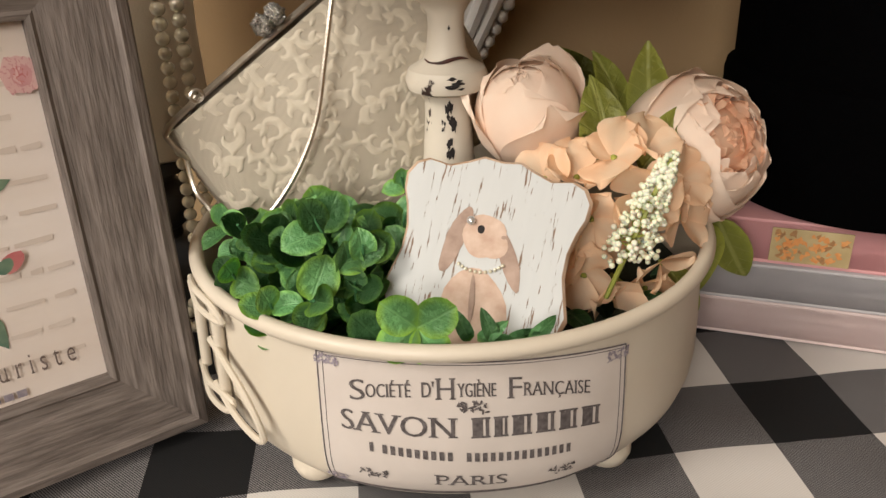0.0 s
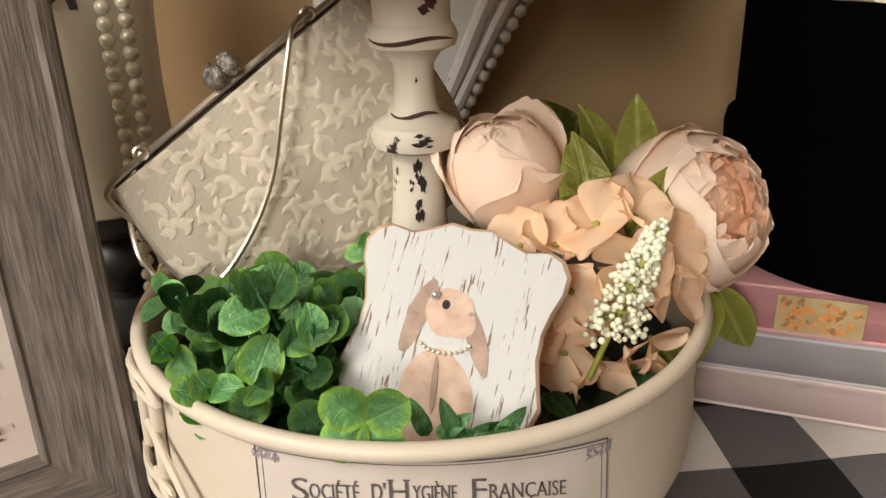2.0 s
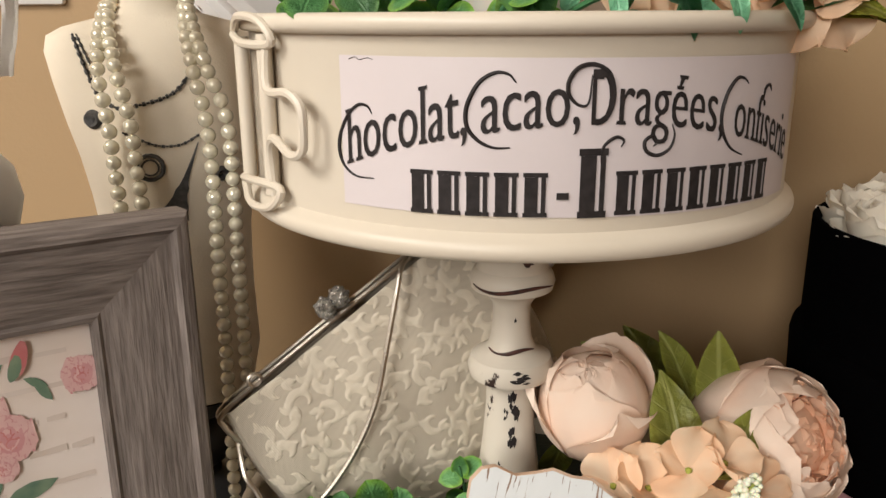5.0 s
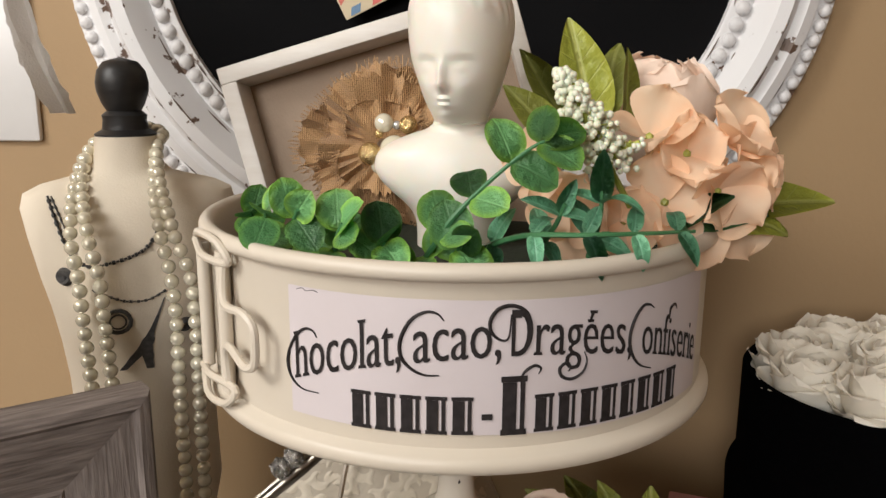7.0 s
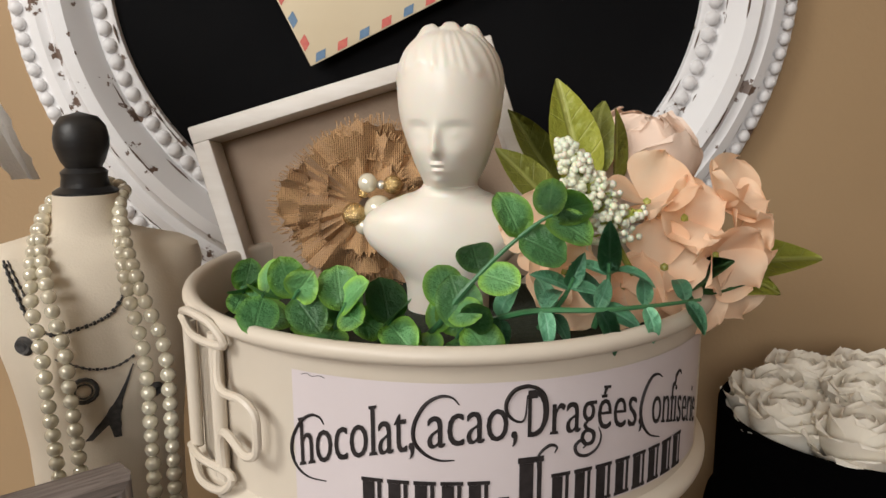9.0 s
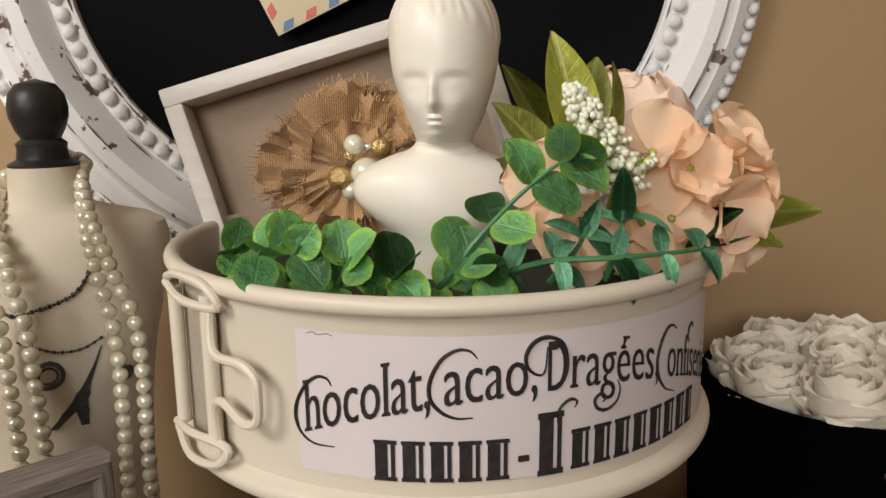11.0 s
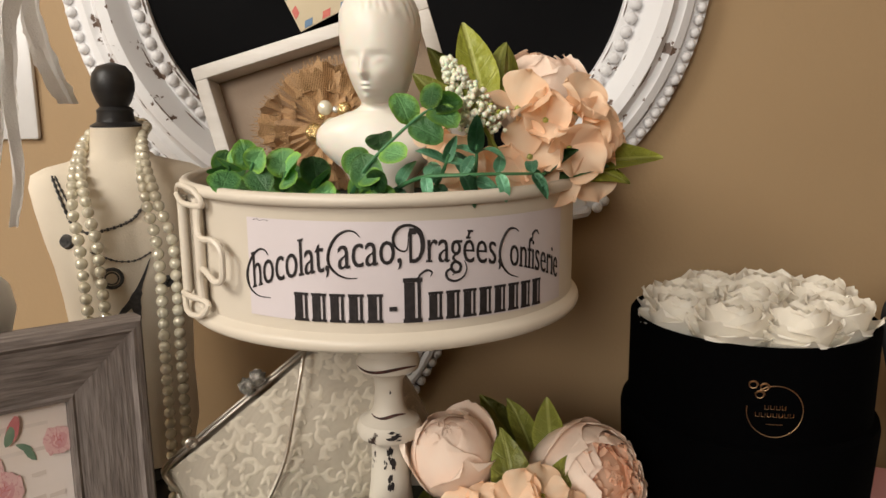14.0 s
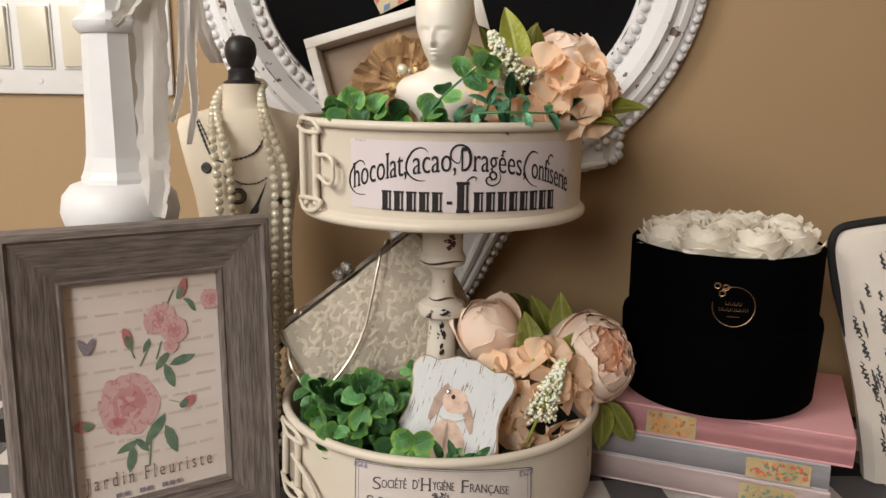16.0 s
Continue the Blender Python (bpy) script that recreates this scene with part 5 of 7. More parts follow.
for dl, dr, dz, txt in ((0.0, 0.0, 0.0, "long strand of cream pearls hung round the dress form"), (0.0115, 0.0105, 0.004, "second strand of cream pearls beside the first on the form")):
    lf, rt = shifted(LEFT, dl), shifted(RIGHT, dr)
    foot_pts = [(-0.186 + dl, 0.432, TZ + 0.0085), (-0.175 + dl, 0.434 - dl, TZ + 0.0045), (-0.166 + dr, 0.434 - dr, TZ + 0.0085)]
    necklace([(DX, DY + 0.022, 1.181), (DX - 0.015, DY + 0.014, 1.178)] + lf + foot_pts + rt[::-1] + [(DX + 0.016, DY + 0.014, 1.178), (DX + 0.004, DY + 0.022, 1.181)], txt)

# ---- beaded evening purse ----
P_EX, P_D = Vector((0.740, 0.391, 0.548)).normalized(), Vector((0.527, 0.170, -0.833)).normalized()
PURSE = basis((-0.129, 0.356, 0.982), P_EX, -P_D)   # local x along the clasp frame, z up to it, y away from the room


def purse():
    ob = thing("evening_purse", PURSE.translation + P_D * 0.1, "cream brocade evening purse with a silver clasp frame", "purse")
    L, H, T = 0.141, 0.112, 0.012
    bm = bmesh.new()
    nu, nv = 40, 30
    grid = {}
    for s in (1, -1):
        for i in range(nu + 1):
            for j in range(nv + 1):
                u, v = i / nu, j / nv
                edge = min(1, 5 * u, 5 * (1 - u))
                wide = 1 + 0.10 * math.sin(math.pi * min(1, v * 1.1)) - 0.16 * max(0, v - 0.82) / 0.18
                x = L * (0.5 + (u - 0.5) * wide)
                puff = math.sqrt(max(0, 1 - (2 * u - 1) ** 4)) * math.sqrt(max(0, 1 - (2 * v * 0.94 - 0.90) ** 4 if v > 0.48 else 1 - 0.35 * (1 - v / 0.48) ** 2))
                y = -s * (0.0035 + T * puff * (0.25 + 0.75 * math.sin(math.pi * 0.5 * min(1, v * 1.8)))) * (0 if (i in (0, nu) or j == nv) else 1)
                y += 0.0006 * math.sin(x * 150 + v * 9) * edge
                key = (i, j) if (i in (0, nu) or j == nv) else (i, j, s)
                if key not in grid:
                    grid[key] = bm.verts.new((x, y, -H * v))
    get = lambda i, j, s: grid[(i, j)] if (i in (0, nu) or j == nv) else grid[(i, j, s)]
    for s in (1, -1):
        for i in range(nu):
            for j in range(nv):
                f = [get(i, j, s), get(i + 1, j, s), get(i + 1, j + 1, s), get(i, j + 1, s)]
                bm.faces.new(f if s > 0 else f[::-1])
    body = part("body", bm, M_BROCADE, ob, "cream brocade bag woven with raised scrolls", PURSE)

    def skin(x, z, lift):
        """The front cloth at x along the frame and z below it."""
        v = min(0.985, max(0.0, -z / H))
        wide = 1 + 0.10 * math.sin(math.pi * min(1, v * 1.1)) - 0.16 * max(0, v - 0.82) / 0.18
        u = min(0.985, max(0.015, 0.5 + (x / L - 0.5) / wide))
        puff = math.sqrt(max(0, 1 - (2 * u - 1) ** 4)) * math.sqrt(max(0, 1 - (2 * v * 0.94 - 0.90) ** 4 if v > 0.48 else 1 - 0.35 * (1 - v / 0.48) ** 2))
        y = -(0.0035 + T * puff * (0.25 + 0.75 * math.sin(math.pi * 0.5 * min(1, v * 1.8))))
        return Vector((L * (0.5 + (u - 0.5) * wide), y + 0.0006 * math.sin(x * 150 + v * 9) - lift, -H * v))
    rs = random.Random(31)

    def ribbon(cx, cz, path, w0):
        """One raised satin leaf along a bent line, thin at both ends."""
        sm = bmesh.new()
        rows = []
        for k, (px, pz) in enumerate(path):
            q = k / (len(path) - 1)
            a, b = path[max(0, k - 1)], path[min(len(path) - 1, k + 1)]
            d = Vector((b[0] - a[0], b[1] - a[1])).normalized()
            w = w0 * (0.10 + 1.05 * math.sin(math.pi * min(1, 0.06 + 0.94 * q ** 0.6)) ** 0.8)
            rows.append([sm.verts.new(skin(cx + px - d.y * w * s, cz + pz + d.x * w * s, h)) for s, h in ((-1, 0.0001), (-0.5, 0.0004), (0.5, 0.0004), (1, 0.0001))])
        for p, q in zip(rows, rows[1:]):
            for k in range(3):
                sm.faces.new((p[k], p[k + 1], q[k + 1], q[k]))
        part("scroll", sm, M_SCROLL, body, "", PURSE)
    pitch = 0.0132
    for row in range(10):
        for col in range(12):
            cx, cz = -0.002 + pitch * (col + 0.5 * (row % 2)) + rs.uniform(-0.0012, 0.0012), -0.005 - pitch * 0.94 * row + rs.uniform(-0.0012, 0.0012)
            if not (0.003 < cx < L - 0.003 and cz > -H + 0.004):
                continue
            a0, hand, r, sweep = rs.uniform(0, 6.28), rs.choice((1, -1)), rs.uniform(0.0050, 0.0066), rs.uniform(3.4, 4.6)
            arc = [(r * (1 - 0.62 * k / 11) * math.cos(a0 + hand * sweep * k / 11), r * (1 - 0.62 * k / 11) * math.sin(a0 + hand * sweep * k / 11)) for k in range(12)]
            ribbon(cx, cz, arc, rs.uniform(0.0017, 0.0022))
            for k, turn, ln in ((0, 2.7, 0.0056), (0, 1.7, 0.0050), (6, -0.7, 0.0042)):
                b0 = a0 + hand * (sweep * k / 11 - turn * (1 if k == 0 else -1))
                ribbon(cx + arc[k][0], cz + arc[k][1], [(ln * q * math.cos(b0 + hand * 0.8 * q), ln * q * math.sin(b0 + hand * 0.8 * q)) for q in (0, 0.25, 0.5, 0.75, 1)], 0.0019)
    for y in (-0.0030, 0.0030):
        fr = [(-0.002, y * 0.6, -0.016), (-0.0025, y, -0.004), (0.003, y, 0.0015), (L * 0.3, y, 0.0022), (L * 0.7, y, 0.0022), (L - 0.004, y, 0.0012), (L + 0.002, y, -0.005), (L + 0.001, y * 0.6, -0.018)]
        part("clasp_frame", tube(smooth_path([PURSE @ Vector(p) for p in fr], 6), 0.0014, 8), M_CHROME, ob, "polished silver frame")
    for x, r in ((0.066, 0.0052), (0.0735, 0.0050)):
        bm = bmesh.new()
        ball(bm, PURSE @ Vector((x, -0.002, 0.009)), r, 3)
        kn = part("clasp_knob", bm, M_RHINE, ob, "rhinestone clasp knob")
        rnd = random.Random(int(x * 1e4))
        for i in range(16):
            v = Vector((rnd.gauss(0, 1), rnd.gauss(0, 1), rnd.gauss(0, 1))).normalized()
            part("rhinestone", ball(bmesh.new(), PURSE @ Vector((x, -0.002, 0.009)) + v * r, 0.0012, 1), M_RHINE, kn)
        part("knob_stem", tube([PURSE @ Vector((x, 0, 0.001)), PURSE @ Vector((x, -0.002, 0.006))], 0.0014, 8), M_CHROME, ob)
    for x in (0.021, 0.1145):
        part("hinge_ring", tube([PURSE @ Vector((x + 0.003 * math.cos(t), -0.004, 0.0045 + 0.003 * math.sin(t))) for t in [6.283 * i / 12 for i in range(12)]], 0.0009, 6, closed=True), M_CHROME, ob)
    ch = [(0.1145, -0.006, 0.006), (0.1041, -0.015, 0.0060), (0.0953, -0.0195, 0.0), (0.0759, -0.0215, -0.0173), (0.0558, -0.0220, -0.0351), (0.0335, -0.0215, -0.0479), (0.0102, -0.0200, -0.0554), (-0.0039, -0.0180, -0.0543), (-0.0111, -0.0150, -0.0457), (-0.0103, -0.0120, -0.0347), (-0.0085, -0.0080, -0.0240), (0.003, 0.004, -0.008), (0.021, 0.004, 0.004)]
    path = smooth_path([PURSE @ Vector(p) for p in ch], 14)
    bm = bmesh.new()
    for i in range(len(path) - 1):
        a, b = path[i], path[i + 1]
        tube([a, a.lerp(b, 0.5), b], 0.0013, 7, bm, taper=lambda u: 1.0 if u in (0, 1) else 0.93)
    part("snake_chain", bm, M_CHROME, ob, "fine silver snake chain")


purse()

# ---- plaque with a printed rabbit shape ----
PLQ = basis((0.0085, 0.283, 0.915), (0.985, -0.174, 0), (0, 0.615, 0.788))   # local x right, z up the board, y into it


def plaque():
    ob = thing("wooden_plaque", (0.011, 0.285, 0.9), "small white scraped wooden plaque with a tan rabbit print", "plaque")
    turn = PLQ @ pose(0, 0, 0, 0, 7.5, 0) @ Matrix.Diagonal((1.10, 1, 1.02, 1))
    half = [(0.0, 0.0745), (0.0075, 0.0755), (0.0135, 0.0725), (0.021, 0.0695), (0.0295, 0.071), (0.0345, 0.0685), (0.0375, 0.063), (0.0370, 0.056), (0.0345, 0.049), (0.0325, 0.040), (0.0325, 0.030), (0.0345, 0.021), (0.0365, 0.013), (0.0345, 0.006), (0.034, 0.0), (0.0335, -0.012)]
    pts = half[1:] + [(-x, z) for x, z in half[::-1]][:-1] + [half[0]]
    bm = bmesh.new()
    fr, bk = ([bm.verts.new((x * k, y, z if k == 1.0 else 0.0315 + (z - 0.0315) * 0.97)) for x, z in pts] for k, y in ((0.965, 0.0), (1.0, 0.0014)))
    rear = [bm.verts.new((x, 0.0065, z)) for x, z in pts]
    f0 = bm.faces.new(fr)
    n = len(pts)
    for a, b in ((fr, bk), (bk, rear)):
        for i in range(n):
            f = bm.faces.new((a[i], a[(i + 1) % n], b[(i + 1) % n], b[i]))
            f.material_index = 1
    bm.faces.new(rear[::-1]).material_index = 1
    board = part("board", bm, [M_PLAQUE, M_PLAQUEEDGE], ob, "white scraped board with tan worn edges", turn)
    k = [0.0]

    def ink(points, material, name):
        k[0] += 0.00005
        me = flat(points)
        part(name, me, material, board, "", PLQ @ Matrix.Translation((0, -0.0001 - k[0], 0)) @ pose(0, 0, 0, 90))
    ink(blob(0.0018, 0.006, 0.0145, 0.0215, 22, 0.03, 4), M_FUR, "rabbit_body_print")
    ink(blob(-0.0075, 0.040, 0.0042, 0.0155, 18, 0.05, 2, -0.35), M_FURDARK, "rabbit_ear_print")
    ink(blob(0.0155, 0.032, 0.0036, 0.0145, 18, 0.05, 3, 0.35), M_FURDARK, "rabbit_ear_print")
    ink(blob(0.0045, 0.0415, 0.0095, 0.0095, 22, 0.03, 1), M_FUR, "rabbit_head_print")
    ink(blob(0.0090, 0.0375, 0.0062, 0.0058, 18, 0.02, 5), M_FUR, "rabbit_muzzle_print")
    ink(blob(0.0030, 0.0443, 0.0016, 0.0019, 12), M_INK, "rabbit_eye_print")
    ink(blob(0.0130, 0.0412, 0.0012, 0.0008, 10), M_FURDARK, "rabbit_nose_print")
    ink(blob(0.0015, 0.014, 0.0012, 0.011, 10, 0.05, 8), M_FURDARK, "fur_shade_print")
    for i in range(11):
        a = -2.5 + 1.9 * i / 10
        p = PLQ @ Vector((0.004 + 0.0115 * math.cos(a), -0.0007, 0.0335 + 0.0078 * math.sin(a)))
        part("tiny_pearl", ball(bmesh.new(), p, 0.00085, 2), M_PEARL, board)
    part("rhinestone", ball(bmesh.new(), PLQ @ Vector((-0.0015, -0.001, 0.0478)), 0.0021, 2, (1, 1, 1)), M_CRYSTAL, board, "clear rhinestone glued on")


plaque()

# ---- flowers and greenery ----
LEAFS = {}


def leaf_mesh(kind, material):
    """Shared leaf shapes: three bends of each kind."""
    key = (kind, material.name)
    if key not in LEAFS:
        LEAFS[key] = []
        for s in range(3):
            if kind == "round":
                bm = blade(1.0, 0.86, 0.10 + 0.10 * s, 0.18 + 0.26 * s, 0.62, 12, 6, 0.010 * s, 0.03)
            elif kind == "oval":
                bm = blade(1.0, 0.44, 0.35, 0.45 + 0.4 * s, 0.95, 8, 4, 0.01, 0.03)
            else:
                bm = blade(1.0, 0.48, 0.30 - 0.1 * s, 0.12 + 0.3 * s, 1.15, 10, 4, 0.014 * (s + 1), 0.018)
            LEAFS[key].append(to_mesh(kind + "_leaf", bm, material))
    return LEAFS[key]


def leaf(parent, p, direction, face, size, kind, material, rnd, name="leaf"):
    m = basis(p, direction, face) @ Matrix.Diagonal((size, size, size, 1))
    return part(name, rnd.choice(leaf_mesh(kind, material)), material, parent, "", m)


def spray(name, label, stems, seed, kind, mats, size, base, group=""):
    """A greenery stem: each row of points is a twig with leaves in pairs along it."""
    rnd = random.Random(seed)
    ob = thing(name, base, label, "greenery", group)
    for pts, k, s in stems:
        path = smooth_path(pts, 6)
        tw = part("twig", tube(path, 0.0010, 6, taper=lambda u: 1.2 - 0.6 * u), M_STEM, ob)
        for i in range(k):
            q = (i + 0.6) / k
            idx = min(len(path) - 2, int(q * (len(path) - 1)))
            p, d = path[idx], (path[idx + 1] - path[idx]).normalized()
            side = d.cross(Vector((rnd.uniform(-0.6, 0.6), -0.8, 0.6))).normalized()
            for sg in ((1, -1) if i < k - 1 else (1, -1, 0)):
                dr = (d * rnd.uniform(0.25, 0.6) + side * sg + Vector((0, -0.15, rnd.uniform(-0.1, 0.35)))).normalized() if sg else d
                face = Vector((rnd.uniform(-0.5, 0.5), rnd.uniform(-1.1, -0.3), rnd.uniform(0.5, 1.0)))
                leaf(ob, p, dr, face, size * s * rnd.uniform(0.8, 1.15), kind, rnd.choice(mats), rnd)
    return ob


# Unseen dark filler discs, added to close each tin beneath the leaves.
part("added_dark_fill", lathe([(0, 0.902), (0.05, 0.903), (0.1, 0.899), (0.1238, 0.893), (0.1238, 0.890), (0, 0.889)], 48, (AX, AY, 0)), M_FILLER, stand, "dark filler disc added inside the tin")
part("added_dark_fill", lathe([(0, 1.139), (0.05, 1.140), (0.09, 1.137), (0.1062, 1.131), (0.1062, 1.128), (0, 1.127)], 48, (AX, AY, 0)), M_FILLER, stand, "dark filler disc added inside the tin")

G = [M_EUCA, M_EUCA, M_EUCALT, M_EUCA]
rg = random.Random(21)
stems = []
for i in range(36):
    a, b = rg.uniform(-0.100, -0.022), rg.uniform(0.292, 0.355)
    if math.hypot(a - AX, b - AY) > 0.096:
        a, b = a * 0.82, b + 0.012
    top = Vector((a + rg.uniform(-0.012, 0.012), b - 0.008 + rg.uniform(-0.015, 0.008), rg.uniform(0.925, 0.958) - max(0, 0.30 - b) * 0.5))
    reach = math.hypot(top.x - AX, top.y - AY)
    if reach > 0.101:
        top.x, top.y = AX + (top.x - AX) * 0.101 / reach, AY + (top.y - AY) * 0.101 / reach
    stems.append(([(a * 0.9 - 0.006, b + 0.008, 0.894), ((a * 0.9 + top.x) / 2 - 0.003, (b + top.y) / 2, (0.894 + top.z) / 2 + 0.004), tuple(top)], 3, rg.uniform(0.85, 1.1)))
stems += [([(-0.088, 0.348, 0.90), (-0.096, 0.337, 0.93), (-0.0995, 0.327, 0.948)], 3, 0.85), ([(-0.084, 0.316, 0.90), (-0.088, 0.304, 0.925), (-0.090, 0.297, 0.937)], 3, 0.85), ([(-0.068, 0.298, 0.90), (-0.070, 0.287, 0.92), (-0.071, 0.281, 0.931)], 3, 0.9),
          ([(-0.082, 0.335, 0.90), (-0.085, 0.322, 0.935), (-0.0885, 0.310, 0.954)], 3, 0.9), ([(-0.04, 0.31, 0.90), (-0.045, 0.30, 0.94), (-0.052, 0.296, 0.962)], 3, 1.05),
          ([(-0.06, 0.31, 0.90), (-0.058, 0.29, 0.925), (-0.052, 0.278, 0.934)], 3, 1.05), ([(-0.075, 0.33, 0.90), (-0.074, 0.312, 0.935), (-0.070, 0.302, 0.953)], 3, 0.95)]
spray("eucalyptus_bunch", "bunch of green plastic eucalyptus with round leaves in the lower tin", stems, 5, "round", G, 0.0168, (-0.06, 0.32, 0.895))
clover = spray("eucalyptus_sprig", "light green round-leaved sprig bent over the tin rim", [([(-0.012, 0.285, 0.90), (-0.010, 0.272, 0.925), (-0.0095, 0.262, 0.9335)], 1, 0.2)], 8, "round", [M_EUCALT], 0.016, (-0.012, 0.285, 0.9))
rq = random.Random(2)
for dx, dz in ((-0.75, 0.75), (0.85, 0.62), (-0.8, -0.55), (0.55, -0.85)):
    leaf(clover, Vector((-0.0095, 0.2585, 0.9325)), (dx, -0.25, dz), (0, -1, 0.45), 0.0185, "round", M_EUCALT, rq)
for x, dx, dz, mt in ((-0.024, -0.5, 0.7, M_EUCA), (-0.021, -0.8, 0.1, M_EUCA), (0.0105, -0.3, 0.9, M_EUCA), (0.0135, 0.6, 0.5, M_EUCA), (0.020, -0.2, 0.8, M_EUCA), (0.025, 0.8, 0.3, M_EUCA), (0.031, 0.9, 0.15, M_EUCA), (0.034, 0.5, 0.55, M_EUCA), (0.015, 0.9, 0.1, M_EUCA)):
    leaf(clover, Vector((x, 0.266, 0.9215)), (dx, -0.2, dz), (0.1, -1, 0.5), 0.0145 if x > 0 else 0.018, "oval" if x > 0 else "round", mt, rq)
spray("leafy_twig", "small bright green twig beside the post", [([(-0.012, 0.375, 0.90), (-0.018, 0.366, 0.935), (-0.0215, 0.362, 0.955)], 3, 0.6)], 3, "round", [M_EUCALT], 0.0205, (-0.012, 0.375, 0.9))


def petals_of(material, L, W, cup, ruffle, claw=0.25, roll=0.0):
    key = (material.name, L, W, cup)
    if key not in LEAFS:
        LEAFS[key] = [to_mesh("petal", round_petal(L, W, cup, ruffle, s, claw=claw, roll=roll), material) for s in range(4)]
    return LEAFS[key]


def shells(material, r, wide, e0, e1, flare):
    key = (material.name, r, wide, e0, e1)
    if key not in LEAFS:
        LEAFS[key] = [to_mesh("petal", shell_petal(r, wide, e0, e1, flare, s), material) for s in range(3)]
    return LEAFS[key]


def peony(parent, c, axis, r, rnd, openness, name, label):
    """A layered flower head of radius r that looks along axis."""
    A = basis(c, Vector(axis).orthogonal(), axis)
    head = part(name, ball(bmesh.new(), c, r * (0.74 if openness else 0.90), 4), M_PEONYIN if openness else M_PEONY, parent, label)
    if openness:
        inner = petals_of(M_PEONYIN, 0.020, 0.020, 0.55, 0.10, 0.3)
        for ring, (n, tilt, s) in enumerate(((4, 80, 0.75), (7, 68, 0.80), (9, 58, 0.82), (10, 50, 0.80))):
            for i in range(n):
                a = 360 * i / n + 23 * ring + rnd.uniform(-12, 12)
                k = s * r / 0.036
                part("petal", rnd.choice(inner), M_PEONYIN, head, "coral inner petal", A @ Matrix.Translation((0, 0, r * 0.30)) @ pose(0, 0, 0, 0, 0, a) @ pose(r * (0.05 + 0.13 * ring), 0, 0, rnd.uniform(-30, 30), -tilt + rnd.uniform(-10, 10), 0) @ Matrix.Diagonal((k, k, k, 1)))
        rings = ((5, 0.88, 110, 64, 0.04), (4, 0.93, 135, 60, 0.05), (4, 0.97, 140, 54, 0.04), (4, 1.00, 145, 44, 0.05), (3, 1.03, 150, 24, 0.10))
    else:
        rings = ((3, 0.92, 170, 106, 0.03), (3, 0.95, 165, 94, 0.05), (3, 0.985, 155, 80, 0.08), (3, 1.02, 140, 64, 0.16), (3, 1.05, 115, 42, 0.40))
    for ring, (n, k, wide, e1, flare) in enumerate(rings):
        ms = shells(M_PEONY, r * k, wide, -80, e1, flare)
        for i in range(n):
            a = 360 * i / n + 31 * ring + rnd.uniform(-9, 9)
            part("petal", rnd.choice(ms), M_PEONY, head, "", A @ pose(0, 0, 0, rnd.uniform(-4, 4), rnd.uniform(-5, 5), a))
    return head


def hydrangea(parent, spots, rnd, size, label):
    """Florets of four broad petals at the given places, each with the way it faces."""
    pet = petals_of(M_HYD, 0.0215, 0.0275, 0.16, 0.09, 0.22, 0.16)
    for c, ax in spots:
        c = Vector(c)
        fl = part("hydrangea_floret", ball(bmesh.new(), c, 0.0018, 1), M_LEAF, parent, label)
        A = basis(c, Vector(ax).orthogonal(), ax)
        a0 = rnd.uniform(0, 90)
        for i in range(4):
            s = size * rnd.uniform(0.85, 1.15)
            part("petal", rnd.choice(pet), M_HYD, fl, "", A @ pose(0, 0, 0, 0, 0, a0 + 90 * i + rnd.uniform(-12, 12)) @ pose(0.001, 0, 0, rnd.uniform(-28, 28), rnd.uniform(-48, -4), 0) @ Matrix.Diagonal((s, s, s, 1)))


def berries(parent, tip, base, r0, n, rnd, label):
    """A tapering cluster of tiny white buds on a stalk."""
    tip, base = Vector(tip), Vector(base)
    bm = bmesh.new()
    for i in range(n):
        u = rnd.random() ** 0.8
        c = tip.lerp(base, u)
        off = Vector((rnd.gauss(0, 1), rnd.gauss(0, 1), rnd.gauss(0, 0.5))).normalized() * (0.0025 + r0 * u ** 0.8) * rnd.uniform(0.55, 1.05)
        ball(bm, c + off, rnd.uniform(0.0010, 0.0016), 2)
    b = part("berry_spike", bm, M_BERRY, parent, label)
    tagged(b, kind="stuff")
    part("berry_stalk", tube([base + (base - tip) * 0.5, base, tip], 0.0012, 6), M_LEAF, b)
    bm = bmesh.new()
    for i in range(40):
        u = rnd.random()
        c = tip.lerp(base, u)
        off = Vector((rnd.gauss(0, 1), rnd.gauss(0, 1), rnd.gauss(0, 0.5))).normalized() * (0.002 + r0 * u ** 0.8) * 0.8
        tube([c, c + off], 0.00045, 4, bm)
    part("berry_stem", bm, M_LEAF, b)


rb = random.Random(77)
low = thing("flower_bouquet", (0.09, 0.38, 0.9), "bouquet of blush peonies and peach hydrangea in the lower tin", "bouquet", "bouquets in the tins")
for c in ((0.041, 0.374, 0.965), (0.12, 0.39, 0.945), (0.08, 0.35, 0.935)):
    part("stem", tube(smooth_path([(0.07, 0.385, 0.89), ((0.07 + c[0]) / 2, 0.384, 0.92), c], 5), 0.0018, 7), M_LEAF, low)
peony(low, Vector((0.0405, 0.376, 0.981)), (-0.15, -0.35, 0.9), 0.0250, rb, False, "peony_bud", "closed blush peony bud")
peony(low, Vector((0.1245, 0.388, 0.957)), (0.52, -0.62, 0.50), 0.0365, rb, True, "peony", "open blush peony with a coral heart")
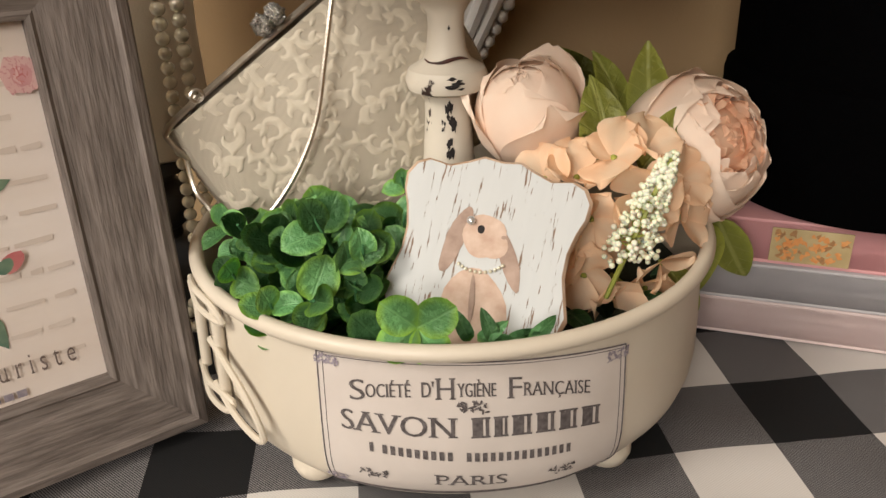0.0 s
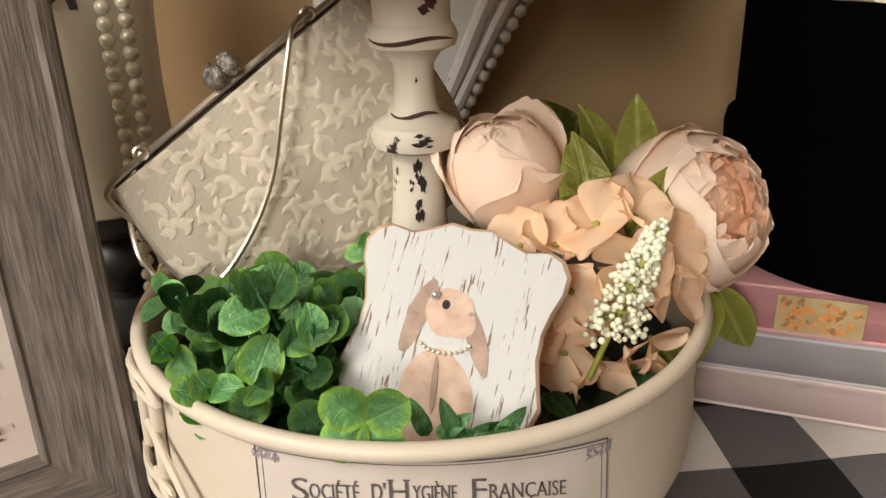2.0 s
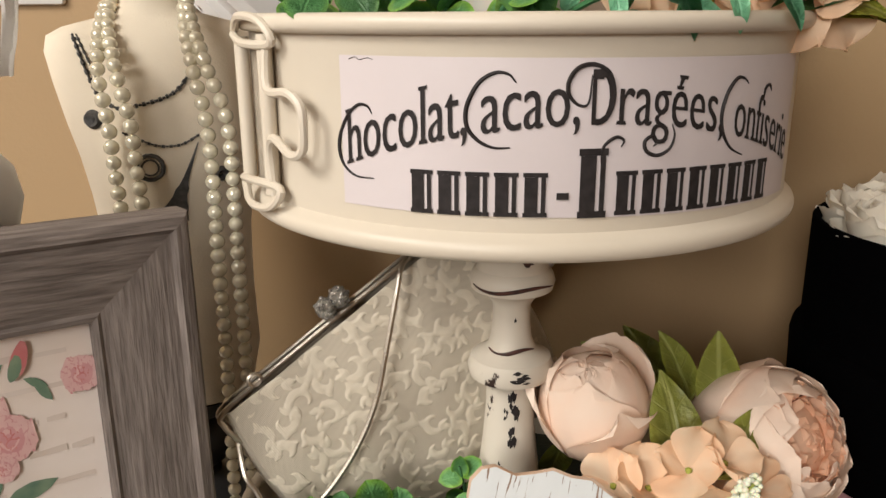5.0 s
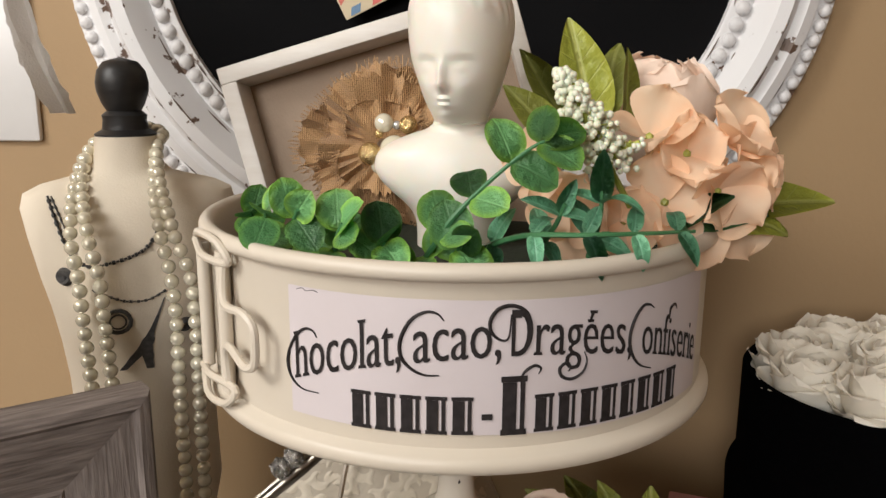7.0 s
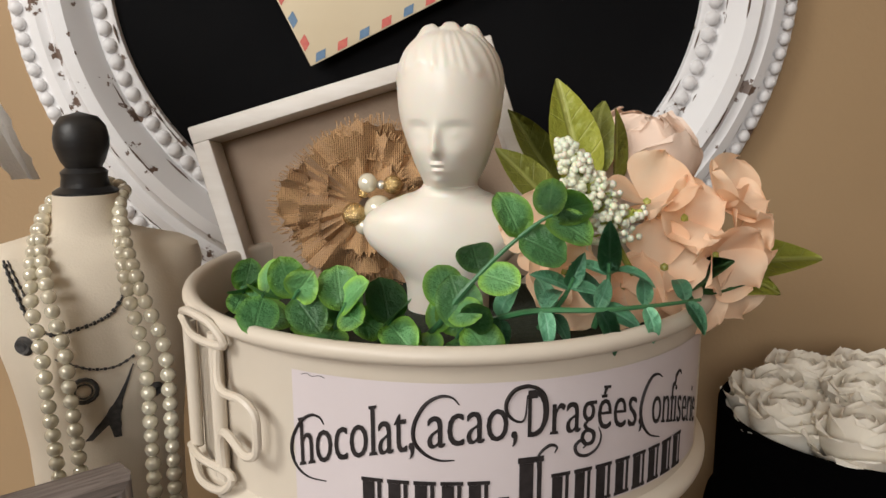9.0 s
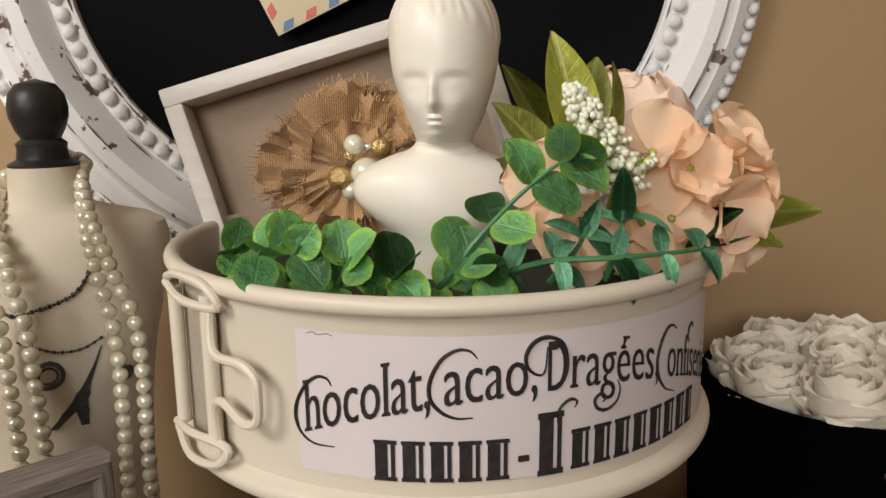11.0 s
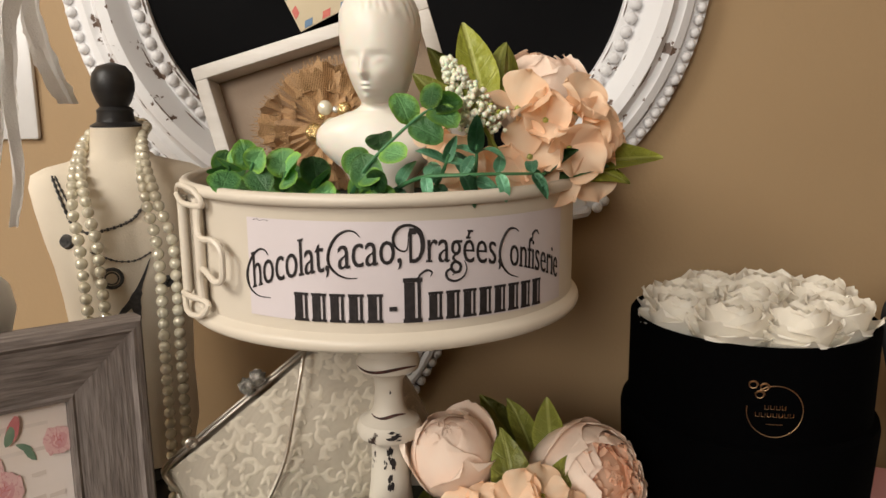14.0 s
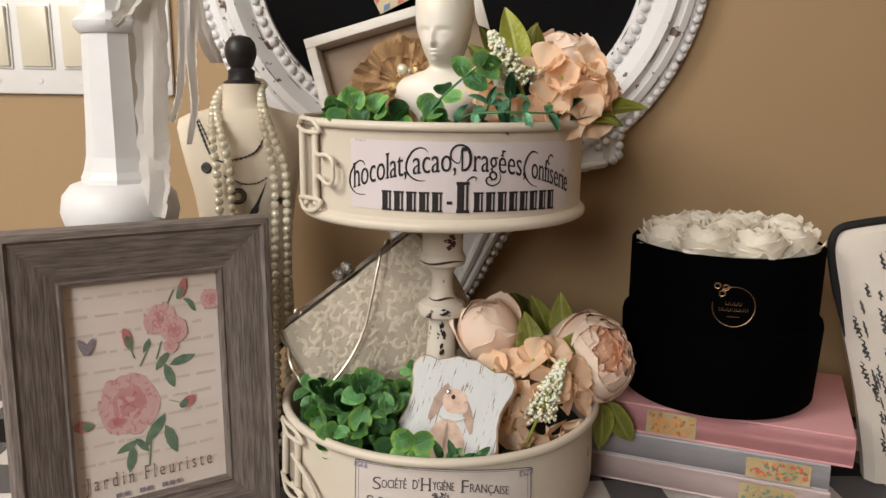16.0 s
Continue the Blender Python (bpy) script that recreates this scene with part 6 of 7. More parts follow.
hydrangea(low, [((0.046, 0.342, 0.960), (-0.5, -0.7, 0.4)), ((0.060, 0.338, 0.962), (0, -0.6, 0.8)), ((0.076, 0.338, 0.971), (0, -0.5, 0.85)), ((0.092, 0.343, 0.972), (0.3, -0.5, 0.8)), ((0.108, 0.345, 0.957), (0.6, -0.7, 0.3)), ((0.110, 0.343, 0.940), (0.7, -0.7, 0)),
                ((0.101, 0.335, 0.920), (0.5, -0.8, -0.3)), ((0.088, 0.333, 0.955), (0.2, -1, 0.2)), ((0.066, 0.330, 0.945), (-0.3, -1, 0.1)), ((0.064, 0.329, 0.917), (-0.2, -1, -0.2)), ((0.078, 0.330, 0.905), (0.1, -1, -0.3)), ((0.056, 0.335, 0.930), (-0.6, -0.8, 0)), ((0.095, 0.338, 0.905), (0.3, -0.9, -0.3)), ((0.084, 0.345, 0.935), (0, -1, 0))], rb, 0.80, "peach hydrangea floret")
berries(low, (0.0985, 0.324, 0.977), (0.081, 0.318, 0.934), 0.0105, 420, rb, "spike of tiny white berries")
for p, d, f, s, mt in (((0.079, 0.352, 0.952), (-0.12, 0.05, 1), (0.15, -1, 0.2), 0.054, M_LEAF), ((0.092, 0.354, 0.958), (0.55, 0, 0.8), (0.1, -1, 0.3), 0.038, M_LEAF), ((0.105, 0.398, 0.965), (-0.12, -0.1, 1), (-0.25, -1, 0.3), 0.046, M_LEAF), ((0.085, 0.405, 0.97), (-0.55, 0, 0.9), (0.3, -1, 0.3), 0.045, M_LEAF),
                       ((0.075, 0.408, 0.97), (-0.9, 0.1, 0.75), (0.3, -1, 0.5), 0.045, M_LEAF), ((0.092, 0.404, 0.97), (-0.3, 0.1, 0.95), (0.6, -1, 0.2), 0.038, M_LEAF), ((0.146, 0.398, 0.915), (0.42, -0.05, -0.9), (-0.4, -1, 0.1), 0.048, M_LEAF), ((0.138, 0.392, 0.915), (0.15, -0.1, -1), (0.5, -1, 0.1), 0.046, M_LEAF),
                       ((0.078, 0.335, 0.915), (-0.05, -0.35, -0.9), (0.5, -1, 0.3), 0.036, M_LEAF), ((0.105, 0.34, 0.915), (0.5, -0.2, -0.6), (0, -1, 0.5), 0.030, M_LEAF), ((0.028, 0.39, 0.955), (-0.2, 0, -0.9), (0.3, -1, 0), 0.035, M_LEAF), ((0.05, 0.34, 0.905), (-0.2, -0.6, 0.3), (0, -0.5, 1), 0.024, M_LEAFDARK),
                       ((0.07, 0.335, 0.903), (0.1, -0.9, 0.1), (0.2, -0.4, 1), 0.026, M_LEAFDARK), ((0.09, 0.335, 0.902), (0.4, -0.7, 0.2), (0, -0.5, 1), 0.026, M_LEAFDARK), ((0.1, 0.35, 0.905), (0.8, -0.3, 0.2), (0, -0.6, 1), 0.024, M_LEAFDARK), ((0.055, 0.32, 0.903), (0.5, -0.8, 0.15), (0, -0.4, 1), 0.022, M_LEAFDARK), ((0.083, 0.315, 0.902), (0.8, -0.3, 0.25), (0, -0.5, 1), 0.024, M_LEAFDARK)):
    leaf(low, Vector(p), d, f, s, "tip", mt, rb)

high = thing("flower_bouquet", (0.08, 0.36, 1.14), "bouquet of peach hydrangea and white berries in the upper tin", "bouquet", "bouquets in the tins")
for c in ((0.06, 0.33, 1.18), (0.09, 0.35, 1.17), (0.1, 0.41, 1.19)):
    part("stem", tube(smooth_path([(0.07, 0.365, 1.13), ((0.07 + c[0]) / 2, 0.36, 1.15), c], 5), 0.0018, 7), M_LEAF, high)
peony(high, Vector((0.094, 0.418, 1.196)), (0.1, -0.2, 0.95), 0.026, rb, False, "peony", "pale blush peony behind the hydrangea")
hydrangea(high, [((0.036, 0.335, 1.182), (-0.6, -0.7, 0.4)), ((0.043, 0.330, 1.166), (-0.3, -1, 0)), ((0.074, 0.332, 1.192), (0, -0.6, 0.8)), ((0.088, 0.330, 1.186), (0.1, -0.9, 0.5)), ((0.104, 0.335, 1.190), (0.5, -0.6, 0.6)), ((0.114, 0.340, 1.179), (0.8, -0.5, 0.2)), ((0.100, 0.328, 1.172), (0.3, -1, 0)), ((0.080, 0.326, 1.168), (0, -1, 0.1)),
                 ((0.066, 0.330, 1.160), (-0.2, -1, -0.1)), ((0.112, 0.342, 1.163), (0.7, -0.7, -0.2)), ((0.090, 0.345, 1.180), (0.2, -0.7, 0.7)), ((0.052, 0.338, 1.158), (-0.4, -1, 0.1)), ((0.088, 0.335, 1.156), (0.2, -1, -0.2)), ((0.122, 0.356, 1.170), (1, -0.3, 0.1))], rb, 0.84, "peach hydrangea floret")
berries(high, (0.0375, 0.316, 1.2165), (0.056, 0.316, 1.184), 0.0095, 420, rb, "spike of tiny white berries")
berries(high, (0.067, 0.314, 1.1915), (0.058, 0.318, 1.186), 0.004, 26, rb, "side tuft of tiny white berries")
for p, d, f, s, mt in (((0.060, 0.375, 1.190), (-0.25, 0, 1), (0.2, -1, 0.2), 0.050, M_LEAFLIME), ((0.066, 0.38, 1.195), (-0.05, 0.1, 1), (-0.6, -1, 0), 0.038, M_LEAF), ((0.05, 0.38, 1.19), (-0.5, 0, 0.85), (0.8, -1, 0.2), 0.042, M_LEAF), ((0.045, 0.36, 1.185), (-0.75, 0, 0.8), (0.3, -1, 0.6), 0.036, M_LEAF), ((0.040, 0.36, 1.182), (-0.95, 0, 0.2), (0.2, -1, 0.6), 0.028, M_LEAF),
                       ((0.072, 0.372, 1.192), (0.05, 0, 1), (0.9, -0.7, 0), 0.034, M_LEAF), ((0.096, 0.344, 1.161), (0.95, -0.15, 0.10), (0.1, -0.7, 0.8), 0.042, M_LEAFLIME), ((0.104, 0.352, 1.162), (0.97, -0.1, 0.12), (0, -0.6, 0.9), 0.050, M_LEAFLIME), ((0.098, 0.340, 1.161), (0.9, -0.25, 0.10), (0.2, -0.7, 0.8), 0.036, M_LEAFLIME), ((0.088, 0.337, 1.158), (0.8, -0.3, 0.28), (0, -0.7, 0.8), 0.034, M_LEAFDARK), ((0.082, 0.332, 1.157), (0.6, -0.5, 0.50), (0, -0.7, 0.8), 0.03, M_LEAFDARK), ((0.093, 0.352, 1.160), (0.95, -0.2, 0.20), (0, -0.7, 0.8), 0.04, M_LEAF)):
    leaf(high, Vector(p), d, f, s, "tip", mt, rb)

spray("eucalyptus_garland", "green round-leaved eucalyptus lying inside the upper tin rim",
      [([(-0.070, 0.335, 1.146), (-0.069, 0.315, 1.160), (-0.066, 0.302, 1.167)], 2, 0.95), ([(-0.060, 0.325, 1.145), (-0.058, 0.308, 1.160), (-0.054, 0.300, 1.168)], 2, 1.0), ([(-0.045, 0.32, 1.145), (-0.041, 0.302, 1.157), (-0.038, 0.297, 1.164)], 2, 1.0), ([(-0.028, 0.315, 1.145), (-0.025, 0.300, 1.154), (-0.023, 0.296, 1.158)], 2, 0.95),
       ([(-0.012, 0.315, 1.145), (-0.006, 0.300, 1.156), (0.001, 0.296, 1.167), (0.014, 0.298, 1.180), (0.026, 0.298, 1.190), (0.0335, 0.298, 1.194)], 5, 1.0), ([(0.0, 0.31, 1.145), (0.001, 0.298, 1.153), (0.004, 0.292, 1.158)], 2, 1.05), ([(-0.078, 0.35, 1.145), (-0.079, 0.335, 1.156), (-0.078, 0.325, 1.163)], 2, 0.8)], 12, "round", [M_EUCA, M_EUCALT, M_EUCALT], 0.0162, (-0.02, 0.32, 1.145))
spray("willow_garland", "blue-green narrow-leaved garland lying over the tin rim",
      [([(0.010, 0.312, 1.152), (0.025, 0.294, 1.161), (0.045, 0.287, 1.163), (0.065, 0.291, 1.163), (0.085, 0.301, 1.162)], 5, 0.9), ([(0.03, 0.31, 1.150), (0.036, 0.300, 1.163), (0.039, 0.296, 1.172)], 2, 1.0), ([(0.05, 0.31, 1.150), (0.052, 0.302, 1.166), (0.052, 0.300, 1.176)], 2, 1.05)], 14, "oval", [M_EUCABLUE], 0.0165, (0.05, 0.31, 1.148))

# ---- bust ----


def bust():
    sec = [(1.130, 0.0180, 0.014, 0.376), (1.145, 0.0180, 0.0145, 0.376), (1.1525, 0.0190, 0.0155, 0.376), (1.158, 0.0228, 0.0172, 0.376), (1.1645, 0.0300, 0.0190, 0.376), (1.170, 0.0350, 0.0195, 0.376), (1.1755, 0.0368, 0.0190, 0.376), (1.1810, 0.0350, 0.0180, 0.376), (1.1855, 0.0290, 0.0165, 0.376), (1.1890, 0.0205, 0.0145, 0.3757),
           (1.1912, 0.0150, 0.0130, 0.3752), (1.1932, 0.0122, 0.0128, 0.3745), (1.1953, 0.0116, 0.0145, 0.3732),
           (1.1980, 0.0125, 0.0170, 0.3715), (1.2025, 0.0146, 0.0198, 0.3700), (1.2110, 0.0175, 0.0218, 0.3695), (1.2190, 0.0198, 0.0232, 0.3700), (1.2280, 0.0213, 0.0242, 0.3705), (1.2365, 0.0215, 0.0244, 0.371), (1.2440, 0.0203, 0.0232, 0.3715), (1.2505, 0.0172, 0.0200, 0.372), (1.2550, 0.0125, 0.0150, 0.3725), (1.2572, 0.0070, 0.0085, 0.373), (1.2580, 0.0001, 0.0001, 0.373)]
    sharp = [(q[0], q[3]) for q in sec]
    fine = [(p.x, max(1e-4, p.y), max(1e-4, p.z), float(np.interp(p.x, [s[0] for s in sharp], [s[1] for s in sharp]))) for p in smooth_path([(z, hw, hd) for z, hw, hd, cy in sec], 6)]
    bm = bmesh.new()
    n = 168
    rings = []
    yaw = radians(-19)
    for z, hw, hd, cy in fine:
        row = []
        for i in range(n):
            t = 2 * math.pi * i / n
            x, y = hw * math.cos(t), hd * math.sin(t)
            if z > 1.1945:
                low = max(0.0, min(1.0, (1.220 - z) / 0.020))
                x *= 1 - 0.30 * low * max(0, -math.sin(t)) ** 1.5
            if y < 0 and z > 1.1945:
                g = lambda x0, z0, sx, sz: math.exp(-((x - x0) / sx) ** 2 - ((z - z0) / sz) ** 2)
                y -= 0.0038 * g(0, 1.2102, 0.0023, 0.0024) + 0.0026 * g(0, 1.2150, 0.0018, 0.0046) + 0.0016 * g(0, 1.2047, 0.0036, 0.0010) + 0.0016 * g(0, 1.2022, 0.0030, 0.0010) + 0.0018 * g(0, 1.1982, 0.0042, 0.0020)
                y += 0.0006 * g(0, 1.2035, 0.0046, 0.0009)
                for q in (0.0078, -0.0078):
                    y += 0.0032 * g(q, 1.2184, 0.0048, 0.0036) - 0.0021 * g(q, 1.2176, 0.0034, 0.0022)
                    y -= 0.0008 * g(q, 1.2222, 0.0052, 0.0016) + 0.0012 * g(q * 1.15, 1.2090, 0.0042, 0.0040)
            if z > 1.1945:
                hair = 1.2420 - 0.020 * max(0, math.sin(t)) - 0.008 * abs(math.cos(t)) ** 3 + 0.0012 * math.sin(9 * t)
                if z > hair:
                    k = 1 + (0.022 + 0.010 * math.sin(26 * t + 320 * (z - hair) + 2 * math.sin(5 * t))) * min(1, (z - hair) / 0.0025)
                    x, y = x * k, y * k
                x, y = x * math.cos(yaw) - y * math.sin(yaw), x * math.sin(yaw) + y * math.cos(yaw)
            bun = 0.0
            if z > 1.250:
                bun = max(0.0030 * math.exp(-((x - dx) / 0.0040) ** 4 - (y / 0.0065) ** 4) for dx in (-0.0090, 0.0, 0.0090))
            row.append(bm.verts.new((0.0018 + x - 0.0008 * (z < 1.19), cy + y, z + bun)))
        rings.append(row)
    for a, b in zip(rings, rings[1:]):
        for i in range(n):
            bm.faces.new((a[i], a[(i + 1) % n], b[(i + 1) % n], b[i]))
    bm.faces.new(rings[0][::-1])
    ob = new("bust", to_mesh("bust", bm, M_PORCELAIN))
    tagged(ob, "small cream bisque bust standing among leaves in the tin", "bust")


bust()

# ---- shadow box with a burlap rosette ----
SB = Matrix.Translation((-0.1225, 0.4345, 1.2155)) @ pose(0, 0, 0, -9, -16.5, 0)   # local origin at its upper corner, x along the top edge, z up


def shadow_box():
    ob = thing("shadow_box", SB.translation, "white wooden shadow box with a beige back, tilted in the tin", "shadow box")
    w, h, d, t = 0.154, 0.128, 0.024, 0.0085
    def side(x0, x1, z0, z1):
        part("side", box(bmesh.new(), x0, x1, -0.002, d, z0, z1, 0.0008, SB), M_BOXWHITE, ob)
    side(0, w, -t, 0)
    side(0, w, -h, -h + t)
    side(0, t, -h + t, -t)
    side(w - t, w, -h + t, -t)
    part("back_panel", box(bmesh.new(), t * 0.5, w - t * 0.5, d - 0.004, d - 0.001, -h + t * 0.5, -t * 0.5, 0, SB), M_LINEN, ob, "plain beige backing")


shadow_box()


def rosette():
    c = Vector((-0.0355, 0.4235, 1.1785))
    ob = thing("burlap_rosette", c, "frayed burlap rosette with a pearl and gold centre", "fabric flower")
    rnd = random.Random(6)
    A = basis(c, X, (0, -1, 0.08))
    for ring, (r0, r1, lift, folds) in enumerate(((0.006, 0.0385, 0.000, 7), (0.005, 0.033, 0.005, 5), (0.004, 0.022, 0.009, 4))):
        bm = bmesh.new()
        n, k = 110, 7
        ph = [rnd.uniform(0, 6) for _ in range(3)]
        g = []
        for j in range(k + 1):
            u = j / k
            row = []
            for i in range(n):
                t = 2 * math.pi * i / n
                r = r0 + (r1 * (1 + 0.08 * math.sin(3 * t + ph[0]) + 0.05 * math.sin(5 * t + ph[1])) - r0) * u
                if j == k:
                    r += rnd.uniform(-0.0012, 0.0026)
                z = lift + 0.0040 * max(0, u - 0.35) * math.sin(19 * t + 5 * math.sin(2 * t) + 2 * math.sin(5 * t)) + 0.0052 * u * math.sin(folds * t + ph[2] + 1.2 * math.sin(2 * t)) + 0.004 * u * u + 0.014 * u * noise.noise(Vector((2.3 * math.cos(t), 2.3 * math.sin(t), ring * 3.7 + u)))
                row.append(bm.verts.new((r * math.cos(t), r * math.sin(t), z)))
            g.append(row)
        for j in range(k):
            for i in range(n):
                bm.faces.new((g[j][i], g[j][(i + 1) % n], g[j + 1][(i + 1) % n], g[j + 1][i]))
        ly = part("ruffle", bm, M_BURLAP, ob, "", A)
        bm = bmesh.new()
        for i in range(340):
            v = g_edge(ring, i, r1, lift, folds, ph)
            d = Vector((math.cos(v[1]), math.sin(v[1]), 0))
            tube([v[0], v[0] + d * rnd.uniform(0.0015, 0.0058) + Vector((rnd.uniform(-1, 1), rnd.uniform(-1, 1), rnd.uniform(-1, 1))) * 0.0014], 0.00026, 3, bm)
        fr = part("frayed_threads", bm, M_BURLAP, ly, "", A)
        tagged(fr, kind="stuff")
    for x, z, r, mt, lb in ((0.006, -0.001, 0.0070, M_PEARL, "large pearl"), (0.001, 0.0115, 0.0046, M_PEARL, "small pearl"), (-0.0055, -0.003, 0.0056, M_RHINE, "gold beaded ball"), (0.0125, 0.0105, 0.0045, M_RHINE, "gold beaded ball"), (-0.001, -0.0085, 0.0042, M_PEARL, "small pearl"), (0.007, 0.0105, 0.0022, M_CRYSTAL, "crystal bead"), (-0.004, -0.0055, 0.002, M_CRYSTAL, "crystal bead"), (0.0075, -0.0105, 0.0030, M_GOLDBEAD, "gold bead"), (-0.0015, 0.0065, 0.0022, M_GOLDBEAD, "gold bead")):
        part("brooch_bead", ball(bmesh.new(), A @ Vector((x, z, 0.0195 + r * 0.4)), r, 3), M_GOLDBEAD if mt is M_RHINE else mt, ob, lb)


def g_edge(ring, i, r1, lift, folds, ph):
    t = 2 * math.pi * i / 340
    r = r1 * (1 + 0.08 * math.sin(3 * t + ph[0]) + 0.05 * math.sin(5 * t + ph[1]))
    return Vector((r * math.cos(t), r * math.sin(t), lift + 0.0052 * math.sin(folds * t + ph[2] + 1.2 * math.sin(2 * t)) + 0.004)), t


M_GOLDBEAD = mat("antique_gold", (0.86, 0.66, 0.34), (0.45, 0.29, 0.10), 0.25, 900, metal=0.85, bump=0.5)
rosette()

# ---- pedestal with torn cotton strips ----


def pedestal():
    x, y = -0.2445, 0.336
    up = lambda prof: [(0.78 * r, 0.0773 + 0.78 * h) for r, h in prof]
    ob = thing("white_pedestal", (x, y, TZ), "white octagonal candle pedestal with a round bulb base", "pedestal")
    part("bulb", lathe([(0, 0.0005), (0.042, 0.0005), (0.044, 0.006), (0.038, 0.014), (0.018, 0.030), (0.014, 0.07), (0.015, 0.12)] + up([(0.026, 0.165), (0.04, 0.190), (0.051, 0.205), (0.0555, 0.222), (0.053, 0.238), (0.045, 0.248), (0.037, 0.251), (0, 0.251)]), 48, (x, y, TZ)), M_PEDESTAL, ob, "glossy white rounded base")
    shaft = lathe(up([(0, 0.250), (0.0345, 0.250), (0.0345, 0.255), (0.0315, 0.262), (0.0285, 0.276), (0.0270, 0.300), (0.0248, 0.380), (0.0248, 0.392), (0, 0.392)]), 8, (0, 0, 0))
    part("shaft", shaft, M_PEDESTAL, ob, "", Matrix.Translation((x, y, TZ)) @ pose(0, 0, 0, 0, 0, 22.5), False)
    part("cap", lathe(up([(0, 0.391), (0.0265, 0.391), (0.0310, 0.396), (0.0315, 0.402), (0.0270, 0.407), (0.024, 0.412), (0.022, 0.500), (0.034, 0.515), (0.036, 0.53), (0, 0.53)]), 8, (0, 0, 0)), M_PEDESTAL, ob, "", Matrix.Translation((x, y, TZ)) @ pose(0, 0, 0, 0, 0, 22.5))

    def strip(pts, w0, w1, seed, material, name, label):
        rnd = random.Random(seed)
        path = smooth_path(pts, 10)
        bm = bmesh.new()
        rows = []
        for i, p in enumerate(path):
            u = i / (len(path) - 1)
            w = (w0 + (w1 - w0) * u) * (1 + 0.07 * math.sin(i * 0.9 + seed))
            tw = 0.5 * math.sin(u * 3 + seed)
            ax = Vector((math.cos(tw), math.sin(tw) * 0.7, 0.06 * math.sin(i)))
            row = []
            for j in range(6):
                v = j / 5 - 0.5
                row.append(bm.verts.new(p + ax * w * v + Vector((rnd.uniform(-1, 1) * 0.0006 if j in (0, 5) else 0, 0.003 * math.sin(v * 7 + u * 5 + seed), 0))))
            rows.append(row)
        for a, b in zip(rows, rows[1:]):
            for j in range(5):
                bm.faces.new((a[j], a[j + 1], b[j + 1], b[j]))
        bmesh.ops.solidify(bm, geom=bm.faces[:], thickness=0.0006)
        th = new(name, to_mesh(name, bm, material))
        tagged(th, label, "ribbon", "torn cotton strips")
    strip([(-0.2290, 0.330, 1.302), (-0.2120, 0.320, 1.294), (-0.2009, 0.312, 1.2587), (-0.2012, 0.312, 1.2361), (-0.2026, 0.312, 1.1977), (-0.2052, 0.312, 1.1581), (-0.2065, 0.312, 1.1255), (-0.2066, 0.312, 1.1048), (-0.2103, 0.312, 1.082)], 0.0195, 0.0250, 1, M_RIBBON, "cotton_strip", "torn white cotton strip hanging to the bulb of the pedestal")
    strip([(-0.2290, 0.330, 1.302), (-0.2050, 0.322, 1.294), (-0.1711, 0.314, 1.259), (-0.1732, 0.314, 1.2365), (-0.1754, 0.314, 1.198), (-0.174, 0.314, 1.1625), (-0.1789, 0.314, 1.1357)], 0.0190, 0.0060, 2, M_RIBBON, "cotton_strip", "narrow torn white cotton strip with a pointed end")
    strip([(-0.2290, 0.330, 1.302), (-0.2050, 0.322, 1.294), (-0.1792, 0.318, 1.2595), (-0.1805, 0.318, 1.2368), (-0.1827, 0.318, 1.1981), (-0.185, 0.318, 1.1742), (-0.1914, 0.318, 1.1515)], 0.0190, 0.0050, 3, M_RIBBON, "cotton_strip", "frayed white cotton strip behind the narrow one")
    strip([(-0.2290, 0.330, 1.302), (-0.2160, 0.375, 1.294), (-0.2062, 0.402, 1.2707), (-0.203, 0.402, 1.2447), (-0.1964, 0.402, 1.2182), (-0.1863, 0.402, 1.195)], 0.0200, 0.0120, 4, M_RIBBON, "cotton_strip", "short torn white cotton strip with a slanted end")
    strip([(-0.2004, 0.3, 1.2571), (-0.2091, 0.3, 1.235), (-0.2168, 0.3, 1.2237), (-0.2217, 0.3, 1.2165)], 0.0260, 0.0030, 5, M_RIBBON, "cotton_strip", "frayed pointed cloth tip over the pedestal cap")


pedestal()

# ---- upholstered miniature chair ----


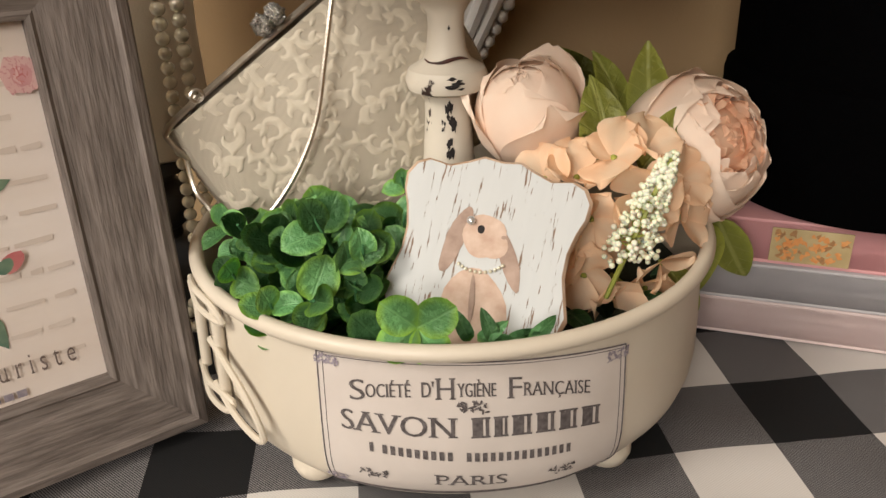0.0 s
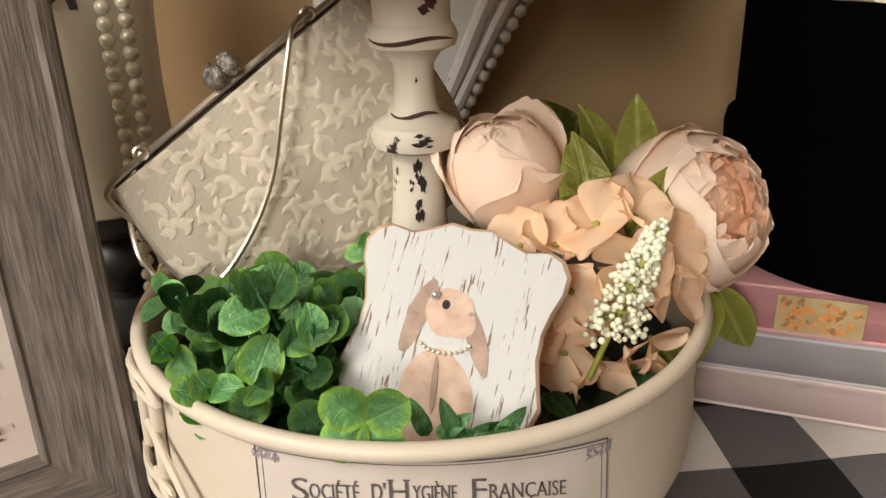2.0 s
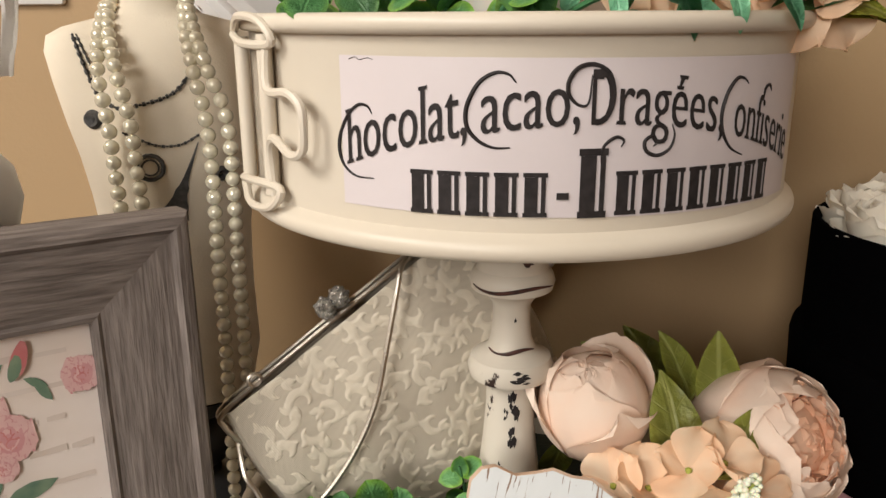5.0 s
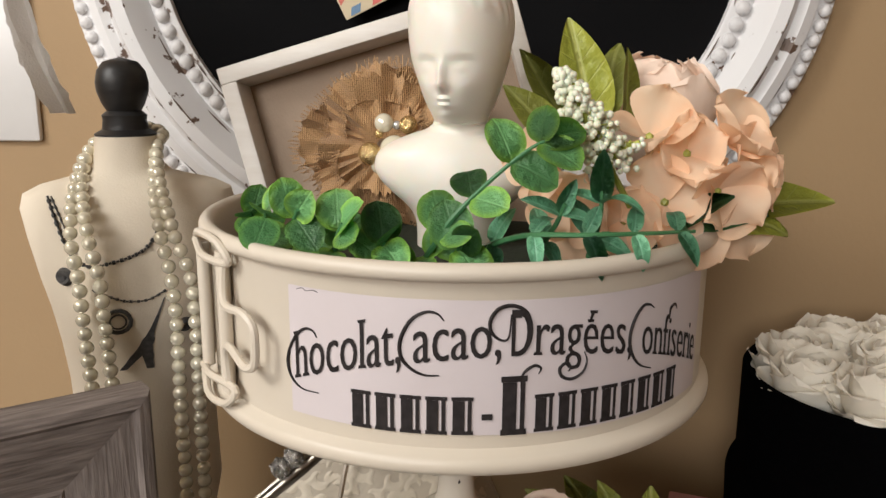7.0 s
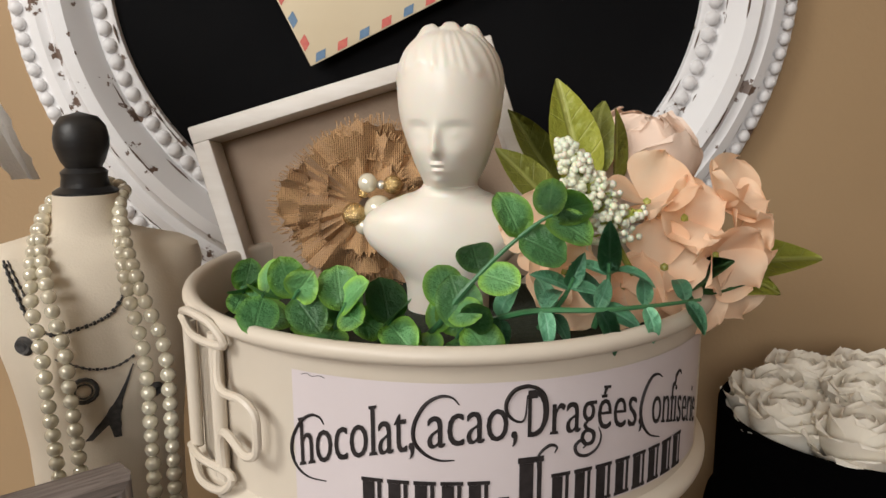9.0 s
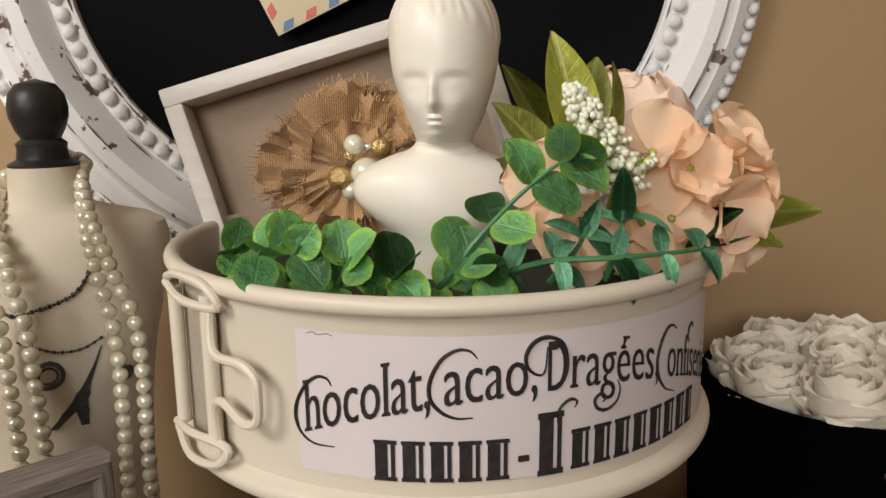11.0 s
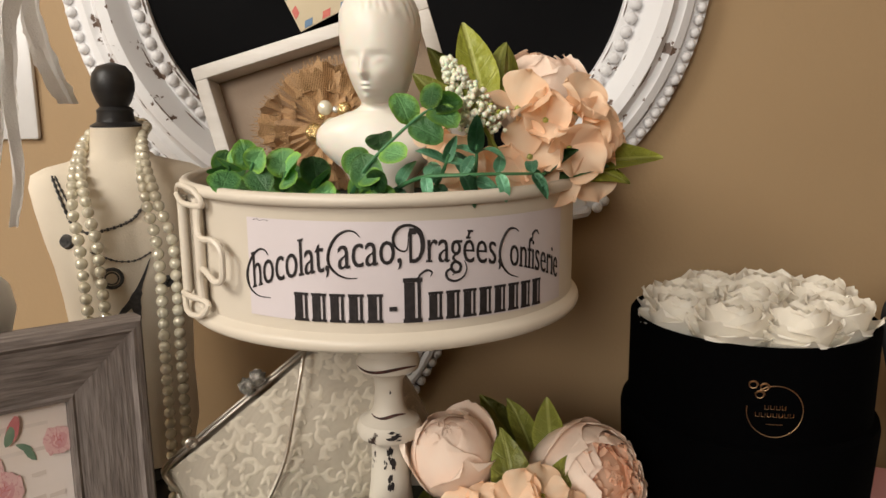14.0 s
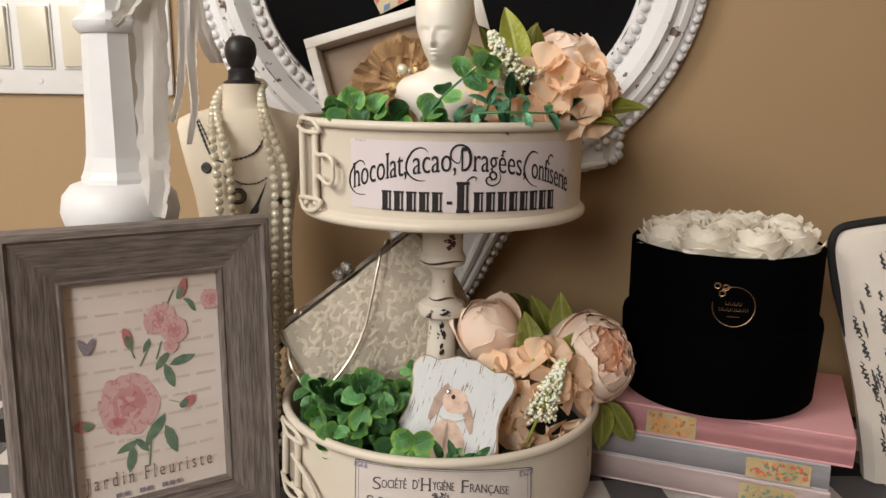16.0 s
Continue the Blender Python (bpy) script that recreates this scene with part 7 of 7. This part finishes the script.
def chair():
    ob = thing("miniature_chair", (0.44, 0.46, TZ), "small chair back covered in script-print linen with black piping", "chair")
    left = [(0.385, TZ + 0.001), (0.3805, 0.86), (0.3675, 0.916), (0.352, 0.968), (0.340, 1.010), (0.3325, 1.040), (0.3320, 1.055), (0.3370, 1.064), (0.350, 1.068), (0.380, 1.073), (0.42, 1.076), (0.45, 1.077)]
    mid = 0.45
    pts = left + [(2 * mid - x, z) for x, z in left[-2::-1]]
    bm = bmesh.new()
    fr = [bm.verts.new((x, 0.437, z)) for x, z in pts]
    inn = [bm.verts.new((mid + (x - mid) * 0.9, 0.429, 0.94 + (z - 0.94) * 0.95 if z > 0.94 else z)) for x, z in pts]
    bk = [bm.verts.new((mid + (x - mid) * 0.97, 0.449, 0.94 + (z - 0.94) * 0.97 if z > 0.94 else z)) for x, z in pts]
    bm.faces.new(inn)
    bm.faces.new(bk[::-1])
    n = len(pts)
    for a, b in ((inn, fr), (fr, bk)):
        for i in range(n):
            bm.faces.new((a[i], a[(i + 1) % n], b[(i + 1) % n], b[i]))
    back = part("backrest", bm, M_SCRIPT, ob, "cream linen printed with grey handwriting")
    rnd = random.Random(12)
    for k in range(90):
        x, z = rnd.uniform(0.342, 0.440), rnd.uniform(0.86, 1.060)
        if x < 0.350 + max(0, 0.985 - z) * 0.33:
            continue
        ln, pts2, wild = rnd.uniform(0.008, 0.022), [], rnd.choice((0.0003, 0.0012, 0.0020))
        for q in range(18):
            u = q / 17
            pts2.append((x + 0.42 * ln * u + wild * math.sin(u * ln * 1300 + k), 0.4286, z - ln * u + wild * 0.6 * math.cos(u * ln * 1700 + k)))
        part("handwriting", tube(pts2, rnd.uniform(0.0005, 0.0010), 5, taper=lambda u: 0.5 + 0.8 * math.sin(math.pi * u)), M_PRINTDARK, back)
    part("piping", tube(smooth_path([(x, 0.4355, z) for x, z in pts if z > 0.965], 3), 0.0036, 8, taper=lambda u: min(1.0, 0.15 + 14 * min(u, 1 - u))), M_PIPING, ob, "black cord piping")


chair()
